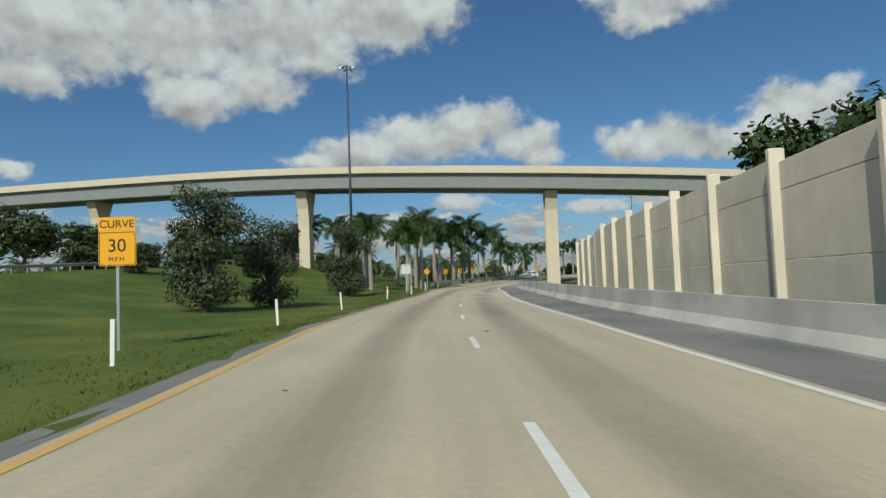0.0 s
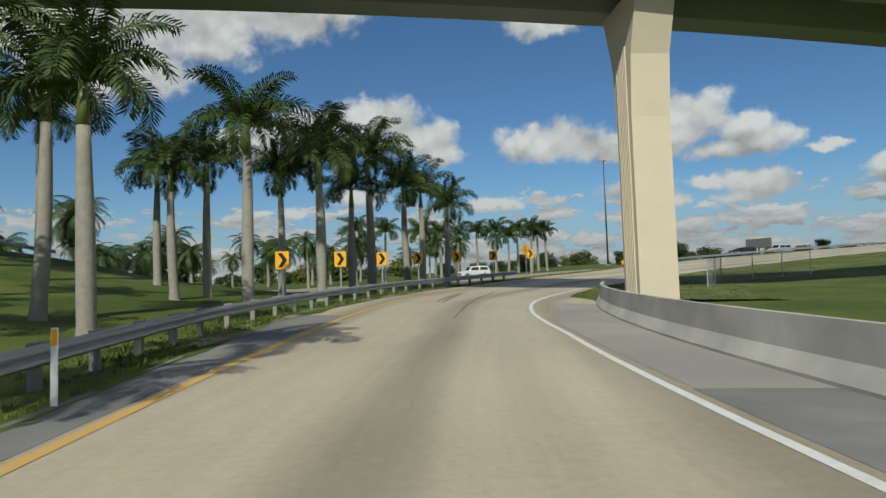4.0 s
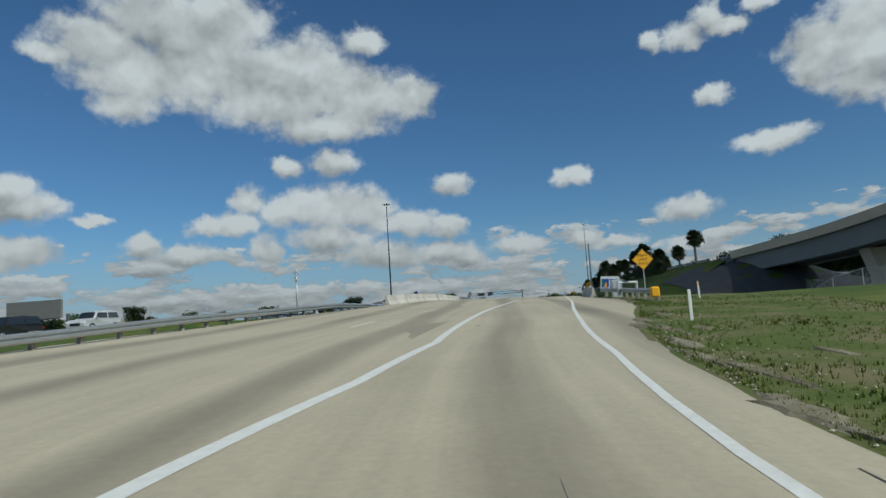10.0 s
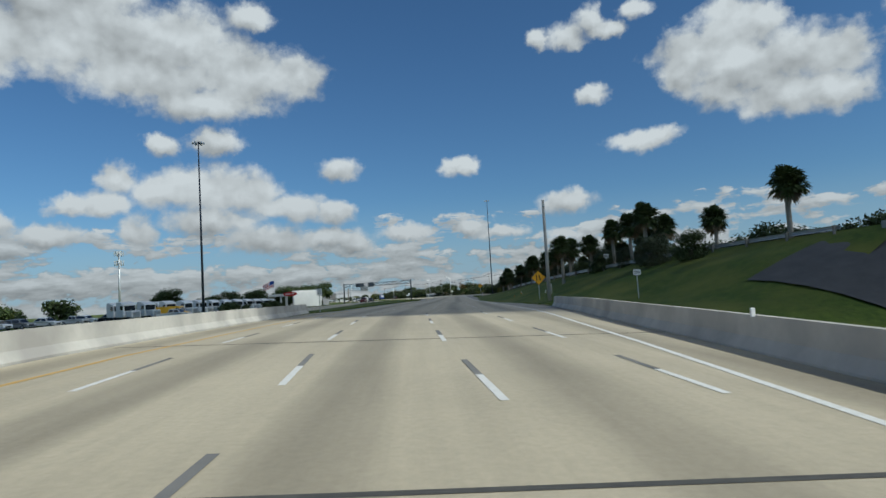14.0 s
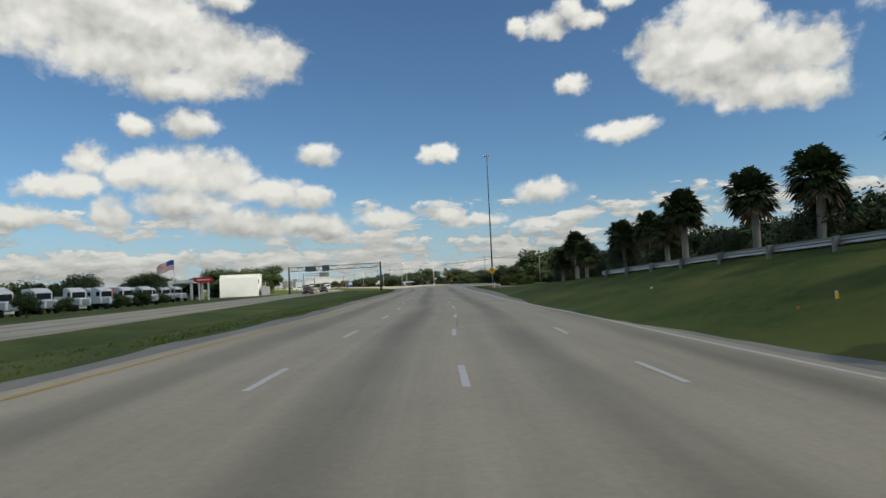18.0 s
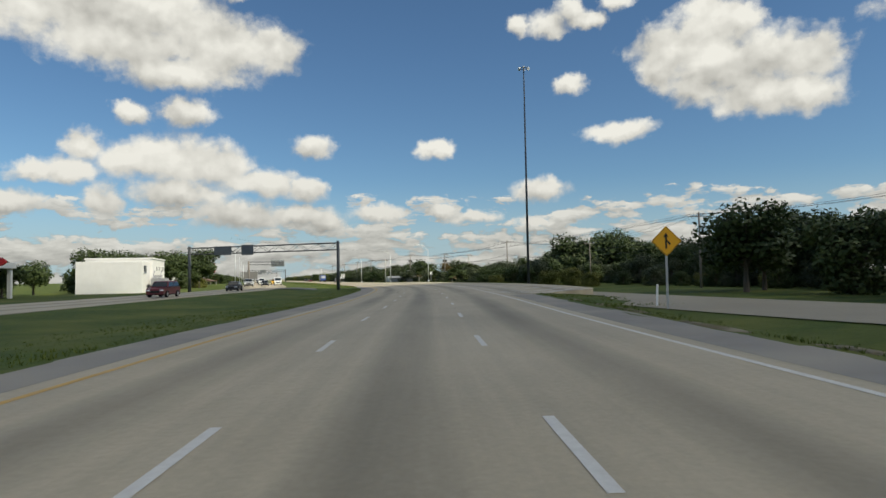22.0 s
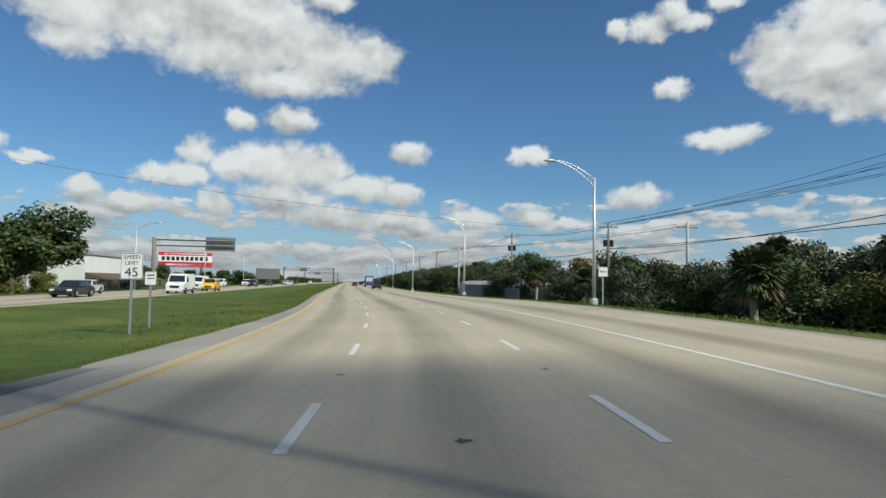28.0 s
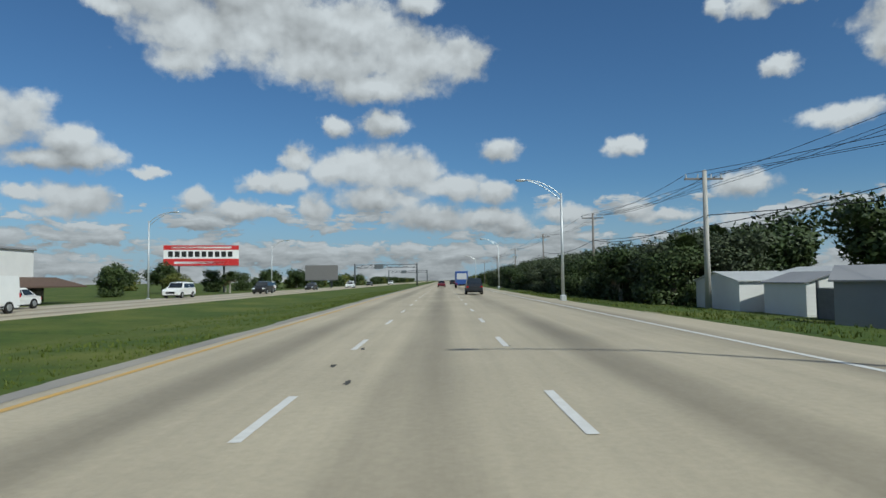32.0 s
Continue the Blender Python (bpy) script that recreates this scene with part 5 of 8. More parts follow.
def delineator(s, l, tip, z=None):
    p = grass_at(s, l)
    rr = random.Random(int(s * 7))
    h = thing("marker_post", "white flexible marker post" + (" with an orange reflector" if tip else "") + " in the grass", "marker post", "marker posts", at=pose(p.x, p.y, p.z - 0.03, rr.uniform(-3, 3), rr.uniform(-4, 4), heading(s)))
    bm = bmesh.new()
    box(bm, (0, 0, 0.52), (0.1, 0.025, 1.06), None, 0.01)
    part("post", bm, M_SIGNW, h)
    if tip:
        bm = bmesh.new()
        box(bm, (0, -0.016, 0.92), (0.085, 0.006, 0.2))
        part("reflector", bm, M_SIGNY, h, "orange reflector strip")


for s, l, tip in ((11.8, -6.6, 0), (22.5, -6.0, 0), (34, -5.7, 0), (48.0, -5.15, 1), (58.5, -4.6, 1), (70, -4.7, 1), (81, -5.1, 1), (197, 11.5, 1), (178, 7, 0), (292, 13.2, 0), (304, 11.5, 1), (318, 10.5, 0), (386.5, 10.4, 0)):
    delineator(s, l, tip)


# ---- pole families ----
M_GALV = mat("pale_galvanised", (0.60, 0.62, 0.62), 0.5, 0.5, c2=(0.5, 0.52, 0.52), scale=2, mix=1)
M_CPOLE = mat("spun_concrete", (0.46, 0.44, 0.40), 0.9, c2=(0.38, 0.365, 0.33), scale=1.2, mix=1, bump=0.2)
M_WOODPOLE = mat("weathered_wood_pole", (0.24, 0.215, 0.19), 0.95, c2=(0.17, 0.15, 0.13), scale=3, mix=1, bump=0.4, bscale=18)
M_CABLE = mat("black_cable", (0.02, 0.02, 0.02), 0.6)


def mast(s, l, z0, z1):
    p = at(s, l)
    t = thing("light_mast", "very tall dark steel high mast light pole", "light pole", "light masts", at=pose(p.x, p.y, z0))
    H = z1 - z0
    bm = bmesh.new()
    tube(bm, (0, 0, 0), (0, 0, H), 0.235, 0.095, 14)
    part("pole", bm, M_DARKPOLE, t, smooth=True)
    bm = bmesh.new()
    tube(bm, (0, 0, -0.3), (0, 0, 0.35), 0.75, 0.7, 14)
    part("footing", bm, M_CONC, t, "round concrete footing")
    bm = bmesh.new()
    for k in range(12):
        a, b = k * math.tau / 12, (k + 1) * math.tau / 12
        tube(bm, (math.cos(a) * 0.6, math.sin(a) * 0.6, H - 0.3), (math.cos(b) * 0.6, math.sin(b) * 0.6, H - 0.3), 0.05, n=5)
        if k % 3 == 0:
            tube(bm, (0, 0, H - 0.1), (math.cos(a) * 0.6, math.sin(a) * 0.6, H - 0.3), 0.04, n=5)
    part("head_frame", bm, M_DARKPOLE, t)
    for k in range(6):
        a = k * math.tau / 6
        bm = bmesh.new()
        box(bm, (math.cos(a) * 0.85, math.sin(a) * 0.85, H - 0.35), (0.4, 0.3, 0.32), Matrix.Rotation(a, 3, "Z"), 0.05)
        part("floodlight", bm, M_GALV, t, "grey floodlight head")


mast(80, -16.3, -5.7, 25.6)
mast(190, -70.5, -2.2, 23.6)
mast(325, -40.2, -0.6, 29.7)
mast(463, 20.4, -0.35, 36.9)


def street_lamp(s, l, h=8.9, arm=2.6, side=-1):
    p = grass_at(s, l)
    t = thing("street_lamp", "pale grey steel street lamp with a curved arm over the road", "street lamp", "street lamps", at=pose(p.x, p.y, p.z, 0, 0, heading(s)))
    bm = bmesh.new()
    tube(bm, (0, 0, 0), (0, 0, h), 0.12, 0.075, 12)
    part("pole", bm, M_GALV, t, smooth=True)
    bm = bmesh.new()
    box(bm, (0, 0, 0.2), (0.42, 0.42, 0.5), None, 0.06)
    part("base", bm, M_GALV, t, "square transformer base")
    bm = bmesh.new()
    for lift in (0.0, 0.42):
        sweep(bm, [Vector((side * arm * k / 8, 0, h - 0.15 - lift * (1 - k / 8) ** 0.8 + 1.15 * (1 - (1 - k / 8) ** 2))) for k in range(9)], 0.035)
    part("arm", bm, M_GALV, t)
    bm = bmesh.new()
    bmesh.ops.create_uvsphere(bm, u_segments=12, v_segments=8, radius=1, matrix=Matrix.Translation((side * (arm + 0.32), 0, h + 0.98)) @ Matrix.Diagonal((0.42, 0.17, 0.1, 1)))
    part("lamp_head", bm, M_GALV, t, "flat cobra lamp head", True)


for s, l, h in ((511, 12.6, 8.1), (548, 10.9, 8.5), (587, 8.7, 7.9), (655, 10, 8), (735, 10, 8)):
    street_lamp(s, l, h)
for s in (520, 566, 610, 660):
    street_lamp(s, -32.2, 8.9, 2.6, 1)


def wire(a, b, sag=0.6, r=0.014, n=10):
    bm = bmesh.new()
    a, b = Vector(a), Vector(b)
    sweep(bm, [a.lerp(b, k / n) - Vector((0, 0, sag * 4 * k / n * (1 - k / n))) for k in range(n + 1)], r, 4)
    return bm


def utility_pole(p, h, turn, label, material, arms=1, transformer=False, r=0.17):
    t = thing("utility_pole", label, "utility pole", "utility poles", at=pose(p.x, p.y, p.z, 0, 0, turn))
    bm = bmesh.new()
    tube(bm, (0, 0, -0.2), (0, 0, h), r, r * 0.62, 10)
    part("pole", bm, material, t, smooth=True)
    for k in range(arms):
        bm = bmesh.new()
        box(bm, (0, 0.14, h - 0.5 - 0.9 * k), (2.3, 0.1, 0.11), None, 0.01)
        part("crossarm", bm, M_WOODPOLE, t)
        for x in (-1.05, -0.35, 0.45, 1.05):
            bm = bmesh.new()
            tube(bm, (x, 0.14, h - 0.45 - 0.9 * k), (x, 0.14, h - 0.2 - 0.9 * k), 0.05, 0.035, 8)
            part("insulator", bm, M_GALV, t)
    if transformer:
        bm = bmesh.new()
        for x in (-0.35, 0.35):
            tube(bm, (x, 0, h - 2.6), (x, 0, h - 1.9), 0.22, 0.22, 12)
        part("transformer", bm, M_CABLE if transformer == 2 else M_GALV, t, "round pole transformer")
    return t


UP = []
for s, l, h, m, arms, tr in ((439, 37, 9.8, M_WOODPOLE, 1, 0), (529, 29, 8.2, M_CPOLE, 1, 0), (537, 24.5, 8.8, M_WOODPOLE, 1, 2), (561, 20.2, 9.4, M_WOODPOLE, 1, 2), (578, 15.5, 8.4, M_CPOLE, 1, 0), (608, 16, 9.0, M_WOODPOLE, 1, 0), (645, 16.5, 9.5, M_WOODPOLE, 1, 0), (690, 17, 9.5, M_WOODPOLE, 1, 1), (740, 17, 9.5, M_WOODPOLE, 1, 0), (800, 17, 9.5, M_WOODPOLE, 1, 0), (405, 46, 9.5, M_WOODPOLE, 1, 0), (494, 26.4, 9.8, M_WOODPOLE, 1, 0), (490, 44, 9.2, M_WOODPOLE, 1, 0)):
    p = at(s, l)
    p.z = gz(p.x, p.y)
    UP.append((p, h, heading(s)))
    utility_pole(p, h, heading(s), "weathered utility pole with a crossarm and wires" if m is M_WOODPOLE else "pale concrete utility pole with a crossarm", m, arms, tr, 0.2 if m is M_CPOLE else 0.16)


def wires():
    order = [10, 0, 2, 3, 5, 6, 7, 8, 9]
    for a, b in list(zip(order, order[1:])) + [(1, 4), (4, 5), (0, 12), (12, 11), (11, 2)]:
        (p, h, t), (q, g, u) = UP[a], UP[b]
        for x in (-1.0, 0.45, 1.0):
            va = p + Matrix.Rotation(math.radians(t), 3, "Z") @ Vector((x, 0.14, h - 0.2))
            vb = q + Matrix.Rotation(math.radians(u), 3, "Z") @ Vector((x, 0.14, g - 0.2))
            ob = new("power_line", meshed("power_line", wire(va, vb), M_CABLE))
            tagged(ob, "thin dark overhead power line between poles", "power line", "power lines")
        bm = wire(p + Vector((0, 0, h * 0.68)), q + Vector((0, 0, g * 0.68)), 0.7, 0.025)
        ob = new("power_line", meshed("power_line", bm, M_CABLE))
        tagged(ob, "thicker dark communication cable between poles", "power line", "power lines")


wires()
# behind the panel wall
for x, y, h in ((34, 70, 10.5), (42, 100, 12.2)):
    utility_pole(Vector((x, y, gz(x, y))), h, 20, "grey utility pole with crossarms behind the concrete wall", M_CPOLE, 2, 1)
for dz in (0, 0.4, -0.4):
    ob = new("power_line", meshed("power_line", wire((34, 70, 4.6 + dz), (60, 40, 7 + dz), 0.8), M_CABLE))
    tagged(ob, "thin dark overhead power line", "power line", "power lines")
    ob = new("power_line", meshed("power_line", wire((34, 70, 4.6 + dz), (42, 100, 6.4 + dz), 0.5), M_CABLE))
    tagged(ob, "thin dark overhead power line", "power line", "power lines")


def concrete_pole(s, l, h):
    p = grass_at(s, l)
    t = thing("concrete_pole", "tall pale concrete pole with a small camera on top", "pole", at=pose(p.x, p.y, p.z))
    bm = bmesh.new()
    tube(bm, (0, 0, -0.2), (0, 0, h), 0.2, 0.13, 12)
    part("pole", bm, M_CPOLE, t, smooth=True)
    bm = bmesh.new()
    box(bm, (-0.3, 0, h - 0.6), (0.3, 0.16, 0.18), None, 0.03)
    part("camera_box", bm, M_GALV, t, "small grey camera")
    bm = bmesh.new()
    box(bm, (0.42, -0.1, 1.4), (0.5, 0.35, 1.0), None, 0.03)
    part("cabinet", bm, M_GALV, t, "grey metal control cabinet")


concrete_pole(282, 12.1, 10.4)


def cell_tower():
    x, y = 342.7, 337.2
    t = thing("cell_tower", "slim grey mobile phone mast with antenna panels", "antenna mast", at=pose(x, y, gz(x, y)))
    bm = bmesh.new()
    tube(bm, (0, 0, 0), (0, 0, 27.5), 0.6, 0.35, 10)
    part("pole", bm, M_GALV, t, smooth=True)
    for z in (26.6, 22.6):
        for k in range(6):
            a = k * math.tau / 6
            bm = bmesh.new()
            box(bm, (math.cos(a) * 1.7, math.sin(a) * 1.7, z), (0.3, 0.4, 2.2), Matrix.Rotation(a, 3, "Z"), 0.04)
            part("antenna", bm, M_GALV, t)
        bm = bmesh.new()
        for k in range(6):
            a = k * math.tau / 6
            tube(bm, (0, 0, z), (math.cos(a) * 1.7, math.sin(a) * 1.7, z), 0.07, n=5)
        part("antenna_frame", bm, M_GALV, t)


cell_tower()


# ---- sign gantries ----
def truss(bm, a, b, d, n):
    """A box truss from a to b, d deep and wide."""
    a, b = Vector(a), Vector(b)
    u = (b - a).normalized()
    w = Vector((-u.y, u.x, 0)) * d / 2
    c = [Vector((0, 0, sz * d / 2)) + w * sw for sz in (1, -1) for sw in (1, -1)]
    for q in c:
        tube(bm, a + q, b + q, 0.075, n=6)
    for k in range(n):
        p, r = a.lerp(b, k / n), a.lerp(b, (k + 1) / n)
        if k % 2:
            p, r = r, p
        for i, j in ((0, 2), (1, 3), (0, 1), (2, 3)):
            tube(bm, p + c[i], r + c[j], 0.04, n=5)


def gantry(p, q, ztop, label, signs, d=1.1):
    t = thing("sign_gantry", label, "sign gantry", "sign gantries")
    for v, nm in ((p, "post"), (q, "post")):
        bm = bmesh.new()
        tube(bm, (v.x, v.y, gz(v.x, v.y) - 0.2), (v.x, v.y, ztop), 0.28, 0.24, 12)
        part(nm, bm, M_DARKSTEEL, t, smooth=True)
    bm = bmesh.new()
    truss(bm, (p.x, p.y, ztop - 0.9), (q.x, q.y, ztop - 0.9), d, 16)
    part("truss", bm, M_DARKSTEEL, t)
    u = (q - p).normalized()
    ang = math.degrees(math.atan2(u.y, u.x))
    for f, w, hh in signs:
        c = p.lerp(q, f)
        bm = bmesh.new()
        box(bm, (0, 0, 0), (w, 0.08, hh), None, 0.01)
        ob = part("sign_back", bm, M_SIGNBACK, t, "dull grey back of a large road sign")
        ob.matrix_basis = pose(c.x, c.y, ztop - 1.0, 0, 0, ang) @ pose(0, 0.75, 0)
        for k in range(4):
            bm = bmesh.new()
            box(bm, (-w / 2 + w * (k + 0.5) / 4, -0.1, 0), (0.08, 0.1, hh * 1.05))
            b2 = part("stiffener", bm, M_DARKSTEEL, ob)
    return t


M_DARKSTEEL = mat("dark_weathered_steel", (0.12, 0.13, 0.135), 0.6, 0.4, c2=(0.08, 0.085, 0.09), scale=2, mix=1)
M_SIGNBACK = mat("sign_back_metal", (0.20, 0.215, 0.22), 0.6, 0.3, c2=(0.15, 0.16, 0.165), scale=1.5, mix=1)
pg, qg = at(464, -11), at(479, -37)
gantry(pg, qg, 7.7, "dark steel sign gantry over the opposite carriageway, seen from behind", ((0.74, 3.6, 1.5), (0.57, 2.4, 1.7)))
pc = at(565, -29.5)
qc = at(566, -19)


def cantilever():
    t = thing("sign_gantry", "brown steel cantilever with a large sign seen from behind", "sign gantry", "sign gantries")
    bm = bmesh.new()
    tube(bm, (pc.x, pc.y, gz(pc.x, pc.y) - 0.2), (pc.x, pc.y, 7.3), 0.32, 0.28, 12)
    part("post", bm, M_WOODPOLE, t, smooth=True)
    bm = bmesh.new()
    for z in (7.0, 6.2):
        tube(bm, (pc.x, pc.y, z), (qc.x, qc.y, z), 0.1, n=8)
    part("arm", bm, M_DARKSTEEL, t)
    c = pc.lerp(qc, 0.82)
    u = (qc - pc).normalized()
    bm = bmesh.new()
    box(bm, (0, 0, 0), (4.0, 0.08, 2.0), None, 0.01)
    ob = part("sign_back", bm, M_SIGNBACK, t, "grey ribbed back of a large road sign")
    ob.matrix_basis = pose(c.x, c.y, 6.6, 0, 0, math.degrees(math.atan2(u.y, u.x))) @ pose(0, 0.3, 0)
    for k in range(6):
        bm = bmesh.new()
        box(bm, (0, -0.08, -0.85 + k * 0.34), (3.9, 0.06, 0.05))
        part("rib", bm, M_GALV, ob)


cantilever()
# far gantries down the road
for s in (760, 900):
    gantry(at(s, -9), at(s + 4, -31), 7.6, "distant steel sign gantry over the opposite carriageway", ((0.6, 3.2, 1.6),))

# cables that cross the road
for s, l0, z0, l1, z1 in ((548, -34, 12.5, 22, 9.2),):
    a, b = at(s - 12, l0), at(s + 6, l1)
    a.z, b.z = z0, z1
    ob = new("power_line", meshed("power_line", wire(a, b, 0.8, 0.014, 16), M_CABLE))
    tagged(ob, "dark cable hanging across the road", "power line", "power lines")


# ---- trees ----
def frond_mesh(length, droop, seed, stations=34, width=0.6, planes=2):
    rnd = random.Random(seed)
    bm = bmesh.new()
    pts = []
    p, el = Vector((0, 0, 0)), math.radians(62)
    seg = length / stations
    for k in range(stations + 1):
        pts.append(p.copy())
        el -= math.radians(droop) / stations * (0.5 + 1.2 * k / stations)
        p = p + Vector((math.cos(el), 0, math.sin(el))) * seg
    for k in range(0, stations, 3):
        a, b = pts[k], pts[min(k + 3, stations)]
        r = 0.05 * (1 - k / stations) + 0.008
        tube(bm, a, b, r, r * 0.85, 4, False)
    for k in range(3, stations + 1):
        u = k / stations
        ln = width * (0.55 + 0.9 * math.sin(math.pi * min(1, u * 0.85 + 0.12))) * rnd.uniform(0.85, 1.1)
        t = (pts[k] - pts[k - 1]).normalized()
        up = t.cross(Vector((0, 1, 0))) * -1
        for sd in (-1, 1):
            for pl in range(planes):
                tilt = (0.25 if pl == 0 else -0.5) + rnd.uniform(-0.25, 0.25)
                d = (Vector((0, sd, 0)) * 0.85 + t * 0.55 + up * tilt).normalized()
                tip = pts[k] + d * ln + Vector((0, 0, -0.45 * ln * ln))
                mid = pts[k] + d * ln * 0.55 + Vector((0, 0, -0.03))
                w = t * 0.05
                v = [bm.verts.new(pts[k] - w * 0.4), bm.verts.new(mid - w), bm.verts.new(tip), bm.verts.new(mid + w)]
                bm.faces.new(v)
    return meshed("frond", bm, M_FROND)


FRONDS = [frond_mesh(3.7, 78, 1), frond_mesh(3.5, 115, 2), frond_mesh(3.3, 150, 3)]


def trunk_mesh(h, r0, r1, belly=1.0, n=10, rings=9, m=None):
    bm = bmesh.new()
    rnd = random.Random(int(h * 100))
    prev = None
    for k in range(rings + 1):
        u = k / rings
        r = (r0 + (r1 - r0) * u) * (1 + (belly - 1) * math.sin(math.pi * u)) * (1.25 if k == 0 else 1)
        c = Vector((0.10 * math.sin(u * 2.2), 0.06 * math.sin(u * 3.1), h * u))
        ring = [bm.verts.new(c + Vector((math.cos(a * math.tau / n) * r, math.sin(a * math.tau / n) * r, 0))) for a in range(n)]
        if prev:
            for a in range(n):
                bm.faces.new((prev[a], prev[(a + 1) % n], ring[(a + 1) % n], ring[a]))
        prev = ring
    bm.faces.new(prev)
    return bm


def royal_palm(seed, h=7.0, n=17):
    rnd = random.Random(seed)
    t = thing("royal_palm", "tall royal palm with a smooth pale grey trunk", "palm tree", "royal palms")
    part("trunk", trunk_mesh(h, 0.27, 0.19, 1.15), M_BARK, t, smooth=True)
    bm = bmesh.new()
    tube(bm, (0.08, 0, h - 0.1), (0.08, 0, h + 1.3), 0.2, 0.11, 10)
    part("crownshaft", bm, M_SHAFT, t, "smooth green crownshaft", True)
    bm = bmesh.new()
    tube(bm, (0.08, 0, h + 1.2), (0.12, 0.05, h + 3.2), 0.05, 0.008, 5)
    part("spear_leaf", bm, M_SHAFT, t, "unopened spear leaf")
    for k in range(n):
        u = k / n
        el = -62 * u + rnd.uniform(-8, 8) + 24
        ob = new("frond", FRONDS[0 if u < 0.35 else 1 if u < 0.75 else 2])
        ob.parent = t
        ob.matrix_basis = pose(0.08, 0, h + 1.25 - 0.15 * u, 0, 0, k * 137.5 + rnd.uniform(-12, 12)) @ pose(0, 0, 0, 0, -el, 0) @ Matrix.Scale(rnd.uniform(0.9, 1.08), 4)
    return t


ROYALS = [royal_palm(1, 7.2, 13), royal_palm(2, 6.6, 12), royal_palm(3, 7.6, 14)]
NEAR_PALMS = [(-4.8, 77, 0.88), (-9.5, 80, 0.95), (-3.2, 82, 0.98), (-11, 88, 0.95), (-4.5, 93, 0.95), (-7.5, 97, 0.9), (-2, 105, 1.05), (1.2, 109.5, 1.05), (4.5, 123, 1.22), (10, 136.5, 1.15),
              (-6, 108, 0.85), (-5, 111, 0.85), (1, 116, 1.1), (3, 119.5, 0.98), (-1.2, 112.5, 0.84), (7.8, 128, 1.1), (10.5, 124.5, 0.9), (-13, 101, 0.9), (-16, 92, 0.9), (-9, 116, 0.9)]


FAR_ROYALS = [(4, 171, 0.95), (9, 178, 1.0), (15, 177, 1.0), (16, 187, 0.95), (20, 190, 1.0), (23, 189, 1.0), (27, 191, 0.95), (31, 193, 1.0), (33, 191, 0.9), (36, 195, 0.95), (39, 196, 1.0), (41, 198, 0.95), (42.5, 197, 0.9)]


def plant(src, x, y, k, rnd, z=None):
    return copy_thing(src, pose(x, y, (gz(x, y) if z is None else z) - 0.08, rnd.uniform(-1.5, 1.5), rnd.uniform(-1.5, 1.5), rnd.uniform(0, 360)) @ Matrix.Scale(k, 4))


def place_royals():
    rnd = random.Random(11)
    for i, (x, y, k) in enumerate(NEAR_PALMS + FAR_ROYALS):
        plant(ROYALS[i % 3], x, y, k, rnd)
    for o in ROYALS:
        o.matrix_basis = pose(-14 - 5 * ROYALS.index(o), 112, gz(-16, 112), 0, 0, 40)


place_royals()


def far_palm(seed, h):
    rnd = random.Random(seed)
    t = thing("palm_tree", "palm tree with a slim pale trunk, farther off", "palm tree", "far palms")
    part("trunk", trunk_mesh(h, 0.24, 0.15, 1.0, 7, 4), M_BARK, t, smooth=True)
    bm = bmesh.new()
    for k in range(26):
        az, el = k * 2.4 + rnd.uniform(-0.2, 0.2), math.radians(72 - 125 * k / 26)
        p, e = Vector((0, 0, h)), el
        for j in range(7):
            q = p + Vector((math.cos(az) * math.cos(e), math.sin(az) * math.cos(e), math.sin(e))) * 0.46
            side = Vector((-math.sin(az), math.cos(az), 0))
            w0, w1 = 0.62 * math.sin(math.pi * (j + 0.6) / 8), 0.62 * math.sin(math.pi * (j + 1.6) / 8)
            for sg in (-1, 1):
                for m in range(3):
                    a, b = p.lerp(q, m / 3), p.lerp(q, (m + 0.95) / 3)
                    ln = (w0 + (w1 - w0) * m / 3) * rnd.uniform(0.85, 1.35)
                    bm.faces.new((bm.verts.new(a), bm.verts.new(b), bm.verts.new(a + side * sg * ln + Vector((0, 0, -0.55 * ln)) + (q - p) * 0.6)))
            p, e = q, e - math.radians(15)
    part("crown", bm, M_FROND, t)
    return t


def place_far_palms():
    rnd = random.Random(21)
    src = [far_palm(31, 6.2), far_palm(32, 7.4), far_palm(33, 5.2)]
    n = 0
    spots = []
    for k in range(30):
        u = k / 29
        spots.append((-95 + 96 * u + rnd.uniform(-3, 3), 152 + 14 * u + rnd.uniform(-5, 5)))
    for k in range(26):
        u = k / 25
        spots.append((-70 + 104 * u + rnd.uniform(-4, 4), 184 + 26 * u + rnd.uniform(-8, 8)))
    for k in range(16):
        spots.append((rnd.uniform(-100, -58), rnd.uniform(62, 135)))
    for k in range(12):
        spots.append((rnd.uniform(-45, -16), rnd.uniform(118, 146)))
    for x, y in spots:
        plant(src[n % 3], x, y, rnd.uniform(0.85, 1.2), rnd)
        n += 1
    for o, (x, y) in zip(src, ((-30, 135), (-52, 128), (-20, 150))):
        o.matrix_basis = pose(x, y, gz(x, y))


place_far_palms()


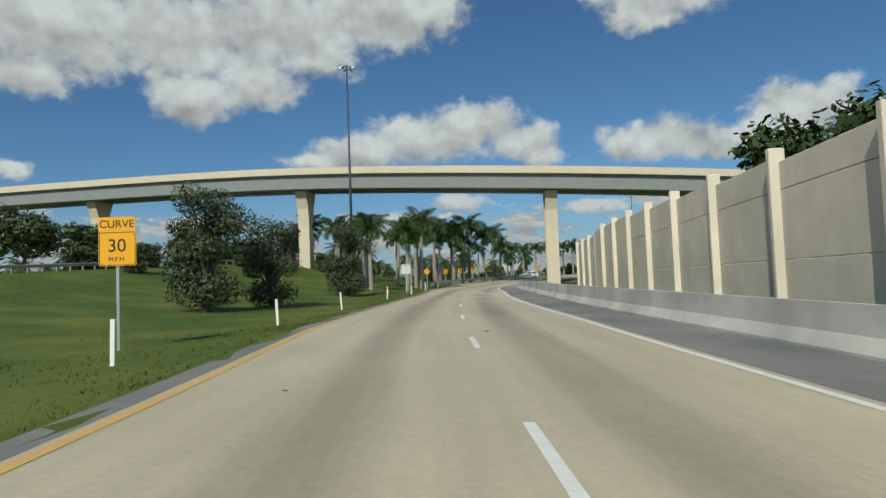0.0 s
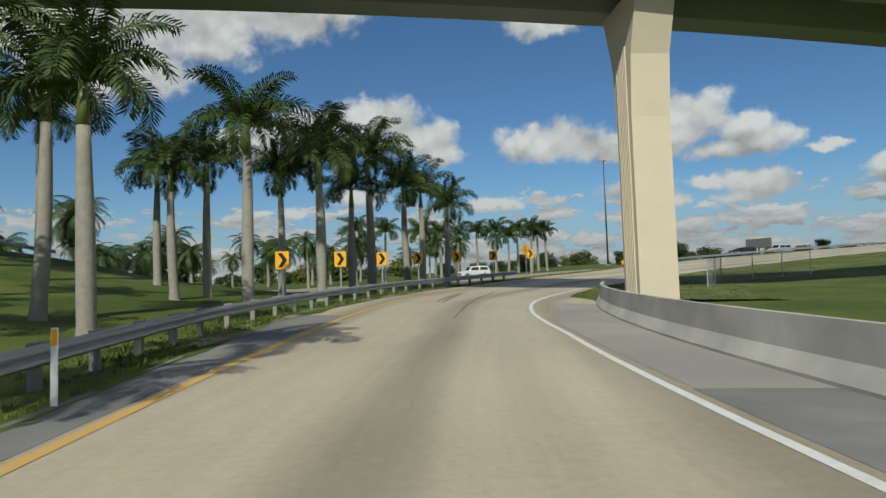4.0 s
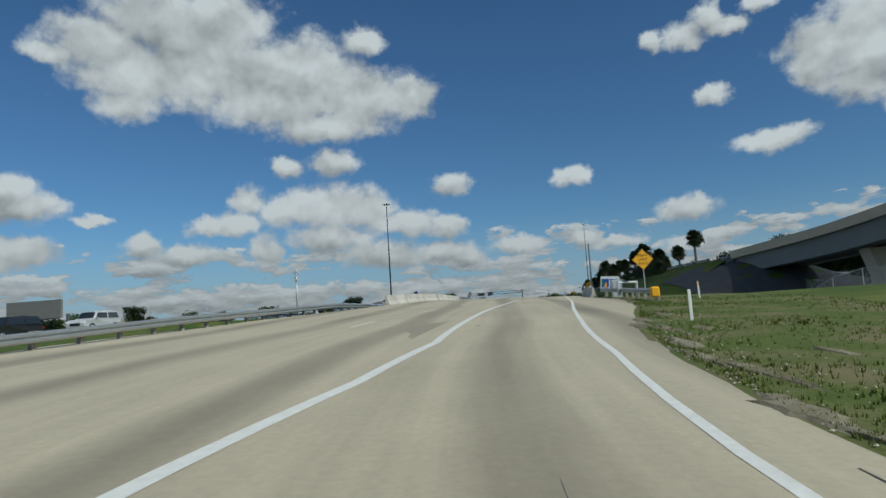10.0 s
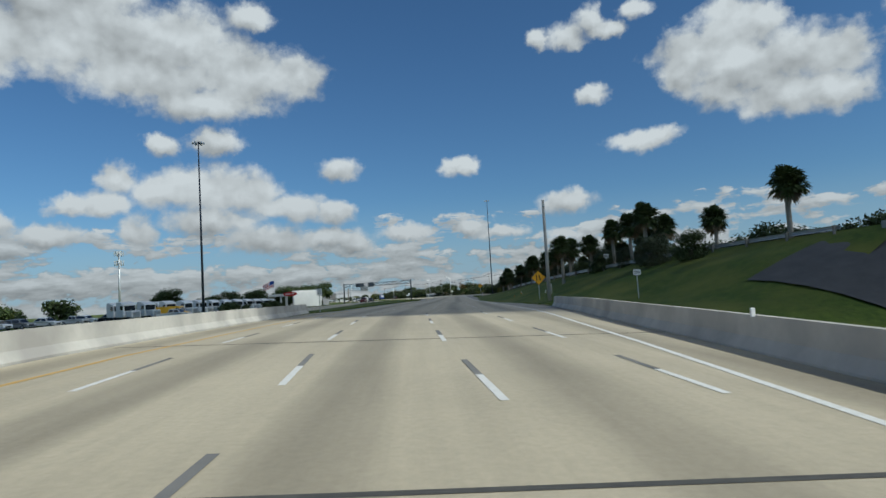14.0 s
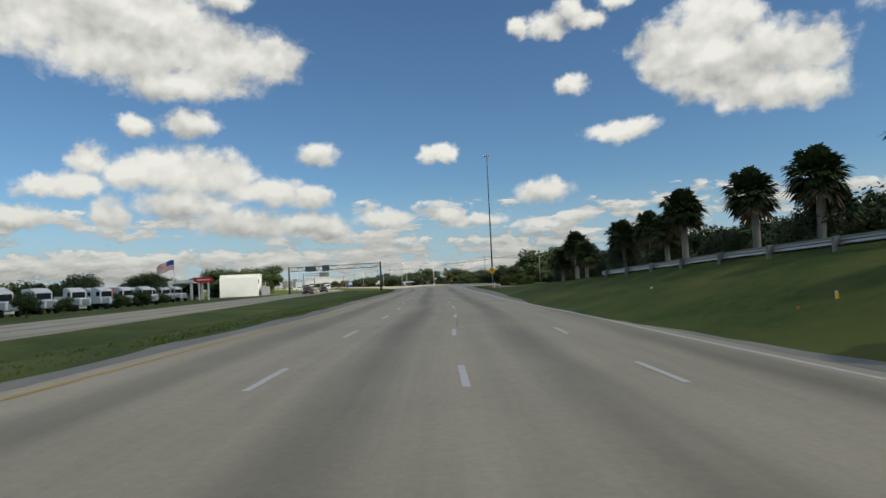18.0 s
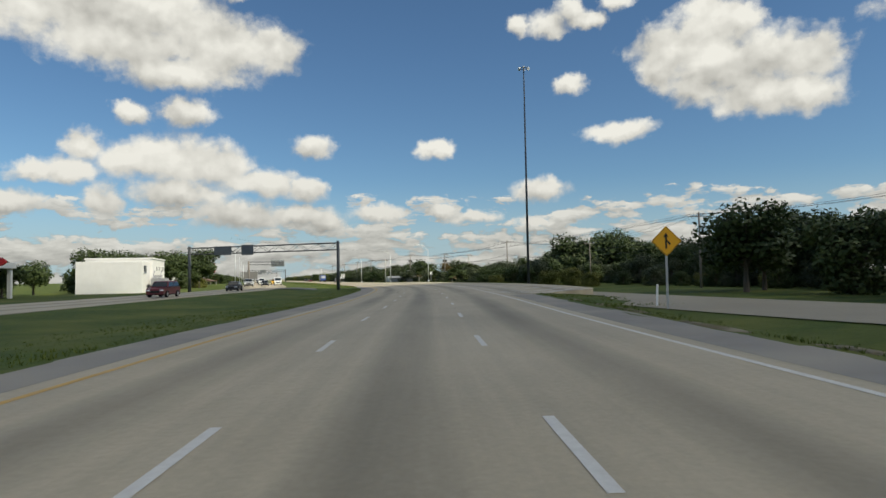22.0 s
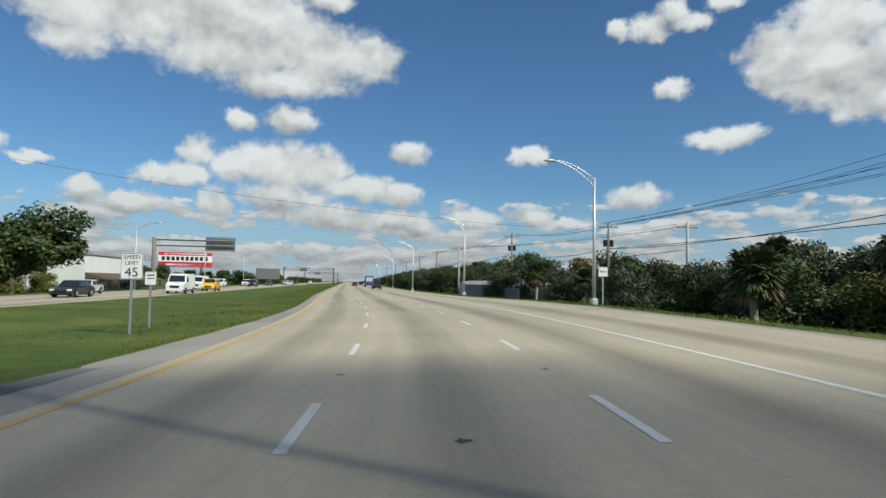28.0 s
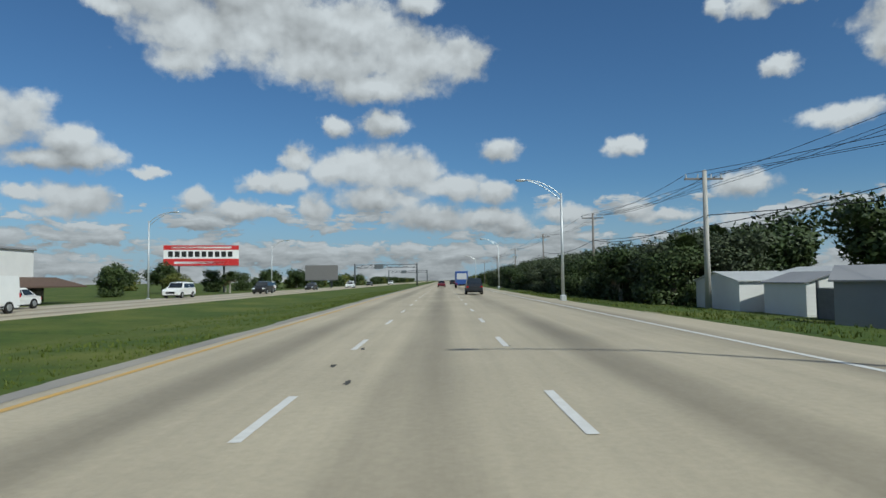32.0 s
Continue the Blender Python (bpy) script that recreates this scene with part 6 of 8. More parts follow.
def sabal(seed, h):
    rnd = random.Random(seed)
    t = thing("sabal_palm", "cabbage palm with a shaggy trunk and round crown of fan leaves", "palm tree", "cabbage palms")
    part("trunk", trunk_mesh(h, 0.22, 0.2, 1.05, 9, 7), M_BARK, t, smooth=True)
    bm, dead = bmesh.new(), bmesh.new()
    for k in range(84):
        az = k * 2.3999 + rnd.uniform(-0.2, 0.2)
        u = k / 84
        el = math.radians(85 - 140 * u + rnd.uniform(-8, 8))
        d = Vector((math.cos(az) * math.cos(el), math.sin(az) * math.cos(el), math.sin(el)))
        base = Vector((0, 0, h))
        hub = base + d * rnd.uniform(0.55, 1.25)
        target = dead if u > 0.9 else bm
        tube(target, base, hub, 0.03, 0.015, 4, False)
        side = Vector((-math.sin(az), math.cos(az), 0))
        up = d.cross(side)
        for j in range(17):
            a = math.radians(-112 + 224 * j / 16)
            w = (d * math.cos(a) + side * math.sin(a) + up * rnd.uniform(-0.25, 0.25)).normalized()
            ln = rnd.uniform(0.72, 0.9) * (0.8 + 0.25 * math.cos(a))
            tip = hub + w * ln + Vector((0, 0, -0.3 * ln))
            s2 = w.cross(up).normalized() * 0.1
            m = hub + w * ln * 0.5
            target.faces.new((target.verts.new(hub), target.verts.new(m - s2), target.verts.new(tip), target.verts.new(m + s2)))
    part("crown", bm, M_FAN, t)
    part("dead_skirt", dead, M_DEADFROND, t, "hanging dry brown leaves")
    return t


def place_sabals():
    rnd = random.Random(41)
    src = [sabal(51, 4.2), sabal(52, 5.2), sabal(53, 3.4)]
    spots = [(158, 138.3, 1.0, 1), (170, 141, 0.95, 0), (177, 144.5, 1.05, 0), (184, 145.5, 1.0, 0), (190, 148, 0.95, 2), (196, 148.5, 1.0, 0), (203, 150.5, 0.95, 2), (212, 152, 0.9, 0),
             (183, 155.5, 0.95, 1), (191, 154.5, 0.95, 0), (188, 152, 1.0, 0), (182, 149.5, 1.0, 1), (177, 148, 1.0, 1), (172, 147, 1.05, 1), (231, 166, 0.95, 0), (228.5, 165.3, 0.83, 2), (232.8, 167.2, 0.8, 2), (222.8, 162.9, 0.9, 0), (220.8, 161.2, 0.95, 0), (217.4, 160.6, 0.85, 0), (214, 160.2, 1.05, 0), (209, 157.6, 1.05, 0), (204.5, 156.2, 1.05, 0), (199, 154, 1.0, 1),
             (243, 158, 0.95, 1), (250, 160, 0.9, 0), (396, 196, 0.9, 0), (427, 214, 0.8, 0), (421, 208, 0.8, 2), (434, 214, 0.85, 0), (473, 235, 0.85, 0), (478, 233.5, 0.85, 1), (470, 238, 0.8, 2), (470, 231, 0.88, 1), (473, 229, 0.95, 0), (476, 231, 0.9, 1), (466, 233, 0.9, 0), (520, 325, 0.8, 0), (524, 330, 0.8, 2), (385, 199, 0.8, 2), (383, 194, 0.8, 0)]
    for x, y, k, i in spots:
        plant(src[i], x, y, k * (0.9 if x < 240 else 1.0), rnd)
    for o, (x, y) in zip(src, ((205, 146), (199, 144), (208, 147))):
        o.matrix_basis = pose(x, y, gz(x, y))


place_sabals()


def broadleaf(seed, h, r, leaves, size, material, label, trunk_h=0.3, low=0.12, name="tree", lobes=9):
    rnd = random.Random(seed)
    t = thing(name, label, "tree" if name == "tree" else "bush", "trees")
    bm = bmesh.new()
    th = h * trunk_h
    tube(bm, (0, 0, -0.2), (0, 0, th), 0.035 * h, 0.024 * h, 8, False)
    centres = []
    for k in range(lobes):
        a = k * 2.4 + rnd.uniform(-0.4, 0.4)
        rr = r * (0.62 if k else 0.1) * rnd.uniform(0.6, 1.1)
        z = h * rnd.uniform(low + 0.2, 0.82) if k else h * 0.72
        c = Vector((math.cos(a) * rr, math.sin(a) * rr, z))
        centres.append((c, r * rnd.uniform(0.36, 0.58)))
        mid = Vector((c.x * 0.35, c.y * 0.35, th + (c.z - th) * 0.5))
        tube(bm, (0, 0, th * 0.9), mid, 0.018 * h, 0.012 * h, 5, False)
        tube(bm, mid, c, 0.012 * h, 0.004 * h, 5, False)
    if low < 0.15:
        for k in range(4):
            a = k * 1.57 + rnd.uniform(-0.5, 0.5)
            spread = 0.5 if name == "shrub" else 0.34
            centres.append((Vector((math.cos(a) * r * spread, math.sin(a) * r * spread, h * 0.17)), r * 0.5))
    part("trunk", bm, M_TRUNK, t)
    vs, fs = [], []
    for k in range(leaves):
        c, rr = centres[rnd.randrange(len(centres))]
        d = Vector((rnd.gauss(0, 1), rnd.gauss(0, 1), rnd.gauss(0, 1))).normalized()
        p = c + Vector((d.x, d.y, d.z * 0.8)) * rr * (rnd.random() ** 0.33) * rnd.choice((1, 1, 1, 1.12))
        if p.z < 0.1:
            continue
        u = Vector((rnd.gauss(0, 1), rnd.gauss(0, 1), rnd.gauss(0, 0.6))).normalized()
        w = u.cross(d + Vector((0.01, 0.02, 0.3))).normalized()
        sz = size * rnd.uniform(0.6, 1.3)
        i = len(vs)
        vs += [tuple(p - u * sz), tuple(p + w * sz * 0.5), tuple(p + u * sz), tuple(p - w * sz * 0.5)]
        fs.append((i, i + 1, i + 2, i + 3))
    me = bpy.data.meshes.new("crown")
    me.from_pydata(vs, [], fs)
    me.materials.append(material)
    ob = new("crown", me)
    ob.parent = t
    return t


M_TRUNK = mat("tree_bark", (0.13, 0.11, 0.09), 0.95, c2=(0.08, 0.068, 0.055), scale=5, mix=1, bump=0.6, bscale=14)
GREY_BUSH = [broadleaf(61, 6.0, 2.0, 11000, 0.085, M_LEAFGREY, "loose grey-green tree, leafy to the ground", 0.12, 0.05, "tree", 11), broadleaf(62, 5.8, 1.9, 10000, 0.085, M_LEAFGREY, "airy grey-green tree on the grass slope", 0.12, 0.05, "tree", 10)]
OAK = [broadleaf(71, 9.0, 4.6, 5200, 0.3, M_LEAF, "broad dark green tree with a dense crown", 0.3, 0.2, "tree", 14), broadleaf(72, 8.0, 4.2, 4600, 0.3, M_LEAF, "wide dark green tree with a lumpy crown", 0.28, 0.2, "tree", 12), broadleaf(73, 7.0, 3.4, 4200, 0.26, M_LEAF, "dark green tree in a thick row", 0.25, 0.08, "tree", 11)]
HEDGE = [broadleaf(81, 4.2, 2.4, 8500, 0.12, M_LEAF, "thick dark green shrub in a roadside thicket", 0.15, 0.02, "shrub", 10), broadleaf(82, 3.4, 2.2, 7500, 0.11, M_LEAFYEL, "yellow-green leafy shrub beside the road", 0.15, 0.02, "shrub", 9), broadleaf(83, 4.8, 2.6, 8500, 0.12, M_LEAFGREY, "grey-green shrub in a roadside thicket", 0.15, 0.02, "shrub", 10)]
RUST = [broadleaf(91, 6.5, 3.4, 4200, 0.24, M_LEAFRUST, "tree with rust-coloured flowering top", 0.25, 0.1, "tree", 11)]
FAR = [broadleaf(101, 8.0, 5.0, 900, 0.62, M_LEAF, "distant dark green tree on the skyline", 0.2, 0.05, "tree", 10), broadleaf(102, 6.5, 4.6, 800, 0.6, M_LEAF, "distant low green skyline tree", 0.2, 0.05, "tree", 9), broadleaf(103, 7.0, 4.2, 800, 0.55, M_LEAFYEL, "distant yellow-green tree on the skyline", 0.2, 0.05, "tree", 9)]


def far_woods(distant):
    """The tree line along the horizon, too far off to tell the trees apart."""
    shapes = []
    for t in FAR:
        me = [c for c in t.children if c.name.startswith("crown")][0].data
        shapes.append(np.array([v.co[:] for v in me.vertices]))
    vs, ms, base = [], [], 0
    for i, m in distant:
        a = np.array(m)
        vs.append(shapes[i] @ a[:3, :3].T + a[:3, 3])
        ms += [1 if i == 2 else 0] * (len(shapes[i]) // 4)
    vs = np.concatenate(vs)
    me = bpy.data.meshes.new("far_woods")
    me.from_pydata(vs.tolist(), [], np.arange(len(vs)).reshape(-1, 4).tolist())
    me.materials.append(M_LEAF)
    me.materials.append(M_LEAFYEL)
    me.polygons.foreach_set("material_index", ms)
    tagged(new("far_woods", me), "long uneven line of dark green trees on the skyline", "trees", kind="stuff")


def place_trees():
    rnd = random.Random(77)

    def put(src, x, y, k=1.0, z=None):
        return plant(src, x, y, k * rnd.uniform(0.93, 1.07), rnd, z)

    put(GREY_BUSH[0], -14.2, 37.4, 1.32)
    put(GREY_BUSH[1], -11.9, 43, 1.25)
    put(GREY_BUSH[0], -9.9, 63.5, 1.42)
    # behind the crest of the rise
    for k in range(13):
        p = at(8 + k * 8, -50 - 5 * math.sin(k * 2.3))
        put(OAK[k % 3], p.x, p.y, 0.95)
    for s, l in ((62, -34), (70, -38), (85, -35), (98, -30)):
        p = at(s, l)
        put(OAK[2], p.x, p.y, 0.5)
    distant = []

    def far(i, x, y, k):
        distant.append((i, pose(x, y, gz(x, y) - 0.1, 0, 0, rnd.uniform(0, 360)) @ Matrix.Scale(k, 4)))

    # behind the panel wall
    for x, y, k in ((25, 40, 1.3), (30, 38, 1.5), (34, 30, 1.4), (27, 12, 1.0)):
        put(OAK[0], x, y, k)
    # behind the flyover and on the far bank
    for k in range(26):
        x = 120 + k * 8 + rnd.uniform(-3, 3)
        put(OAK[k % 3], x, 84 + 0.38 * (x - 120) + rnd.uniform(-5, 5), 1.0)
    for x, y, i in ((168, 122, 0), (176, 126, 1), (184, 130, 0), (193, 132, 2), (202, 135, 1), (211, 137, 0), (220, 140, 1), (230, 142, 0), (240, 145, 2), (250, 147, 1), (258, 149, 0), (268, 150, 1), (278, 150, 2)):
        put(OAK[i], x, y, 0.85)
    # the wood past the ramp
    for s, l, i, k in ((508, 58, 0, 1.45), (516, 54, 1, 1.5), (500, 60, 1, 1.35), (492, 57, 0, 1.1), (486, 56, 1, 1.15), (480, 55, 0, 1.05), (473, 57, 1, 1.1), (466, 52, 0, 0.95), (459, 52, 1, 1.0), (452, 53, 0, 1.05), (444, 52, 1, 1.05), (436, 50, 0, 1.05), (428, 52, 1, 1.1), (420, 50, 0, 1.0), (412, 52, 1, 1.05), (404, 50, 0, 1.0), (396, 52, 1, 1.0), (388, 50, 0, 1.0), (380, 50, 1, 1.0), (372, 49, 2, 1.1), (364, 48, 0, 1.0), (356, 46, 1, 0.9), (350, 46, 0, 0.9),
                       (522, 58, 2, 1.6), (530, 54, 1, 1.15), (540, 52, 0, 0.9), (520, 46, 2, 0.85), (511, 45, 1, 0.8), (502, 48, 2, 1.0), (462, 60, 1, 1.2), (448, 60, 0, 1.2), (430, 60, 1, 1.2), (410, 60, 0, 1.2)):
        p = at(s, l)
        put(OAK[i], p.x, p.y, k)
    # roadside thicket
    for k, s in enumerate(np.arange(470, 512, 3.4)):
        p = at(s, 19.5 + 1.5 * math.sin(k * 1.9) + (3 if s < 482 else 0))
        put(HEDGE[(0, 2, 0, 1, 0)[k % 5]], p.x, p.y, 0.95)
        p = at(s + 1.5, 24.5 + 1.2 * math.sin(k))
        put(HEDGE[(2, 0)[k % 2]], p.x, p.y, 1.1)
    for k, s in enumerate((512, 516, 521, 526, 531, 536, 541, 546)):
        p = at(s, 21 + 2 * math.sin(k * 2.1))
        put(HEDGE[(1, 0, 2)[k % 3]], p.x, p.y, 0.85 + 0.1 * (k % 2))
    for s, l, k in ((470, 16.5, 0.7), (463, 24, 0.9), (466, 29, 1.0), (460, 30, 0.8)):
        p = at(s, l)
        put(HEDGE[1], p.x, p.y, k)
    for s, l, src, k in ((553, 19.5, HEDGE[2], 1.15), (556, 17.5, HEDGE[2], 0.95), (558, 23, HEDGE[0], 1.1)):
        p = at(s, l)
        put(src, p.x, p.y, k)
    for k, s in enumerate(np.arange(584, 720, 4.2)):
        p = at(s, 15.5 + 1.3 * math.sin(k * 1.7))
        put(HEDGE[(0, 2, 0)[k % 3]], p.x, p.y, 1.1 + 0.12 * math.sin(k))
        p = at(s + 2, 20.5 + 1.3 * math.sin(k * 1.3))
        put(HEDGE[(2, 0)[k % 2]], p.x, p.y, 1.35)
    for s, l, src, k in ((590, 24, OAK[2], 0.9), (598, 30, OAK[1], 1.0), (606, 27, OAK[2], 1.0), (588, 33, OAK[0], 0.95), (582, 40, RUST[0], 1.15), (574, 44, RUST[0], 1.1), (568, 40, OAK[1], 0.95), (590, 45, OAK[1], 0.8), (560, 40, OAK[2], 0.8), (550, 38, OAK[1], 0.75), (578, 47, OAK[2], 0.9)):
        p = at(s, l)
        put(src, p.x, p.y, k)
    # beyond the opposite carriageway
    for s, l, src, k in ((566, -44, OAK[0], 1.3), (556, -43, OAK[1], 1.2), (520, -62, OAK[0], 1.15), (528, -57, OAK[0], 1.1), (536, -62, OAK[1], 1.0), (545, -55, OAK[0], 1.15), (552, -50, OAK[0], 1.2), (560, -54, OAK[1], 1.1), (568, -49, OAK[0], 1.1), (548, -64, OAK[1], 1.1), (572, -60, OAK[1], 0.9), (557, -44, HEDGE[1], 1.1), (564, -43, HEDGE[1], 0.9), (543, -46, OAK[2], 0.7),
                         (596, -50, HEDGE[0], 1.0), (600, -46, HEDGE[2], 0.9), (640, -52, OAK[2], 0.8), (650, -56, OAK[1], 0.7), (660, -50, HEDGE[1], 1.2), (672, -58, OAK[1], 0.8), (684, -52, OAK[2], 0.8), (698, -50, HEDGE[0], 1.2), (715, -48, OAK[2], 0.8), (740, -46, OAK[1], 0.8)):
        p = at(s, l)
        put(src, p.x, p.y, k)
    for k in range(15):
        p = at(372 + k * 9, -66 - 6 * math.sin(k * 1.7))
        put(OAK[k % 3], p.x, p.y, 0.75)
    for x, y, k in ((66, 214, 0.5), (86, 224, 0.6), (95, 221, 0.6), (108, 228, 0.6), (122, 232, 0.55), (135, 234, 0.6), (40, 206, 0.6)):
        put(OAK[2], x, y, k)
    put(OAK[0], 83, 219, 0.55)
    # dark clipped trees along the truck yard
    for k in range(6):
        p = at(352 + k * 9.0 + 1.5 * math.sin(k * 2.7), -46 - 1.2 * math.sin(k * 1.3))
        put(OAK[1], p.x, p.y, 0.34 + 0.04 * math.sin(k * 2.1))
    # shrubs among the palms on the bank
    for k in range(18):
        u = k / 17
        put(HEDGE[(0, 2)[k % 2]], 164 + 78 * u, 144.5 + 22 * u + 1.5 * math.sin(k * 2.1), 0.62 + 0.1 * math.sin(k * 1.7))
    # undergrowth before the wood, and the tree line beyond the main road
    for k in range(34):
        p = at(352 + k * 3.6, 44 + 2.0 * math.sin(k * 1.9) - (3 if k > 26 else 0))
        put(HEDGE[(0, 2, 0, 1)[k % 4]], p.x, p.y, 0.7 + 0.12 * math.sin(k * 1.3))
    for k in range(44):
        p = at(350 + k * 3.6, 48.5 + 1.6 * math.sin(k * 2.3))
        put(HEDGE[(0, 0, 2)[k % 3]], p.x, p.y, 1.15 + 0.2 * math.sin(k * 1.1))
    for k in range(62):
        u = k / 61
        far(k % 3, -60 + 300 * u + rnd.uniform(-4, 4), 238 + 60 * u + rnd.uniform(-9, 9), 0.42 + 0.16 * rnd.random())
    # skyline
    n = 0
    for a in range(-64, 152, 2):
        d = 320 + 110 * math.sin(a * 0.7) + rnd.uniform(-40, 60)
        x, y = 150 + math.sin(math.radians(a)) * d, 120 + math.cos(math.radians(a)) * d
        s_, l_ = nearest(np.array([x]), np.array([y]))
        if abs(l_[0]) < 45:
            continue
        far(n % 3, x, y, rnd.uniform(0.8, 1.25))
        n += 1
    for k in range(60):
        s_ = 720 + k * 12
        for sd, off in ((-1, 42), (1, 22)):
            p = at(s_, sd * (off + rnd.uniform(0, 14)))
            far((k + (sd > 0)) % 3, p.x, p.y, rnd.uniform(0.6, 0.95))
    far_woods(distant)
    for i, o in enumerate(GREY_BUSH + OAK + HEDGE + RUST + FAR):
        p = at(700 + i * 9, 34)
        o.matrix_basis = pose(p.x, p.y, gz(p.x, p.y), 0, 0, i * 50)


place_trees()


# ---- vehicles ----
def paint(name, c):
    return mat("car_paint_" + name, c, 0.3, 0.0, c2=tuple(v * 0.93 for v in c), scale=1.0, spec=0.6)


PAINT = {"white": paint("white", (0.78, 0.78, 0.76)), "black": paint("black", (0.02, 0.022, 0.025)), "red": paint("dark_red", (0.12, 0.015, 0.02)), "grey": paint("grey", (0.25, 0.26, 0.27)), "yellow": paint("yellow", (0.85, 0.48, 0.02)), "blue": paint("blue", (0.03, 0.08, 0.28)), "silver": paint("silver", (0.5, 0.51, 0.52)), "bright_red": paint("red", (0.5, 0.03, 0.02))}
M_GLASSDARK = mat("tinted_glass", (0.02, 0.025, 0.03), 0.08, 0.0, spec=0.8)
M_TYRE = mat("tyre_rubber", (0.02, 0.02, 0.02), 0.9)
M_RIM = mat("wheel_rim", (0.45, 0.46, 0.47), 0.35, 0.8)
M_LAMP = mat("headlamp_glass", (0.75, 0.77, 0.78), 0.15)
M_TAIL = mat("tail_lamp", (0.35, 0.02, 0.02), 0.25)

# side outlines: lower body and glasshouse, as fractions of length and height, front to the left
SHAPES = {
    "sedan": ([(0, 0.22), (0, 0.42), (0.04, 0.52), (0.3, 0.6), (0.82, 0.63), (0.98, 0.58), (1, 0.3), (0.98, 0.2), (0.02, 0.18)], [(0.27, 0.59), (0.42, 0.97), (0.68, 1.0), (0.88, 0.62)]),
    "suv": ([(0, 0.22), (0, 0.44), (0.03, 0.54), (0.26, 0.6), (0.97, 0.62), (1, 0.5), (0.99, 0.24), (0.97, 0.18), (0.02, 0.18)], [(0.24, 0.59), (0.36, 0.96), (0.62, 1.0), (0.92, 0.97), (0.985, 0.61)]),
    "jeep": ([(0, 0.24), (0, 0.5), (0.02, 0.6), (0.28, 0.63), (0.99, 0.63), (1, 0.5), (1, 0.24), (0.97, 0.2), (0.02, 0.2)], [(0.27, 0.62), (0.34, 0.98), (0.95, 1.0), (0.99, 0.62)]),
    "pickup": ([(0, 0.25), (0, 0.5), (0.03, 0.58), (0.27, 0.62), (0.99, 0.62), (1, 0.5), (0.99, 0.26), (0.97, 0.2), (0.02, 0.2)], [(0.25, 0.61), (0.35, 0.97), (0.58, 1.0), (0.66, 0.61)]),
    "van": ([(0, 0.16), (0, 0.4), (0.04, 0.5), (0.16, 0.56), (0.26, 0.95), (0.32, 1.0), (0.99, 1.0), (1, 0.9), (1, 0.2), (0.97, 0.13), (0.02, 0.12)], None),
}


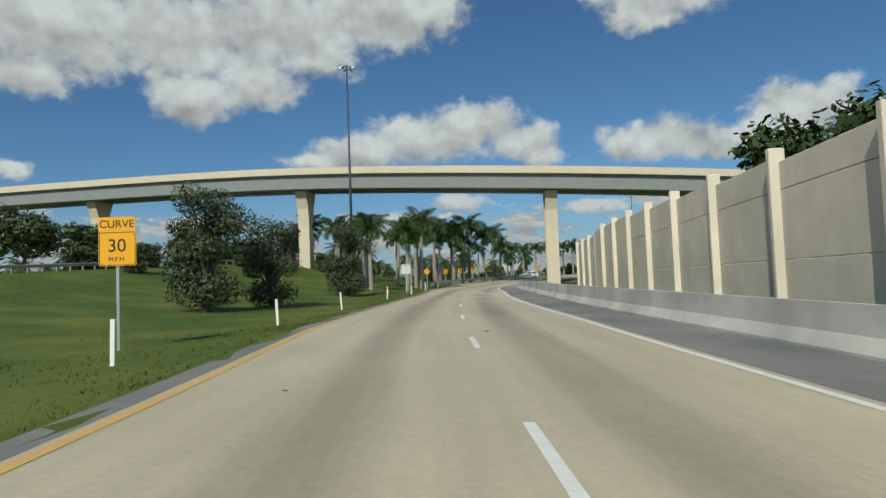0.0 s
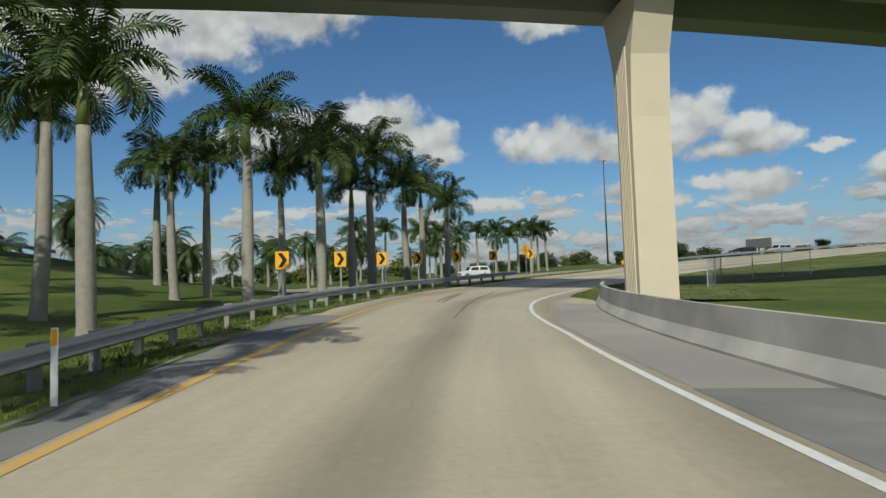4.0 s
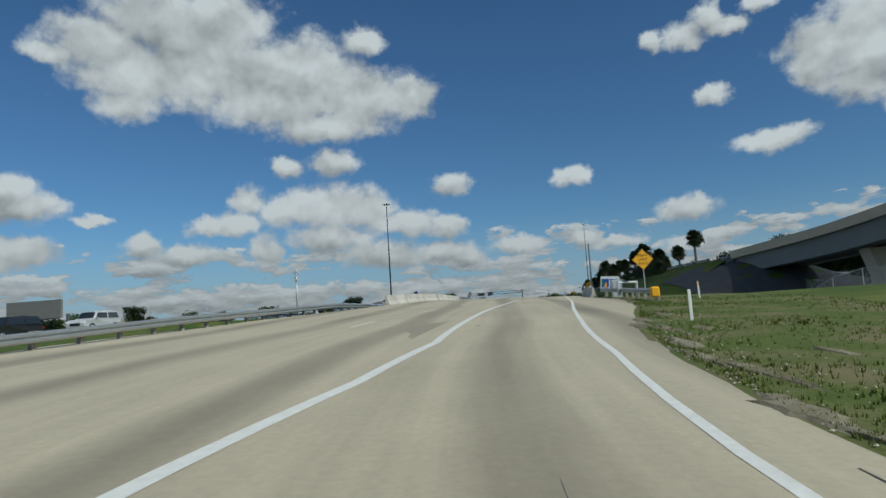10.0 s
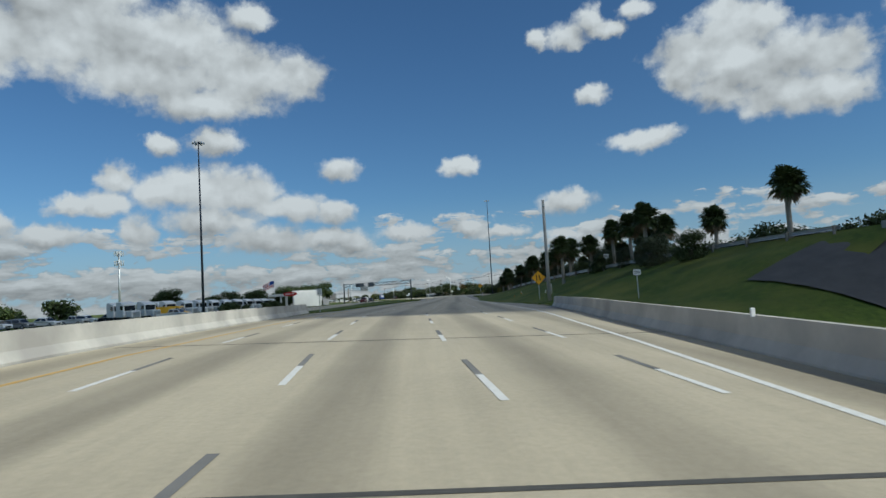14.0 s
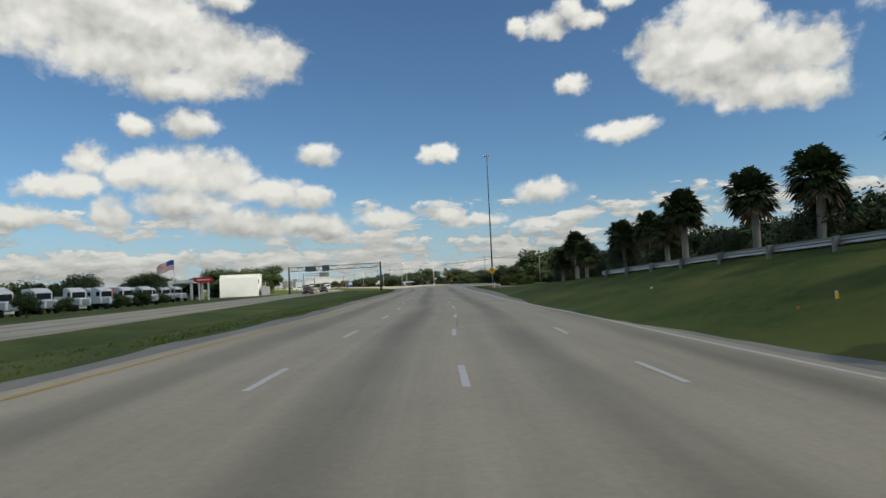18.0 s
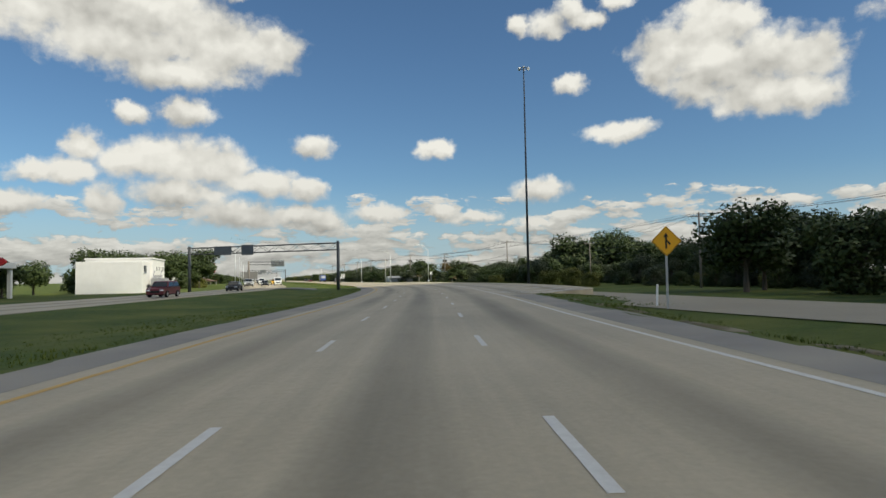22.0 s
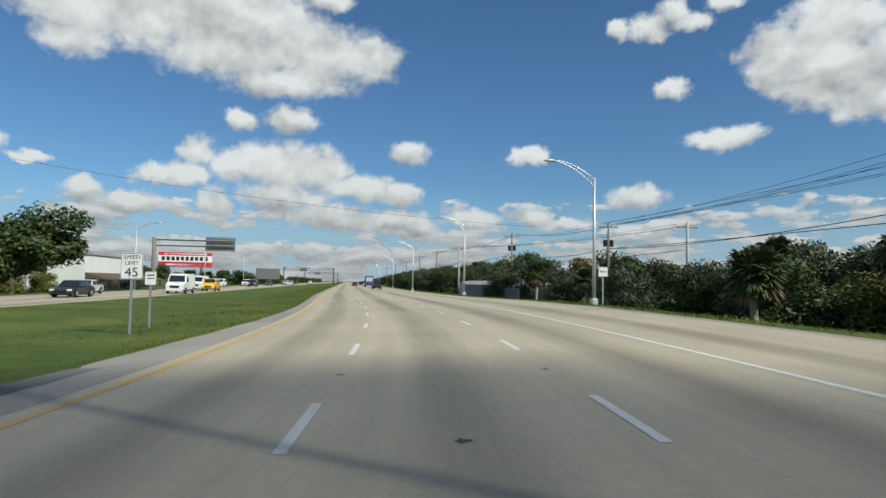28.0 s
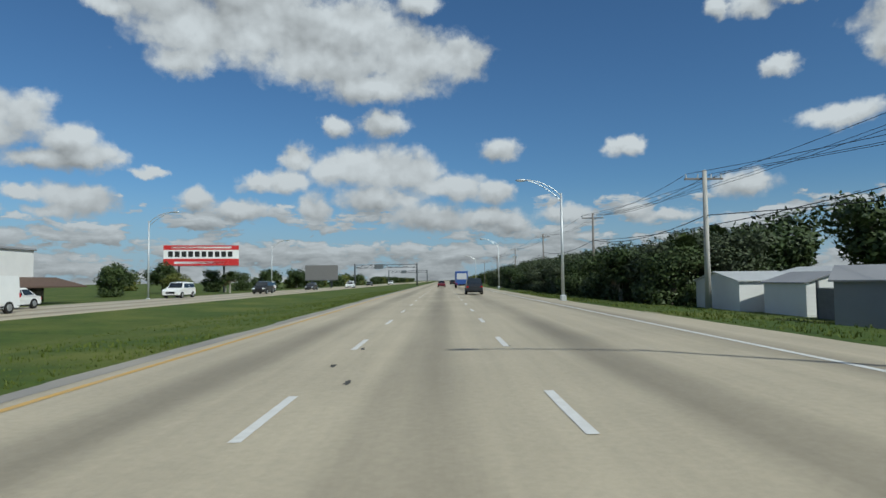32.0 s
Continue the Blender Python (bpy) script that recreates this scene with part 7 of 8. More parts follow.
def vehicle(kind, colour, length, width, height, label, place, turn, name="car"):
    t = thing(name, label, "car" if name == "car" else name, "vehicles", at=place @ pose(0, 0, 0, 0, 0, turn))
    low, top = SHAPES[kind]
    m = PAINT[colour]

    def slab(pts, w0, w1, z_split):
        bm = bmesh.new()
        L, R = [], []
        for fx, fz in pts:
            k = max(0.0, (fz - z_split) / (1 - z_split)) if fz > z_split else 0
            w = (w0 + (w1 - w0) * k) / 2
            end = 1 - 0.10 * (abs(fx - 0.5) * 2) ** 6
            L.append(bm.verts.new((-w * end, length * (fx - 0.5), height * fz)))
            R.append(bm.verts.new((w * end, length * (fx - 0.5), height * fz)))
        bm.faces.new(L)
        bm.faces.new(R[::-1])
        n = len(pts)
        for i in range(n):
            j = (i + 1) % n
            bm.faces.new((L[j], L[i], R[i], R[j]))
        bmesh.ops.recalc_face_normals(bm, faces=bm.faces)
        es = [e for e in bm.edges if abs(e.verts[0].co.x - e.verts[1].co.x) < 0.6]
        bmesh.ops.bevel(bm, geom=es, offset=0.035, segments=2, affect="EDGES")
        return bm

    part("body", slab(low, width, width if kind != "van" else width * 0.9, 0.5), m, t, smooth=False)
    if top:
        part("cabin", slab(top, width * 0.94, width * 0.74, 0.6), m, t)
        (x0, z0), (x1, z1), (x2, z2), (x3, z3) = top[0], top[1], top[-2], top[-1]
        for sg in (-1, 1):
            for a, b in ((0.06, 0.47), (0.52, 0.93)):
                bm = bmesh.new()
                pts = []
                for u, v in ((a, 0.12), (b, 0.12), (b, 0.82), (a, 0.82)):
                    fx = (x0 + (x1 - x0) * v) * (1 - u) + (x3 + (x2 - x3) * v) * u
                    fz = (z0 + (z1 - z0) * v) * (1 - u) + (z3 + (z2 - z3) * v) * u
                    k = max(0, (fz - 0.6) / 0.4)
                    w = (width * 0.94 + (width * 0.74 - width * 0.94) * k) / 2 + 0.012
                    pts.append(bm.verts.new((sg * w, length * (fx - 0.5), height * fz)))
                bm.faces.new(pts if sg > 0 else pts[::-1])
                part("side_window", bm, M_GLASSDARK, t)
        for (ax, az), (bx, bz), nm, sg in (((x0, z0), (x1, z1), "windscreen", -1), ((x3, z3), (x2, z2), "rear_window", 1)):
            bm = bmesh.new()
            v = []
            for f, wk in ((0.1, 0.82), (0.9, 0.68)):
                fx, fz = ax + (bx - ax) * f, az + (bz - az) * f
                for s2 in (-1, 1):
                    v.append(bm.verts.new((s2 * width * wk / 2, length * (fx - 0.5) + sg * 0.02, height * fz + 0.018)))
            bm.faces.new((v[0], v[1], v[3], v[2]) if sg < 0 else (v[1], v[0], v[2], v[3]))
            part(nm, bm, M_GLASSDARK, t)
    else:
        bm = bmesh.new()
        v = [bm.verts.new((x * width / 2, length * (fx - 0.5) - 0.02, height * fz + 0.01)) for x, fx, fz in ((-0.84, 0.165, 0.585), (0.84, 0.165, 0.585), (0.78, 0.245, 0.9), (-0.78, 0.245, 0.9))]
        bm.faces.new(v)
        part("windscreen", bm, M_GLASSDARK, t)
        for sg in (-1, 1):
            bm = bmesh.new()
            v = [bm.verts.new((sg * (width / 2 * 0.985 - 0.1 * max(0, fz - 0.6)), length * (fx - 0.5), height * fz)) for fx, fz in ((0.21, 0.58), (0.36, 0.58), (0.36, 0.86), (0.27, 0.86))]
            bm.faces.new(v if sg > 0 else v[::-1])
            part("side_window", bm, M_GLASSDARK, t)
    for sx in (-1, 1):
        for fy in (0.19, 0.8):
            c = Vector((sx * (width / 2 - 0.1), length * (fy - 0.5), 0.34))
            bm = bmesh.new()
            tube(bm, c - Vector((0.11, 0, 0)), c + Vector((0.11, 0, 0)), 0.34, 0.34, 18)
            w = part("wheel", bm, M_TYRE, t, "black tyre and grey rim")
            bm = bmesh.new()
            tube(bm, c + Vector((sx * 0.1, 0, 0)), c + Vector((sx * 0.122, 0, 0)), 0.22, 0.2, 14)
            part("rim", bm, M_RIM, w)
        bm = bmesh.new()
        box(bm, (sx * width * 0.36, -length / 2 + 0.03, height * 0.43), (width * 0.2, 0.1, height * 0.09), None, 0.02)
        part("headlight", bm, M_LAMP, t, "clear headlight")
        bm = bmesh.new()
        box(bm, (sx * width * 0.4, length / 2 - 0.04, height * 0.47), (width * 0.13, 0.1, height * 0.11), None, 0.02)
        part("tail_light", bm, M_TAIL, t, "red tail light")
        if kind != "van":
            bm = bmesh.new()
            box(bm, (sx * (width / 2 + 0.06), length * -0.2, height * 0.62), (0.16, 0.1, 0.12), None, 0.03)
            part("mirror", bm, m, t)
    bm = bmesh.new()
    box(bm, (0, -length / 2 + 0.01, height * 0.34), (width * 0.5, 0.08, height * 0.13), None, 0.02)
    part("grille", bm, M_TYRE, t, "dark grille")
    bm = bmesh.new()
    box(bm, (0, 0, height * 0.17), (width * 0.92, length * 0.96, height * 0.06))
    part("underbody", bm, M_TYRE, t)
    return t


def on_road(s, l):
    p = at(s, l, 0.012)
    return pose(p.x, p.y, p.z, 0, 0, heading(s))


# the opposite carriageway comes towards the camera: front to -y of its heading
for kind, col, dims, lab, s, l in (
    ("suv", "red", (4.7, 1.9, 1.7), "dark red SUV driving on the opposite carriageway", 427, -23.2), ("sedan", "black", (4.6, 1.8, 1.45), "black car on the opposite carriageway", 459, -23.4),
    ("sedan", "black", (4.7, 1.8, 1.4), "black sedan on the opposite carriageway", 529, -23.0), ("pickup", "grey", (5.6, 2.0, 1.9), "grey pickup truck on the opposite carriageway", 520, -26.8), ("van", "white", (5.6, 2.0, 2.2), "white cargo van on the opposite carriageway", 548, -19.2), ("sedan", "silver", (4.5, 1.8, 1.42), "silver sedan behind a white van", 541, -26.5),
    ("sedan", "white", (4.6, 1.8, 1.42), "white sedan on the opposite carriageway", 583, -26.6), ("jeep", "yellow", (4.2, 1.85, 1.75), "bright yellow boxy SUV on the opposite carriageway", 566, -19.6), ("van", "white", (5.4, 2.0, 2.15), "white passenger van on the opposite carriageway", 575, -23.2), ("suv", "white", (4.8, 1.9, 1.75), "white SUV on the opposite carriageway", 611, -26.8),
    ("suv", "white", (4.8, 1.9, 1.75), "white SUV farther down the opposite carriageway", 646, -26.8), ("suv", "black", (4.8, 1.9, 1.75), "black SUV on the opposite carriageway", 630, -22.9), ("sedan", "black", (4.6, 1.8, 1.45), "distant black car on the opposite carriageway", 664, -23.2), ("sedan", "white", (4.6, 1.8, 1.45), "distant white car on the opposite carriageway", 690, -19.4), ("suv", "silver", (4.7, 1.9, 1.7), "distant silver SUV on the opposite carriageway", 716, -23.2), ("sedan", "black", (4.6, 1.8, 1.45), "small dark car far down the road", 760, -23), ("suv", "white", (4.7, 1.9, 1.7), "small white SUV far down the road", 800, -19)):
    vehicle(kind, col, *dims, lab, on_road(s, l - (3.0 if s < 500 else 2.4)), 0)
for kind, col, dims, lab, s, l in (("jeep", "black", (4.4, 1.9, 1.8), "black boxy SUV driving ahead, seen from behind", 612, 3.4), ("sedan", "red", (4.6, 1.8, 1.45), "dark car far ahead in the same lane", 690, -0.4), ("suv", "black", (4.7, 1.9, 1.7), "dark SUV far ahead", 760, 3.2)):
    vehicle(kind, col, *dims, lab, on_road(s, l), 180)


def flatbed_truck():
    p = on_road(668, 3.6)
    t = thing("truck", "blue box truck driving far ahead, seen from behind", "truck", "vehicles", at=p)
    bm = bmesh.new()
    box(bm, (0, 0, 2.0), (2.45, 6.2, 2.6), None, 0.05)
    part("box_body", bm, PAINT["blue"], t)
    bm = bmesh.new()
    box(bm, (0, 4.3, 1.5), (2.2, 2.0, 2.1), None, 0.15)
    part("cab", bm, PAINT["blue"], t)
    bm = bmesh.new()
    box(bm, (0, -3.12, 2.3), (1.9, 0.03, 1.2))
    part("rear_panel", bm, PAINT["silver"], t)
    for sx in (-1, 1):
        for y in (-2.0, 4.2):
            bm = bmesh.new()
            tube(bm, (sx * 1.1 - 0.14, y, 0.48), (sx * 1.1 + 0.14, y, 0.48), 0.48, n=16)
            part("wheel", bm, M_TYRE, t)
        bm = bmesh.new()
        box(bm, (sx * 1.0, -3.13, 0.85), (0.25, 0.06, 0.18))
        part("tail_light", bm, M_TAIL, t)
    bm = bmesh.new()
    box(bm, (0, 0.6, 0.62), (0.9, 8.0, 0.25))
    part("chassis", bm, M_TYRE, t)


flatbed_truck()
# the other road west of the ramp
for x, y, turn, kind, col, lab in ((22, 170, -78, "suv", "white", "white SUV on the road beyond the palms"), (-20, 162, -78, "sedan", "silver", "pale sedan on the road beyond the palms"), (52, 176, -78, "sedan", "white", "white car on the far road"), (88, 189, -78, "suv", "silver", "silver SUV on the far road"), (79, 187, -78, "suv", "black", "black SUV on the far road"), (-62, 152, -78, "pickup", "white", "white pickup on the road beyond the palms")):
    vehicle(kind, col, 4.8, 1.9, 1.75 if kind != "sedan" else 1.45, lab, pose(x, y, gz(x, y) + 0.24), turn + 0)


def lorry(place, turn, colour="white"):
    t = thing("lorry", "white semi truck parked in a row at a dealer yard" if colour == "white" else "red semi truck parked in the yard", "truck", "parked trucks", at=place @ pose(0, 0, 0, 0, 0, turn))
    m = PAINT[colour]
    bm = bmesh.new()
    prof = [(-1.15, 0.9), (-1.15, 3.1), (0.2, 3.6), (1.15, 3.5), (1.15, 0.9)]
    for pts in (prof,):
        L = [bm.verts.new((-1.15, y + 1.1, z)) for y, z in pts]
        R = [bm.verts.new((1.15, y + 1.1, z)) for y, z in pts]
        bm.faces.new(L)
        bm.faces.new(R[::-1])
        for i in range(5):
            bm.faces.new((L[(i + 1) % 5], L[i], R[i], R[(i + 1) % 5]))
    bmesh.ops.recalc_face_normals(bm, faces=bm.faces)
    bmesh.ops.bevel(bm, geom=list(bm.edges), offset=0.08, segments=1, affect="EDGES")
    part("cab", bm, m, t)
    bm = bmesh.new()
    box(bm, (0, -1.0, 1.35), (1.7, 1.9, 1.2), None, 0.15)
    part("bonnet", bm, m, t)
    bm = bmesh.new()
    box(bm, (0, -0.06, 2.45), (1.9, 0.04, 0.85))
    part("windscreen", bm, M_GLASSDARK, t)
    bm = bmesh.new()
    box(bm, (0, -1.97, 1.35), (1.1, 0.04, 0.9))
    part("grille", bm, M_RIM, t, "chrome grille")
    bm = bmesh.new()
    box(bm, (0, 3.6, 0.85), (0.9, 4.4, 0.3))
    part("chassis", bm, M_TYRE, t)
    for sx in (-1, 1):
        bm = bmesh.new()
        box(bm, (sx * 1.17, 0.5, 2.5), (0.03, 0.8, 0.7))
        part("side_window", bm, M_GLASSDARK, t)
        for y in (-1.2, 3.6, 4.8):
            bm = bmesh.new()
            tube(bm, (sx * 1.0 - 0.15, y, 0.5), (sx * 1.0 + 0.15, y, 0.5), 0.5, n=14)
            part("wheel", bm, M_TYRE, t)
    return t


def yard():
    first, red = None, None
    rnd = random.Random(4)
    for k in range(30):
        s, l = 326 + k * 4.1, -53 - 3.5 * (k % 2) - (6 if k > 20 else 0)
        p = at(s, l)
        z = gz(p.x, p.y)
        m = pose(p.x, p.y, z, 0, 0, heading(s) + 60 + rnd.uniform(-6, 6))
        if k == 0:
            first = lorry(m, 0)
        elif k == 19:
            lorry(m, 0, "bright_red")
        elif k % 4 == 3:
            vehicle("van", "white", 5.6, 2.0, 2.3, "white van parked in the dealer yard", m, 0)
        else:
            copy_thing(first, m)
    for k in range(16):
        s = 300 + k * 7
        p = at(s, -66 - rnd.uniform(0, 4))
        vehicle(("suv", "sedan", "pickup")[k % 3], ("white", "silver", "white", "grey")[k % 4], 4.8, 1.9, 1.7, "parked car in the yard behind the trucks", pose(p.x, p.y, gz(p.x, p.y), 0, 0, heading(s) + 80), 0)
    p = at(330, -47)
    vehicle("pickup", "white", 5.8, 2.0, 1.9, "white pickup parked at the edge of the yard", pose(p.x, p.y, gz(p.x, p.y), 0, 0, heading(322) + 90), 0)
    p = at(337, -50)
    vehicle("van", "yellow", 6.0, 2.2, 2.4, "yellow delivery van parked in the yard", pose(p.x, p.y, gz(p.x, p.y), 0, 0, heading(322) + 90), 0)


yard()

# ---- buildings ----
M_STUCCO = mat("white_stucco", (0.74, 0.73, 0.70), 0.9, c2=(0.64, 0.63, 0.60), scale=0.5, mix=1, bump=0.15)
M_GREYWALL = mat("grey_wall", (0.30, 0.30, 0.31), 0.9, c2=(0.24, 0.24, 0.25), scale=0.6, mix=1)
M_ROOFBROWN = mat("brown_roof_tiles", (0.14, 0.09, 0.065), 0.9, c2=(0.09, 0.06, 0.045), scale=3, mix=1, bump=0.4)
M_ROOFMETAL = mat("pale_metal_roof", (0.62, 0.62, 0.60), 0.5, 0.3, c2=(0.52, 0.52, 0.5), scale=2, mix=1)
M_RED = mat("red_paint", (0.55, 0.03, 0.03), 0.5, c2=(0.45, 0.03, 0.03), scale=2)
M_BLUE = mat("sign_blue", (0.03, 0.09, 0.35), 0.5, c2=(0.03, 0.07, 0.28), scale=2)
M_GREEN = mat("sign_green", (0.03, 0.18, 0.12), 0.5)
M_WOODGREY = mat("grey_fence_wood", (0.20, 0.195, 0.185), 0.9, c2=(0.14, 0.135, 0.13), scale=3, mix=1, bump=0.4)


def office():
    """White two-storey building of the truck dealer, right front corner at (373.5, 260.8)."""
    h0 = heading(470)
    t = thing("office_building", "white two-storey flat-roofed building with small windows", "building", at=pose(373.5, 260.8, gz(373, 261), 0, 0, h0 + 96))
    H = 6.5
    bm = bmesh.new()
    box(bm, (-7, 6, H / 2), (14, 12, H), None, 0.03)
    part("wall", bm, M_STUCCO, t)
    bm = bmesh.new()
    box(bm, (-7, 6, H + 0.12), (14.3, 12.3, 0.3), None, 0.03)
    part("parapet", bm, M_STUCCO, t)
    for k in range(6):
        x = -1.4 - 1.75 * k
        bm = bmesh.new()
        box(bm, (x, -0.02, 4.7), (0.62, 0.1, 0.95))
        w = part("window", bm, M_SIGNW, t)
        bm = bmesh.new()
        box(bm, (x, -0.06, 4.7), (0.5, 0.06, 0.82))
        part("pane", bm, M_GLASSDARK, w)
    for k in range(5):
        bm = bmesh.new()
        box(bm, (-1.4 - 2.2 * k, -0.03, 2.0), (0.8, 0.08, 0.5))
        part("window", bm, M_GLASSDARK, t)
    bm = bmesh.new()
    box(bm, (-18, 6, 2.9), (8.2, 11, 5.9), None, 0.03)
    part("annex", bm, M_STUCCO, t)
    bm = bmesh.new()
    box(bm, (-19.5, 0.4, 4.4), (1.6, 0.2, 1.4))
    part("window", bm, M_GLASSDARK, t)
    # outside stair
    bm = bmesh.new()
    for k in range(16):
        box(bm, (-17.2 + 0.28 * k, -0.8, 0.25 + 0.19 * k), (0.32, 1.2, 0.12))
    for y in (-0.15, -1.45):
        a, b = Vector((-17.3, y, 0.15)), Vector((-12.7, y, 3.25))
        for dz in (0, 1.0):
            tube(bm, a + Vector((0, 0, dz)), b + Vector((0, 0, dz)), 0.06, n=6)
    box(bm, (-12.0, -0.8, 3.2), (1.8, 1.3, 0.15))
    part("outside_stair", bm, M_GREYWALL, t, "grey outside stair")
    bm = bmesh.new()
    box(bm, (-16.0, -1.6, 1.4), (5.0, 2.4, 2.6), None, 0.02)
    part("porch", bm, M_GREYWALL, t, "dark grey porch block")
    bm = bmesh.new()
    box(bm, (6, 3, 0.9), (24, 0.2, 1.9), None, 0.02)
    part("yard_wall", bm, M_STUCCO, t, "low white yard wall")


office()


def canopy_house():
    p = at(452, -58)
    t = thing("showroom", "white dealer showroom with a canopy on columns", "building", at=pose(p.x, p.y, gz(p.x, p.y), 0, 0, heading(450) + 90))
    bm = bmesh.new()
    box(bm, (0, 8, 2.5), (16, 8, 5), None, 0.03)
    part("wall", bm, M_STUCCO, t)
    bm = bmesh.new()
    box(bm, (0, 2, 4.7), (10, 6, 0.8), None, 0.03)
    part("canopy", bm, M_STUCCO, t)
    for x in (-4.4, 4.4):
        bm = bmesh.new()
        box(bm, (x, -0.4, 2.2), (0.5, 0.5, 4.4))
        part("column", bm, M_STUCCO, t)
    bm = bmesh.new()
    box(bm, (0, 3.95, 1.8), (11, 0.1, 2.8))
    part("window", bm, M_GLASSDARK, t)


canopy_house()


def pylon():
    p = Vector((315.8, 249.5, gz(315.8, 249.5)))
    t = thing("pylon_sign", "red oval sign on two white posts", "sign", at=pose(p.x, p.y, p.z, 0, 0, heading(440)))
    bm = bmesh.new()
    for x in (-1.1, 1.1):
        box(bm, (x, 0, 2.2), (0.35, 0.35, 4.4))
    part("posts", bm, M_STUCCO, t)
    bm = bmesh.new()
    bmesh.ops.create_cone(bm, cap_ends=True, segments=28, radius1=1, radius2=1, depth=0.4, matrix=Matrix.Translation((0, 0, 4.9)) @ Matrix.Rotation(math.pi / 2, 4, "X") @ Matrix.Diagonal((2.4, 0.75, 1, 1)))
    part("panel", bm, M_RED, t, "red oval panel")
    marks(t, [[(-1.5, 4.8), (1.5, 4.8), (1.5, 5.05), (-1.5, 5.05)]], M_SIGNW, "bar", -0.21)


pylon()


def flag():
    t = thing("flagpole", "white flagpole with a striped flag blowing out", "flag", at=pose(302.6, 249.1, gz(302.6, 249.1), 0, 0, heading(428) + 15))
    bm = bmesh.new()
    tube(bm, (0, 0, 0), (0, 0, 9.6), 0.09, 0.05, 10)
    part("pole", bm, M_GALV, t, smooth=True)

    def cloth(u, v):
        x = -u * 3.6
        return Vector((x, 0.22 * math.sin(u * 7 + v) * u, 9.3 - 2.1 * (1 - v) - 1.5 * u * u + 0.12 * math.sin(u * 9)))

    for k in range(13):
        bm = bmesh.new()
        v0, v1 = 1 - k / 13, 1 - (k + 1) / 13
        u0 = 0.42 if k < 7 else 0.0
        for j in range(10):
            a, b = u0 + (1 - u0) * j / 10, u0 + (1 - u0) * (j + 1) / 10
            bm.faces.new([bm.verts.new(cloth(u, v)) for u, v in ((a, v0), (b, v0), (b, v1), (a, v1))])
        part("stripe", bm, M_RED if k % 2 == 0 else M_SIGNW, t)
    bm = bmesh.new()
    for j in range(5):
        a, b = 0.42 * j / 5, 0.42 * (j + 1) / 5
        bm.faces.new([bm.verts.new(cloth(u, v)) for u, v in ((a, 1), (b, 1), (b, 6 / 13), (a, 6 / 13))])
    part("canton", bm, M_BLUE, t, "dark blue corner of the flag")


flag()


def plaza():
    """White building with a brown tiled eave beyond the opposite carriageway."""
    t = thing("shop_building", "white building with a brown tiled canopy roof", "building", at=pose(462.8, 299.2, gz(462, 299), 0, 0, heading(600) + 90))
    bm = bmesh.new()
    box(bm, (-14, 8, 2.9), (28, 16, 5.8), None, 0.04)
    part("wall", bm, M_STUCCO, t)
    bm = bmesh.new()
    box(bm, (-14, 8, 5.9), (28.4, 16.4, 0.25), None, 0.03)
    part("parapet", bm, M_GREYWALL, t)
    bm = bmesh.new()
    a = [bm.verts.new((x, y, z)) for x in (-28, 4) for y, z in ((0, 2.9), (-3.6, 1.9), (-3.6, 1.75), (0, 2.0))]
    bm.faces.new(a[:4])
    bm.faces.new(a[4:][::-1])
    for i in range(4):
        j = (i + 1) % 4
        bm.faces.new((a[j], a[i], a[4 + i], a[4 + j]))
    bmesh.ops.recalc_face_normals(bm, faces=bm.faces)
    part("canopy_roof", bm, M_ROOFBROWN, t, "brown tiled canopy roof")
    for k in range(6):
        bm = bmesh.new()
        box(bm, (-25 + k * 5, -0.05, 1.0), (3.4, 0.1, 1.7))
        part("shop_window", bm, M_GLASSDARK, t, "dark shop window")


plaza()


def billboard(x, y, z0, z1, w, turn, label, lines, legs=2, ground=None):
    g = gz(x, y)
    t = thing("billboard", label, "billboard", "billboards", at=pose(x, y, g, 0, 0, turn))
    z0, z1 = z0 - g, z1 - g
    bm = bmesh.new()
    for k in range(legs):
        xx = (k - (legs - 1) / 2) * w * 0.6
        tube(bm, (xx, 0.3, -0.2), (xx, 0.3, z0 + 0.4), 0.22, n=8)
    part("legs", bm, M_DARKSTEEL, t)
    bm = bmesh.new()
    box(bm, (0, 0.2, (z0 + z1) / 2), (w, 0.35, z1 - z0), None, 0.02)
    part("panel", bm, M_SIGNW if lines else M_WOODGREY, t)
    bm = bmesh.new()
    box(bm, (0, -0.5, z0 - 0.1), (w, 0.9, 0.12))
    part("catwalk", bm, M_DARKSTEEL, t)
    for m, a, b, c, d in lines:
        bm = bmesh.new()
        box(bm, ((a + b) / 2 * w, 0.01, z0 + (c + d) / 2 * (z1 - z0)), ((b - a) * w, 0.04, (d - c) * (z1 - z0)))
        part("bar", bm, m, t)
    return t


p = Vector((522.5, 335.4, 0))
bars = [(M_RED, -0.5, 0.5, 0.0, 0.34), (M_RED, -0.5, 0.5, 0.78, 1.0), (M_SIGNW, -0.36, 0.36, 0.08, 0.2), (M_SIGNW, -0.4, 0.4, 0.85, 0.94)]
for k in range(10):
    bars.append((M_BLACK, -0.44 + k * 0.088, -0.44 + k * 0.088 + 0.062, 0.43, 0.7))
billboard(522.5, 335.4, 5.4, 9.8, 15.5, heading(640) + 14, "large red and white roadside billboard with a row of bold figures", bars)
billboard(101, 214.1, 0.9, 3.1, 7.5, heading(200), "weathered grey billboard on the far grass", [], 3)
billboard(548, 322, 2.0, 5.6, 8, heading(640), "grey ribbed back of a roadside billboard", [], 2)


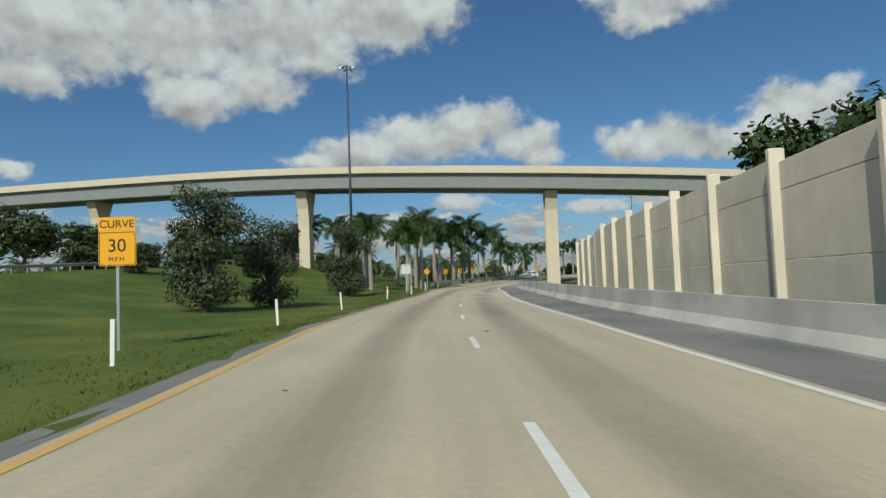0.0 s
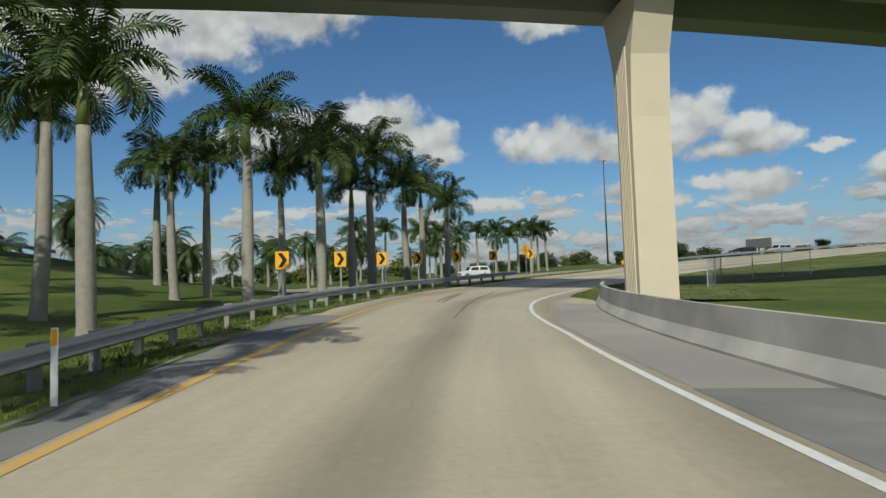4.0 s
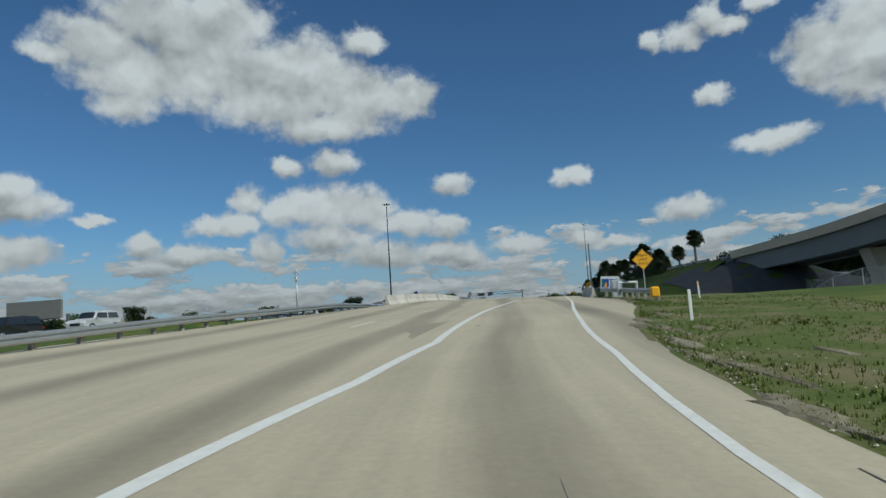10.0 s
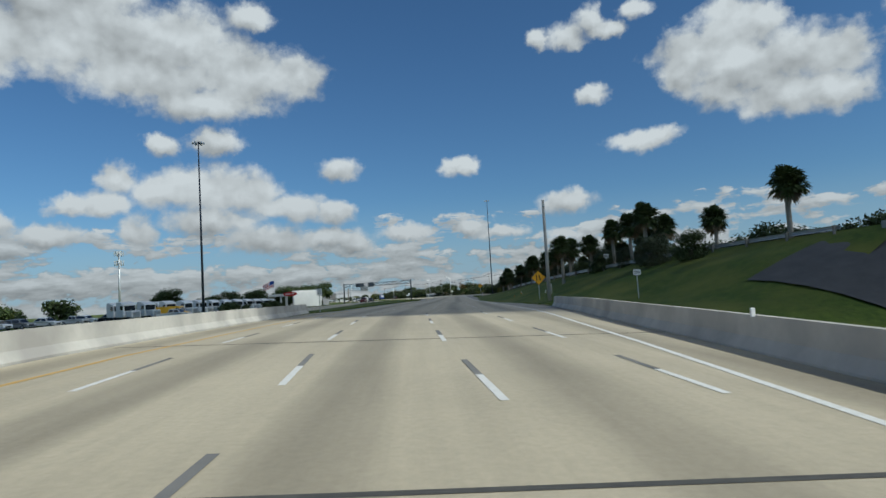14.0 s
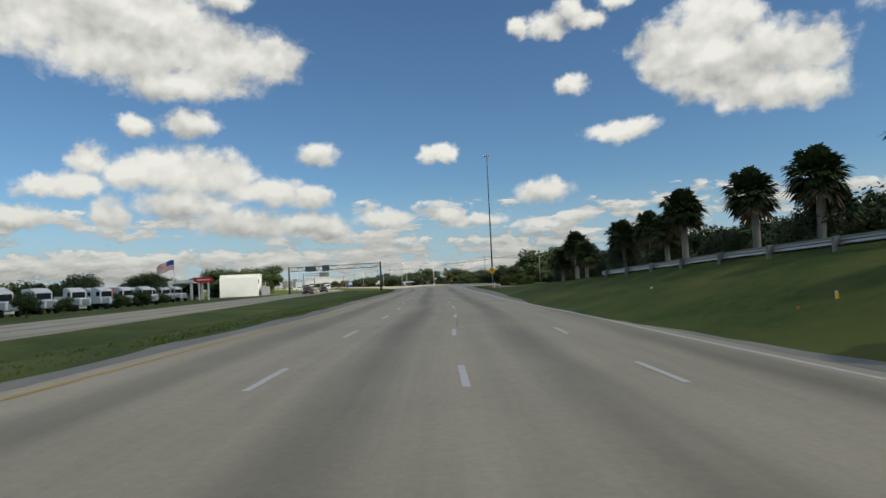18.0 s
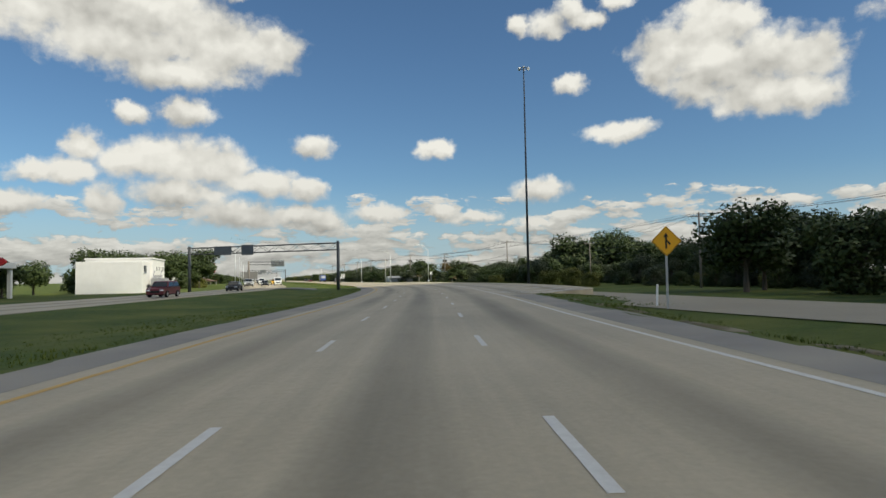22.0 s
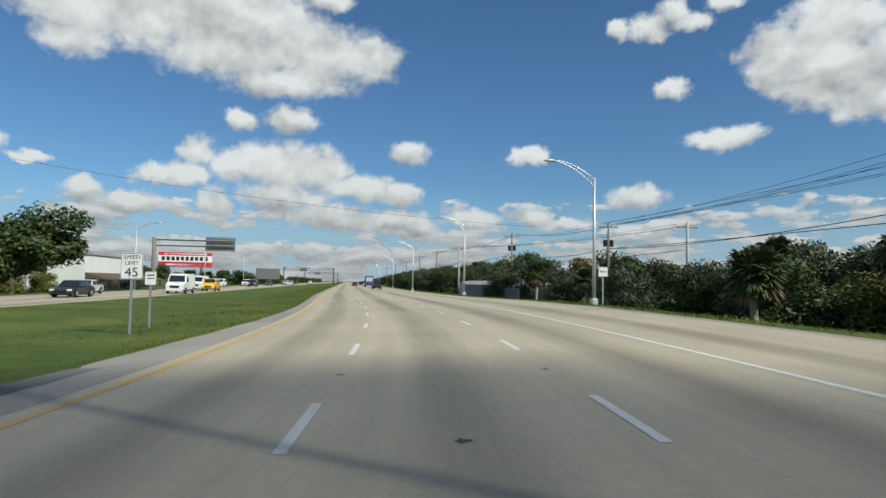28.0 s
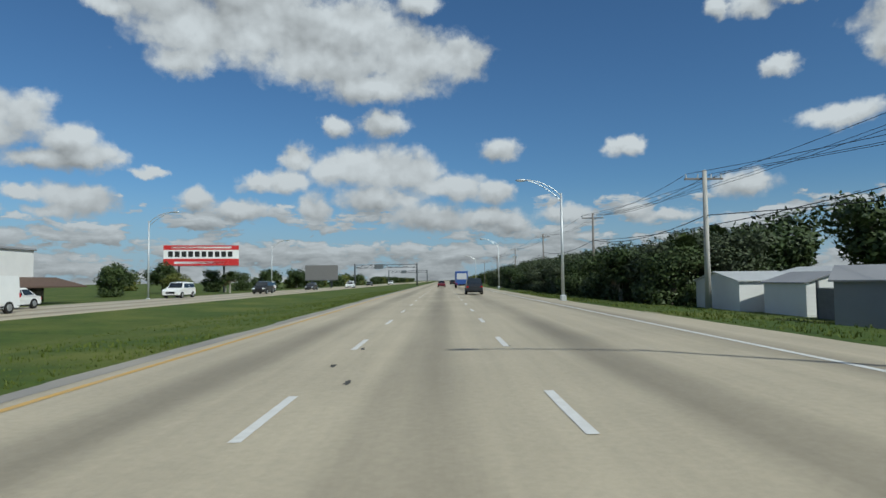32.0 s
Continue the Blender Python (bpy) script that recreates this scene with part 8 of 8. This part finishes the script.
def shed(x, y, turn, w, d, h, label, wall_m, roof_m, window=True, door=True):
    z = gz(x, y)
    t = thing("shed", label, "shed", "sheds", at=pose(x, y, z, 0, 0, turn))
    bm = bmesh.new()
    r = 0.45
    prof = [(-w / 2, 0.1), (w / 2, 0.1), (w / 2, h), (0, h + r), (-w / 2, h)]
    A = [bm.verts.new((px, 0, pz)) for px, pz in prof]
    B = [bm.verts.new((px, d, pz)) for px, pz in prof]
    bm.faces.new(A)
    bm.faces.new(B[::-1])
    for i in range(5):
        j = (i + 1) % 5
        bm.faces.new((A[j], A[i], B[i], B[j]))
    bmesh.ops.recalc_face_normals(bm, faces=bm.faces)
    part("wall", bm, wall_m, t)
    for sg in (-1, 1):
        bm = bmesh.new()
        a, b = (sg * (w / 2 + 0.15), h - 0.05), (0, h + r + 0.04)
        v = [bm.verts.new((px, y2, pz + dz)) for dz in (0, 0.06) for px, pz, y2 in ((*a, -0.15), (*b, -0.15), (*b, d + 0.15), (*a, d + 0.15))]
        bm.faces.new(v[:4][::-1])
        bm.faces.new(v[4:])
        for i in range(4):
            j = (i + 1) % 4
            bm.faces.new((v[i], v[j], v[4 + j], v[4 + i]))
        bmesh.ops.recalc_face_normals(bm, faces=bm.faces)
        part("roof", bm, roof_m, t, "gable roof slope")
    bm = bmesh.new()
    for k in range(int(h / 0.22)):
        box(bm, (0, -0.008, 0.2 + 0.22 * k), (w * 0.99, 0.02, 0.025))
    part("siding", bm, wall_m, t)
    if window:
        bm = bmesh.new()
        box(bm, (-w * 0.22, -0.03, h * 0.66), (0.55, 0.06, 0.5))
        ww = part("window", bm, M_BLACK, t)
        bm = bmesh.new()
        box(bm, (-w * 0.22, -0.06, h * 0.66), (0.4, 0.02, 0.36))
        part("pane", bm, M_GLASSDARK, ww)
    if door:
        bm = bmesh.new()
        for q in (0.18, 0.33):
            box(bm, (w * q, -0.03, h * 0.48), (0.13, 0.06, h * 0.8))
        part("door", bm, M_BLACK, t, "dark open door strips")
    return t


def shed_yard():
    h = heading(570)
    lay = [(571, 18.8, 0, 3.1, 4.0, 1.75, "small white shed with a window and grey roof", M_STUCCO, M_GREYWALL, True, True), (579, 20.0, 90, 6.0, 3.6, 1.85, "long white shed with a pale metal roof", M_STUCCO, M_ROOFMETAL, False, False), (575, 24.5, 20, 5.5, 6, 2.1, "white shed with a pale roof behind others", M_STUCCO, M_ROOFMETAL, False, False),
           (562, 17.0, 50, 2.6, 3.2, 1.9, "dark blue-grey garden shed", M_GREYWALL, M_GREYWALL, False, False), (558, 18.6, 50, 2.8, 3.0, 1.9, "dark garden shed with a gable", M_WOODGREY, M_GREYWALL, True, False), (560, 25, 0, 3.6, 5, 2.2, "white shed with a metal roof", M_STUCCO, M_ROOFMETAL, True, False), (555, 26, 0, 4.0, 5, 2.2, "white shed with a pale roof near trees", M_STUCCO, M_ROOFMETAL, False, False), (549, 24, 10, 3.4, 4, 2.0, "low white shed behind shrubs", M_STUCCO, M_ROOFMETAL, True, True)]
    for s, l, turn, w, d, hh, lab, m1, m2, wi, do in lay:
        q = at(s, l)
        shed(q.x, q.y, heading(s) + turn, w, d, hh, lab, m1, m2, wi, do)
    # shed raised on a frame, with red lettering bars
    q = at(562, 22.5)
    g = gz(q.x, q.y)
    t = thing("raised_shed", "white display shed raised on posts with red lettering", "shed", at=pose(q.x, q.y, g, 0, 0, heading(560) - 6))
    bm = bmesh.new()
    for x in (-2, 2):
        for y in (0.2, 3):
            box(bm, (x, y, 0.95), (0.18, 0.18, 1.9))
    part("frame", bm, M_DARKSTEEL, t)
    bm = bmesh.new()
    box(bm, (0.9, 1.6, 3.0), (2.6, 3.2, 2.1), None, 0.02)
    box(bm, (-0.3, 1.6, 4.12), (5.2, 3.5, 0.14), None, 0.02)
    box(bm, (-0.3, 1.6, 1.95), (5.0, 3.4, 0.12), None, 0.02)
    part("body", bm, M_STUCCO, t)
    bm = bmesh.new()
    for x in (-2.7, -1.6):
        box(bm, (x, 0.1, 3.0), (0.12, 0.12, 2.1))
    for k in range(7):
        box(bm, (-2.6 + 0.16 * k, 0.08, 2.35), (0.04, 0.04, 0.7))
    part("porch_rail", bm, M_STUCCO, t, "white porch posts and rail")
    # porch wall of the white shed, its shade put into the grey colour
    bm = bmesh.new()
    box(bm, (-1.2, 1.6, 3.0), (1.2, 2.6, 2.0))
    part("porch_back", bm, M_GREYWALL, t, "porch wall greyed to stand for shade")
    marks(t, [[(0.3, 3.35), (1.7, 3.35), (1.5, 3.65), (0.5, 3.65)], [(0.2, 3.05), (1.8, 3.05), (1.8, 3.28), (0.2, 3.28)]], M_RED, "bar", -0.02)
    marks(t, [[(0.0, 2.5), (2.0, 2.5), (2.0, 2.58), (0.0, 2.58)]], M_BLACK, "bar", -0.02)
    f = thing("panel_fence", "dark grey panel fence along the shed yard", "fence")
    bm = bmesh.new()
    box(bm, (0, 0, 0.75), (2.3, 0.05, 1.5))
    me = meshed("panel", bm, M_WOODGREY)
    bm = bmesh.new()
    box(bm, (0, 0, 0.9), (0.1, 0.1, 1.9))
    mp = meshed("post", bm, M_DARKSTEEL)
    for k in range(3, 13):
        q = at(540 + k * 2.4, 17.2)
        for me2, nm, dx in ((me, "panel", 0), (mp, "post", 1.2)):
            ob = new(nm, me2)
            ob.parent = f
            ob.matrix_basis = pose(q.x, q.y, gz(q.x, q.y), 0, 0, heading(540 + k * 2.4) + 90) @ pose(dx, 0, 0)
    # board sign in front
    q = at(564, 16.2)
    t = thing("board_sign", "white board sign with grey panels in front of the fence", "sign", at=pose(q.x, q.y, gz(q.x, q.y), 0, 0, heading(560)))
    bm = bmesh.new()
    plate(bm, rounded(1.5, 1.1, 0.03, 0, 1.6), 0.05)
    part("panel", bm, M_SIGNW, t)
    marks(t, [[(-0.4, 1.55), (0.4, 1.55), (0.4, 1.85), (-0.4, 1.85)]], M_GREYWALL, "bar", -0.03)
    bm = bmesh.new()
    for x in (-0.6, 0.6):
        box(bm, (x, 0.04, 0.6), (0.08, 0.06, 1.3))
    part("posts", bm, M_WOODGREY, t)
    # low house far behind the wood
    for s, l in ((640, 30), (500, 60), (446, 58)):
        q = at(s, l)
        shed(q.x, q.y, heading(s), 9, 8, 2.6, "pale house half hidden behind trees", M_STUCCO, M_ROOFMETAL)


shed_yard()


# ---- small things by the bridge ----
def water_sign():
    p = at(211, 7.9)
    z = verge_z(205, 8)
    t = thing("information_sign", "white and blue information sign with a yellow triangle", "sign", at=pose(p.x, p.y, z, 0, 4, heading(210) - 8))
    bm = bmesh.new()
    for x in (-0.35, 0.35):
        box(bm, (x, 0.05, 0.45), (0.09, 0.09, 1.2))
    part("posts", bm, M_GALV, t)
    panel(t, rounded(1.5, 1.1, 0.05, 0, 1.35), M_SIGNW, thick=0.04)
    marks(t, [[(-0.68, 0.98), (-0.08, 0.98), (-0.08, 1.7), (-0.68, 1.7)]], M_BLUE, "picture", -0.022)
    marks(t, [[(-0.5, 1.02), (-0.2, 1.02), (-0.3, 1.45)]], M_SIGNY, "triangle", -0.026)
    marks(t, [[(-0.68, 1.2), (-0.5, 1.2), (-0.5, 1.6), (-0.68, 1.6)]], M_GREEN, "picture_edge", -0.025)
    for z2 in (1.62, 1.42, 1.22, 1.02):
        marks(t, [[(-0.02, z2 - 0.07), (0.66, z2 - 0.07), (0.66, z2 + 0.07), (-0.02, z2 + 0.07)]], M_BLUE, "bar", -0.022)
    p = at(208.3, 8.1)
    c = thing("utility_cabinet", "grey metal utility cabinet beside the guard rail", "cabinet", at=pose(p.x, p.y, z, 0, 0, heading(208)))
    bm = bmesh.new()
    box(bm, (0, 0, 0.75), (0.75, 0.6, 1.5), None, 0.03)
    part("body", bm, M_GALV, c)
    bm = bmesh.new()
    box(bm, (0, -0.31, 0.75), (0.6, 0.02, 1.3))
    part("door", bm, M_GALV, c)
    p = at(206, 8.6)
    c = thing("pipe_gate", "grey steel frame gate beside the bridge", "gate", at=pose(p.x, p.y, z, 0, 0, heading(206) + 40))
    bm = bmesh.new()
    for x in (-1.0, 1.0):
        tube(bm, (x, 0, -0.1), (x, 0, 1.25), 0.1, n=8)
    tube(bm, (-1.0, 0, 1.15), (1.0, 0, 1.15), 0.09, n=8)
    part("frame", bm, M_GALV, c)


water_sign()


def reflectors():
    for s, l in ((223, 6.9), (214, 6.7), (232, 7.2)):
        p = at(s, l, 0.78)
        t = thing("barrier_reflector", "small white reflector on top of the barrier", "reflector", "reflectors", at=pose(p.x, p.y, p.z, 0, 0, heading(s)))
        bm = bmesh.new()
        box(bm, (0, 0, 0.09), (0.1, 0.05, 0.2), None, 0.01)
        part("plate", bm, M_SIGNW, t)


reflectors()


def chain_fence(pts, h, label):
    t = thing("chain_link_fence", label, "fence", "fences")
    for a, b in zip(pts, pts[1:]):
        a, b = Vector(a), Vector(b)
        n = max(1, int((b - a).length / 2.8))
        for k in range(n + 1):
            p = a.lerp(b, k / n)
            z = gz(p.x, p.y)
            bm = bmesh.new()
            tube(bm, (p.x, p.y, z - 0.1), (p.x, p.y, z + h), 0.035, n=6)
            part("post", bm, M_GALV, t)
        bm = bmesh.new()
        for k in range(n):
            p, q = a.lerp(b, k / n), a.lerp(b, (k + 1) / n)
            zp, zq = gz(p.x, p.y), gz(q.x, q.y)
            tube(bm, (p.x, p.y, zp + h), (q.x, q.y, zq + h), 0.025, n=5)
            tube(bm, (p.x, p.y, zp + 0.1), (q.x, q.y, zq + 0.1), 0.01, n=4)
            m = int((q - p).length / 0.28) + 1
            for j in range(-int(h / 0.28), m):
                for sg in (1, -1):
                    u0, u1 = (j, j + h / 0.28) if sg > 0 else (j + h / 0.28, j)
                    w0, w1 = u0 / m, u1 / m
                    e0, e1 = p.lerp(q, min(1, max(0, w0))), p.lerp(q, min(1, max(0, w1)))
                    f = lambda w: (min(1, max(0, w)) - w0) / (w1 - w0) if w1 != w0 else 0
                    za, zb = zp + h * f(w0), zp + h * f(w1)
                    if (e1 - e0).length > 0.05:
                        tube(bm, (e0.x, e0.y, za), (e1.x, e1.y, zb), 0.004, n=3, caps=False)
        part("mesh", bm, M_GALV, t, "fine steel wire mesh")
    return t


chain_fence([(26, 113, 0), (30.5, 118.5, 0), (40, 121, 0)], 1.9, "silvery chain link fence on the grass slope")
chain_fence([(60, 128, 0), (78, 126, 0), (98, 127, 0), (108, 131, 0)], 1.3, "low steel fence along the canal bank")


def cone(s, l):
    p = grass_at(s, l)
    t = thing("traffic_cone", "small orange traffic cone at the grass edge", "cone", at=pose(p.x, p.y, p.z))
    bm = bmesh.new()
    tube(bm, (0, 0, 0.04), (0, 0, 0.7), 0.16, 0.03, 12)
    part("cone", bm, M_ORANGE, t)
    bm = bmesh.new()
    box(bm, (0, 0, 0.025), (0.4, 0.4, 0.05), None, 0.01)
    part("base", bm, M_TYRE, t)


M_ORANGE = mat("orange_plastic", (0.8, 0.17, 0.02), 0.5, c2=(0.7, 0.14, 0.02), scale=3)
cone(304.5, 10.6)


def canal():
    bm = bmesh.new()
    u, n = Vector((0.9775, 0.211)), Vector((0.211, -0.9775))
    c = Vector((118, 158))
    v = [c + u * a + n * b for a, b in ((-17, -120), (17, -120), (17, 120), (-17, 120))]
    bm.faces.new([bm.verts.new((q.x, q.y, -4.3)) for q in v])
    m = mat("canal_water", (0.03, 0.04, 0.035), 0.08, 0.0, spec=0.5)
    structure("water", bm, m, "still dark canal water below the bridge", "water")


canal()


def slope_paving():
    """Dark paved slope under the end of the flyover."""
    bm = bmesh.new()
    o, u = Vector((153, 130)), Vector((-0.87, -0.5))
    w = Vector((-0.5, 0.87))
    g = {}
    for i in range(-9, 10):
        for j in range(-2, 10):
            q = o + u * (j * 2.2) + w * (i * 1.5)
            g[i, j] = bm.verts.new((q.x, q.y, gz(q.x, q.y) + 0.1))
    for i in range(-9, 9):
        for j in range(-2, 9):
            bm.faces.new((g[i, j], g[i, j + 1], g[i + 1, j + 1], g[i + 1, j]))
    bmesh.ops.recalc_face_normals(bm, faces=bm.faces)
    structure("slope_paving", bm, M_SLOPE, "dark concrete slope below the bridge end", "slope", True)
    bm = bmesh.new()
    rot = Matrix.Rotation(math.radians(30), 3, "Z")
    box(bm, (153.5, 130.3, 1.6), (1.2, 10.4, 5.4), rot, 0.05)
    structure("abutment", bm, M_GIRDER, "grey concrete bridge abutment", "abutment")


# one dark, slightly mottled grey for the whole paved slope
M_SLOPE = mat("dark_slope_concrete", (0.09, 0.09, 0.09), 0.95, c2=(0.06, 0.06, 0.062), scale=0.8, mix=1, bump=0.4, bscale=12)
slope_paving()


# ---- grass tufts near the road ----
def tufts():
    rnd = random.Random(8)
    vs, fs = [], []

    def tuft(p, h):
        for _ in range(4):
            a = rnd.uniform(0, math.tau)
            b = Vector((math.cos(a), math.sin(a), 0))
            w = Vector((-b.y, b.x, 0)) * h * 0.13
            lean = b * h * rnd.uniform(0.1, 0.7)
            i = len(vs)
            q = p + b * rnd.uniform(0, 0.07)
            vs.extend([tuple(q - w), tuple(q + w), tuple(q + lean + Vector((0, 0, h * rnd.uniform(0.6, 1.0))))])
            fs.append((i, i + 1, i + 2))

    for s0, s1, side, n, wid, hh in ((0, 95, -1, 9000, 8, 0.08), (107, 200, 1, 14000, 9, 0.085), (264, 404, 1, 9000, 6, 0.10), (266, 470, -1, 9000, 5, 0.09), (484, 640, -1, 9000, 6, 0.10), (450, 620, 1, 6000, 6, 0.13), (84, 150, -1, 2500, 3, 0.14)):
        for _ in range(n):
            s = rnd.uniform(s0, s1)
            d = wid * rnd.random() ** 1.8
            l = float(L_EDGE(s)) - d - 0.1 if side < 0 else float(R_EDGE(s)) + d + 0.1
            p = grass_at(s, l)
            p.z += 0.03
            k = 1.0 + 0.8 * noise.noise((p.x * 0.25, p.y * 0.25, 3))
            tuft(p, hh * rnd.uniform(0.6, 1.3) * max(0.4, k))
    me = bpy.data.meshes.new("grass_tufts")
    me.from_pydata(vs, [], fs)
    me.materials.append(M_BLADE)
    tagged(new("grass_tufts", me), "short uneven blades of green and dry grass", "grass", kind="stuff")


tufts()


# ---- bare ground and stones at the road's edge ----
M_DIRT = mat("bare_dirt", (0.19, 0.155, 0.095), 0.95, c2=(0.10, 0.09, 0.045), scale=4, mix=1, bump=1.0, bscale=18, c3=(0.27, 0.235, 0.17), s3=0.9)
M_STONE = mat("limestone_gravel", (0.50, 0.46, 0.38), 0.9, c2=(0.34, 0.30, 0.24), scale=6, mix=1)


def bare_patch(rnd, s, l, a, b):
    """An uneven patch: a half length along the road, b half width."""
    bm = bmesh.new()
    n = 18
    edge = [rnd.uniform(0.55, 1.1) for _ in range(n)]
    centre = grass_at(s, l)
    hub = bm.verts.new(centre + Vector((0, 0, 0.075)))
    last = None
    for k in range(1, 4):
        ring = []
        for j in range(n):
            r = edge[j] * k / 3
            p = grass_at(s + math.cos(j * math.tau / n) * a * r, l + math.sin(j * math.tau / n) * b * r)
            ring.append(bm.verts.new(p + Vector((0, 0, (0.075, 0.07, 0.03)[k - 1]))))
        for j in range(n):
            i = (j + 1) % n
            if last is None:
                bm.faces.new((hub, ring[i], ring[j]))
            else:
                bm.faces.new((last[j], last[i], ring[i], ring[j]))
        last = ring
    return bm


def bare_ground():
    rnd = random.Random(61)
    host = thing("bare_ground", "bare brown dirt and dead grass beside the road", "dirt", kind="structure")
    for s in np.arange(138, 186, 2.6):
        part("dirt_patch", bare_patch(rnd, s + rnd.uniform(-1, 1), float(R_EDGE(s)) + rnd.uniform(0.0, 0.8), rnd.uniform(1.2, 2.6), rnd.uniform(0.2, 0.5)), M_DIRT, host)
    for s in np.arange(140, 182, 7.0):
        part("dirt_patch", bare_patch(rnd, s + rnd.uniform(-1, 1), float(R_EDGE(s)) + rnd.uniform(1.2, 2.8), rnd.uniform(0.5, 1.2), rnd.uniform(0.15, 0.4)), M_DIRT, host)
    bm = bmesh.new()
    rows = []
    for s in np.arange(122, 152, 1.0):
        e = float(L_EDGE(s)) + 0.1
        w = 1.9 + 0.5 * noise.noise((s * 0.3, 2, 0)) - max(0, s - 146) * 0.25 + 1.3 * math.exp(-(((s - 134) / 8) ** 2))
        row = []
        for k in range(4):
            l = e - w * k / 3
            p = grass_at(s, l)
            row.append(bm.verts.new((p.x, p.y, p.z + (0.05, 0.08, 0.075, 0.02)[k])))
        rows.append(row)
    for a, b in zip(rows, rows[1:]):
        for k in range(3):
            bm.faces.new((a[k + 1], a[k], b[k], b[k + 1]))
    part("dirt_strip", bm, M_DIRT, host, "brown dirt between ramp and main road")
    for s in np.arange(124, 150, 3.0):
        part("dirt_patch", bare_patch(rnd, s, float(L_EDGE(s)) - rnd.uniform(0.3, 1.4), rnd.uniform(1.2, 2.4), rnd.uniform(0.5, 1.0)), M_DIRT, host)
    for s in np.arange(88, 124, 3.0):
        part("dirt_patch", bare_patch(rnd, s, float(L_EDGE(s)) - rnd.uniform(0.1, 0.6), rnd.uniform(1.2, 2.2), rnd.uniform(0.25, 0.5)), M_DIRT, host)
    for s in list(np.arange(270, 400, 6.0)) + list(np.arange(190, 209, 4.0)):
        part("dirt_patch", bare_patch(rnd, s + rnd.uniform(-2, 2), float(R_EDGE(s)) + rnd.uniform(0.1, 0.4), rnd.uniform(1.5, 3.5), rnd.uniform(0.2, 0.45)), M_DIRT, host)
    vs, fs = [], []
    for _ in range(900):
        s = rnd.uniform(137, 184) if rnd.random() < 0.75 else rnd.uniform(124, 150)
        left = s < 150 and rnd.random() < 0.4
        l = float(L_EDGE(s)) - 1.6 * rnd.random() if left else float(R_EDGE(s)) + 2.2 * rnd.random() ** 1.6
        p = grass_at(s, l) + Vector((0, 0, 0.05))
        r = rnd.uniform(0.012, 0.035)
        i = len(vs)
        for d in ((1, 0, 0), (0, 1, 0), (-1, 0, 0), (0, -1, 0), (0, 0, 0.9)):
            vs.append(tuple(p + Vector(d) * r * rnd.uniform(0.6, 1.2)))
        fs += [(i, i + 1, i + 4), (i + 1, i + 2, i + 4), (i + 2, i + 3, i + 4), (i + 3, i, i + 4)]
    me = bpy.data.meshes.new("gravel")
    me.from_pydata(vs, [], fs)
    me.materials.append(M_STONE)
    tagged(new("gravel", me), "scattered pale limestone gravel in the dead grass", "gravel", kind="stuff")


bare_ground()
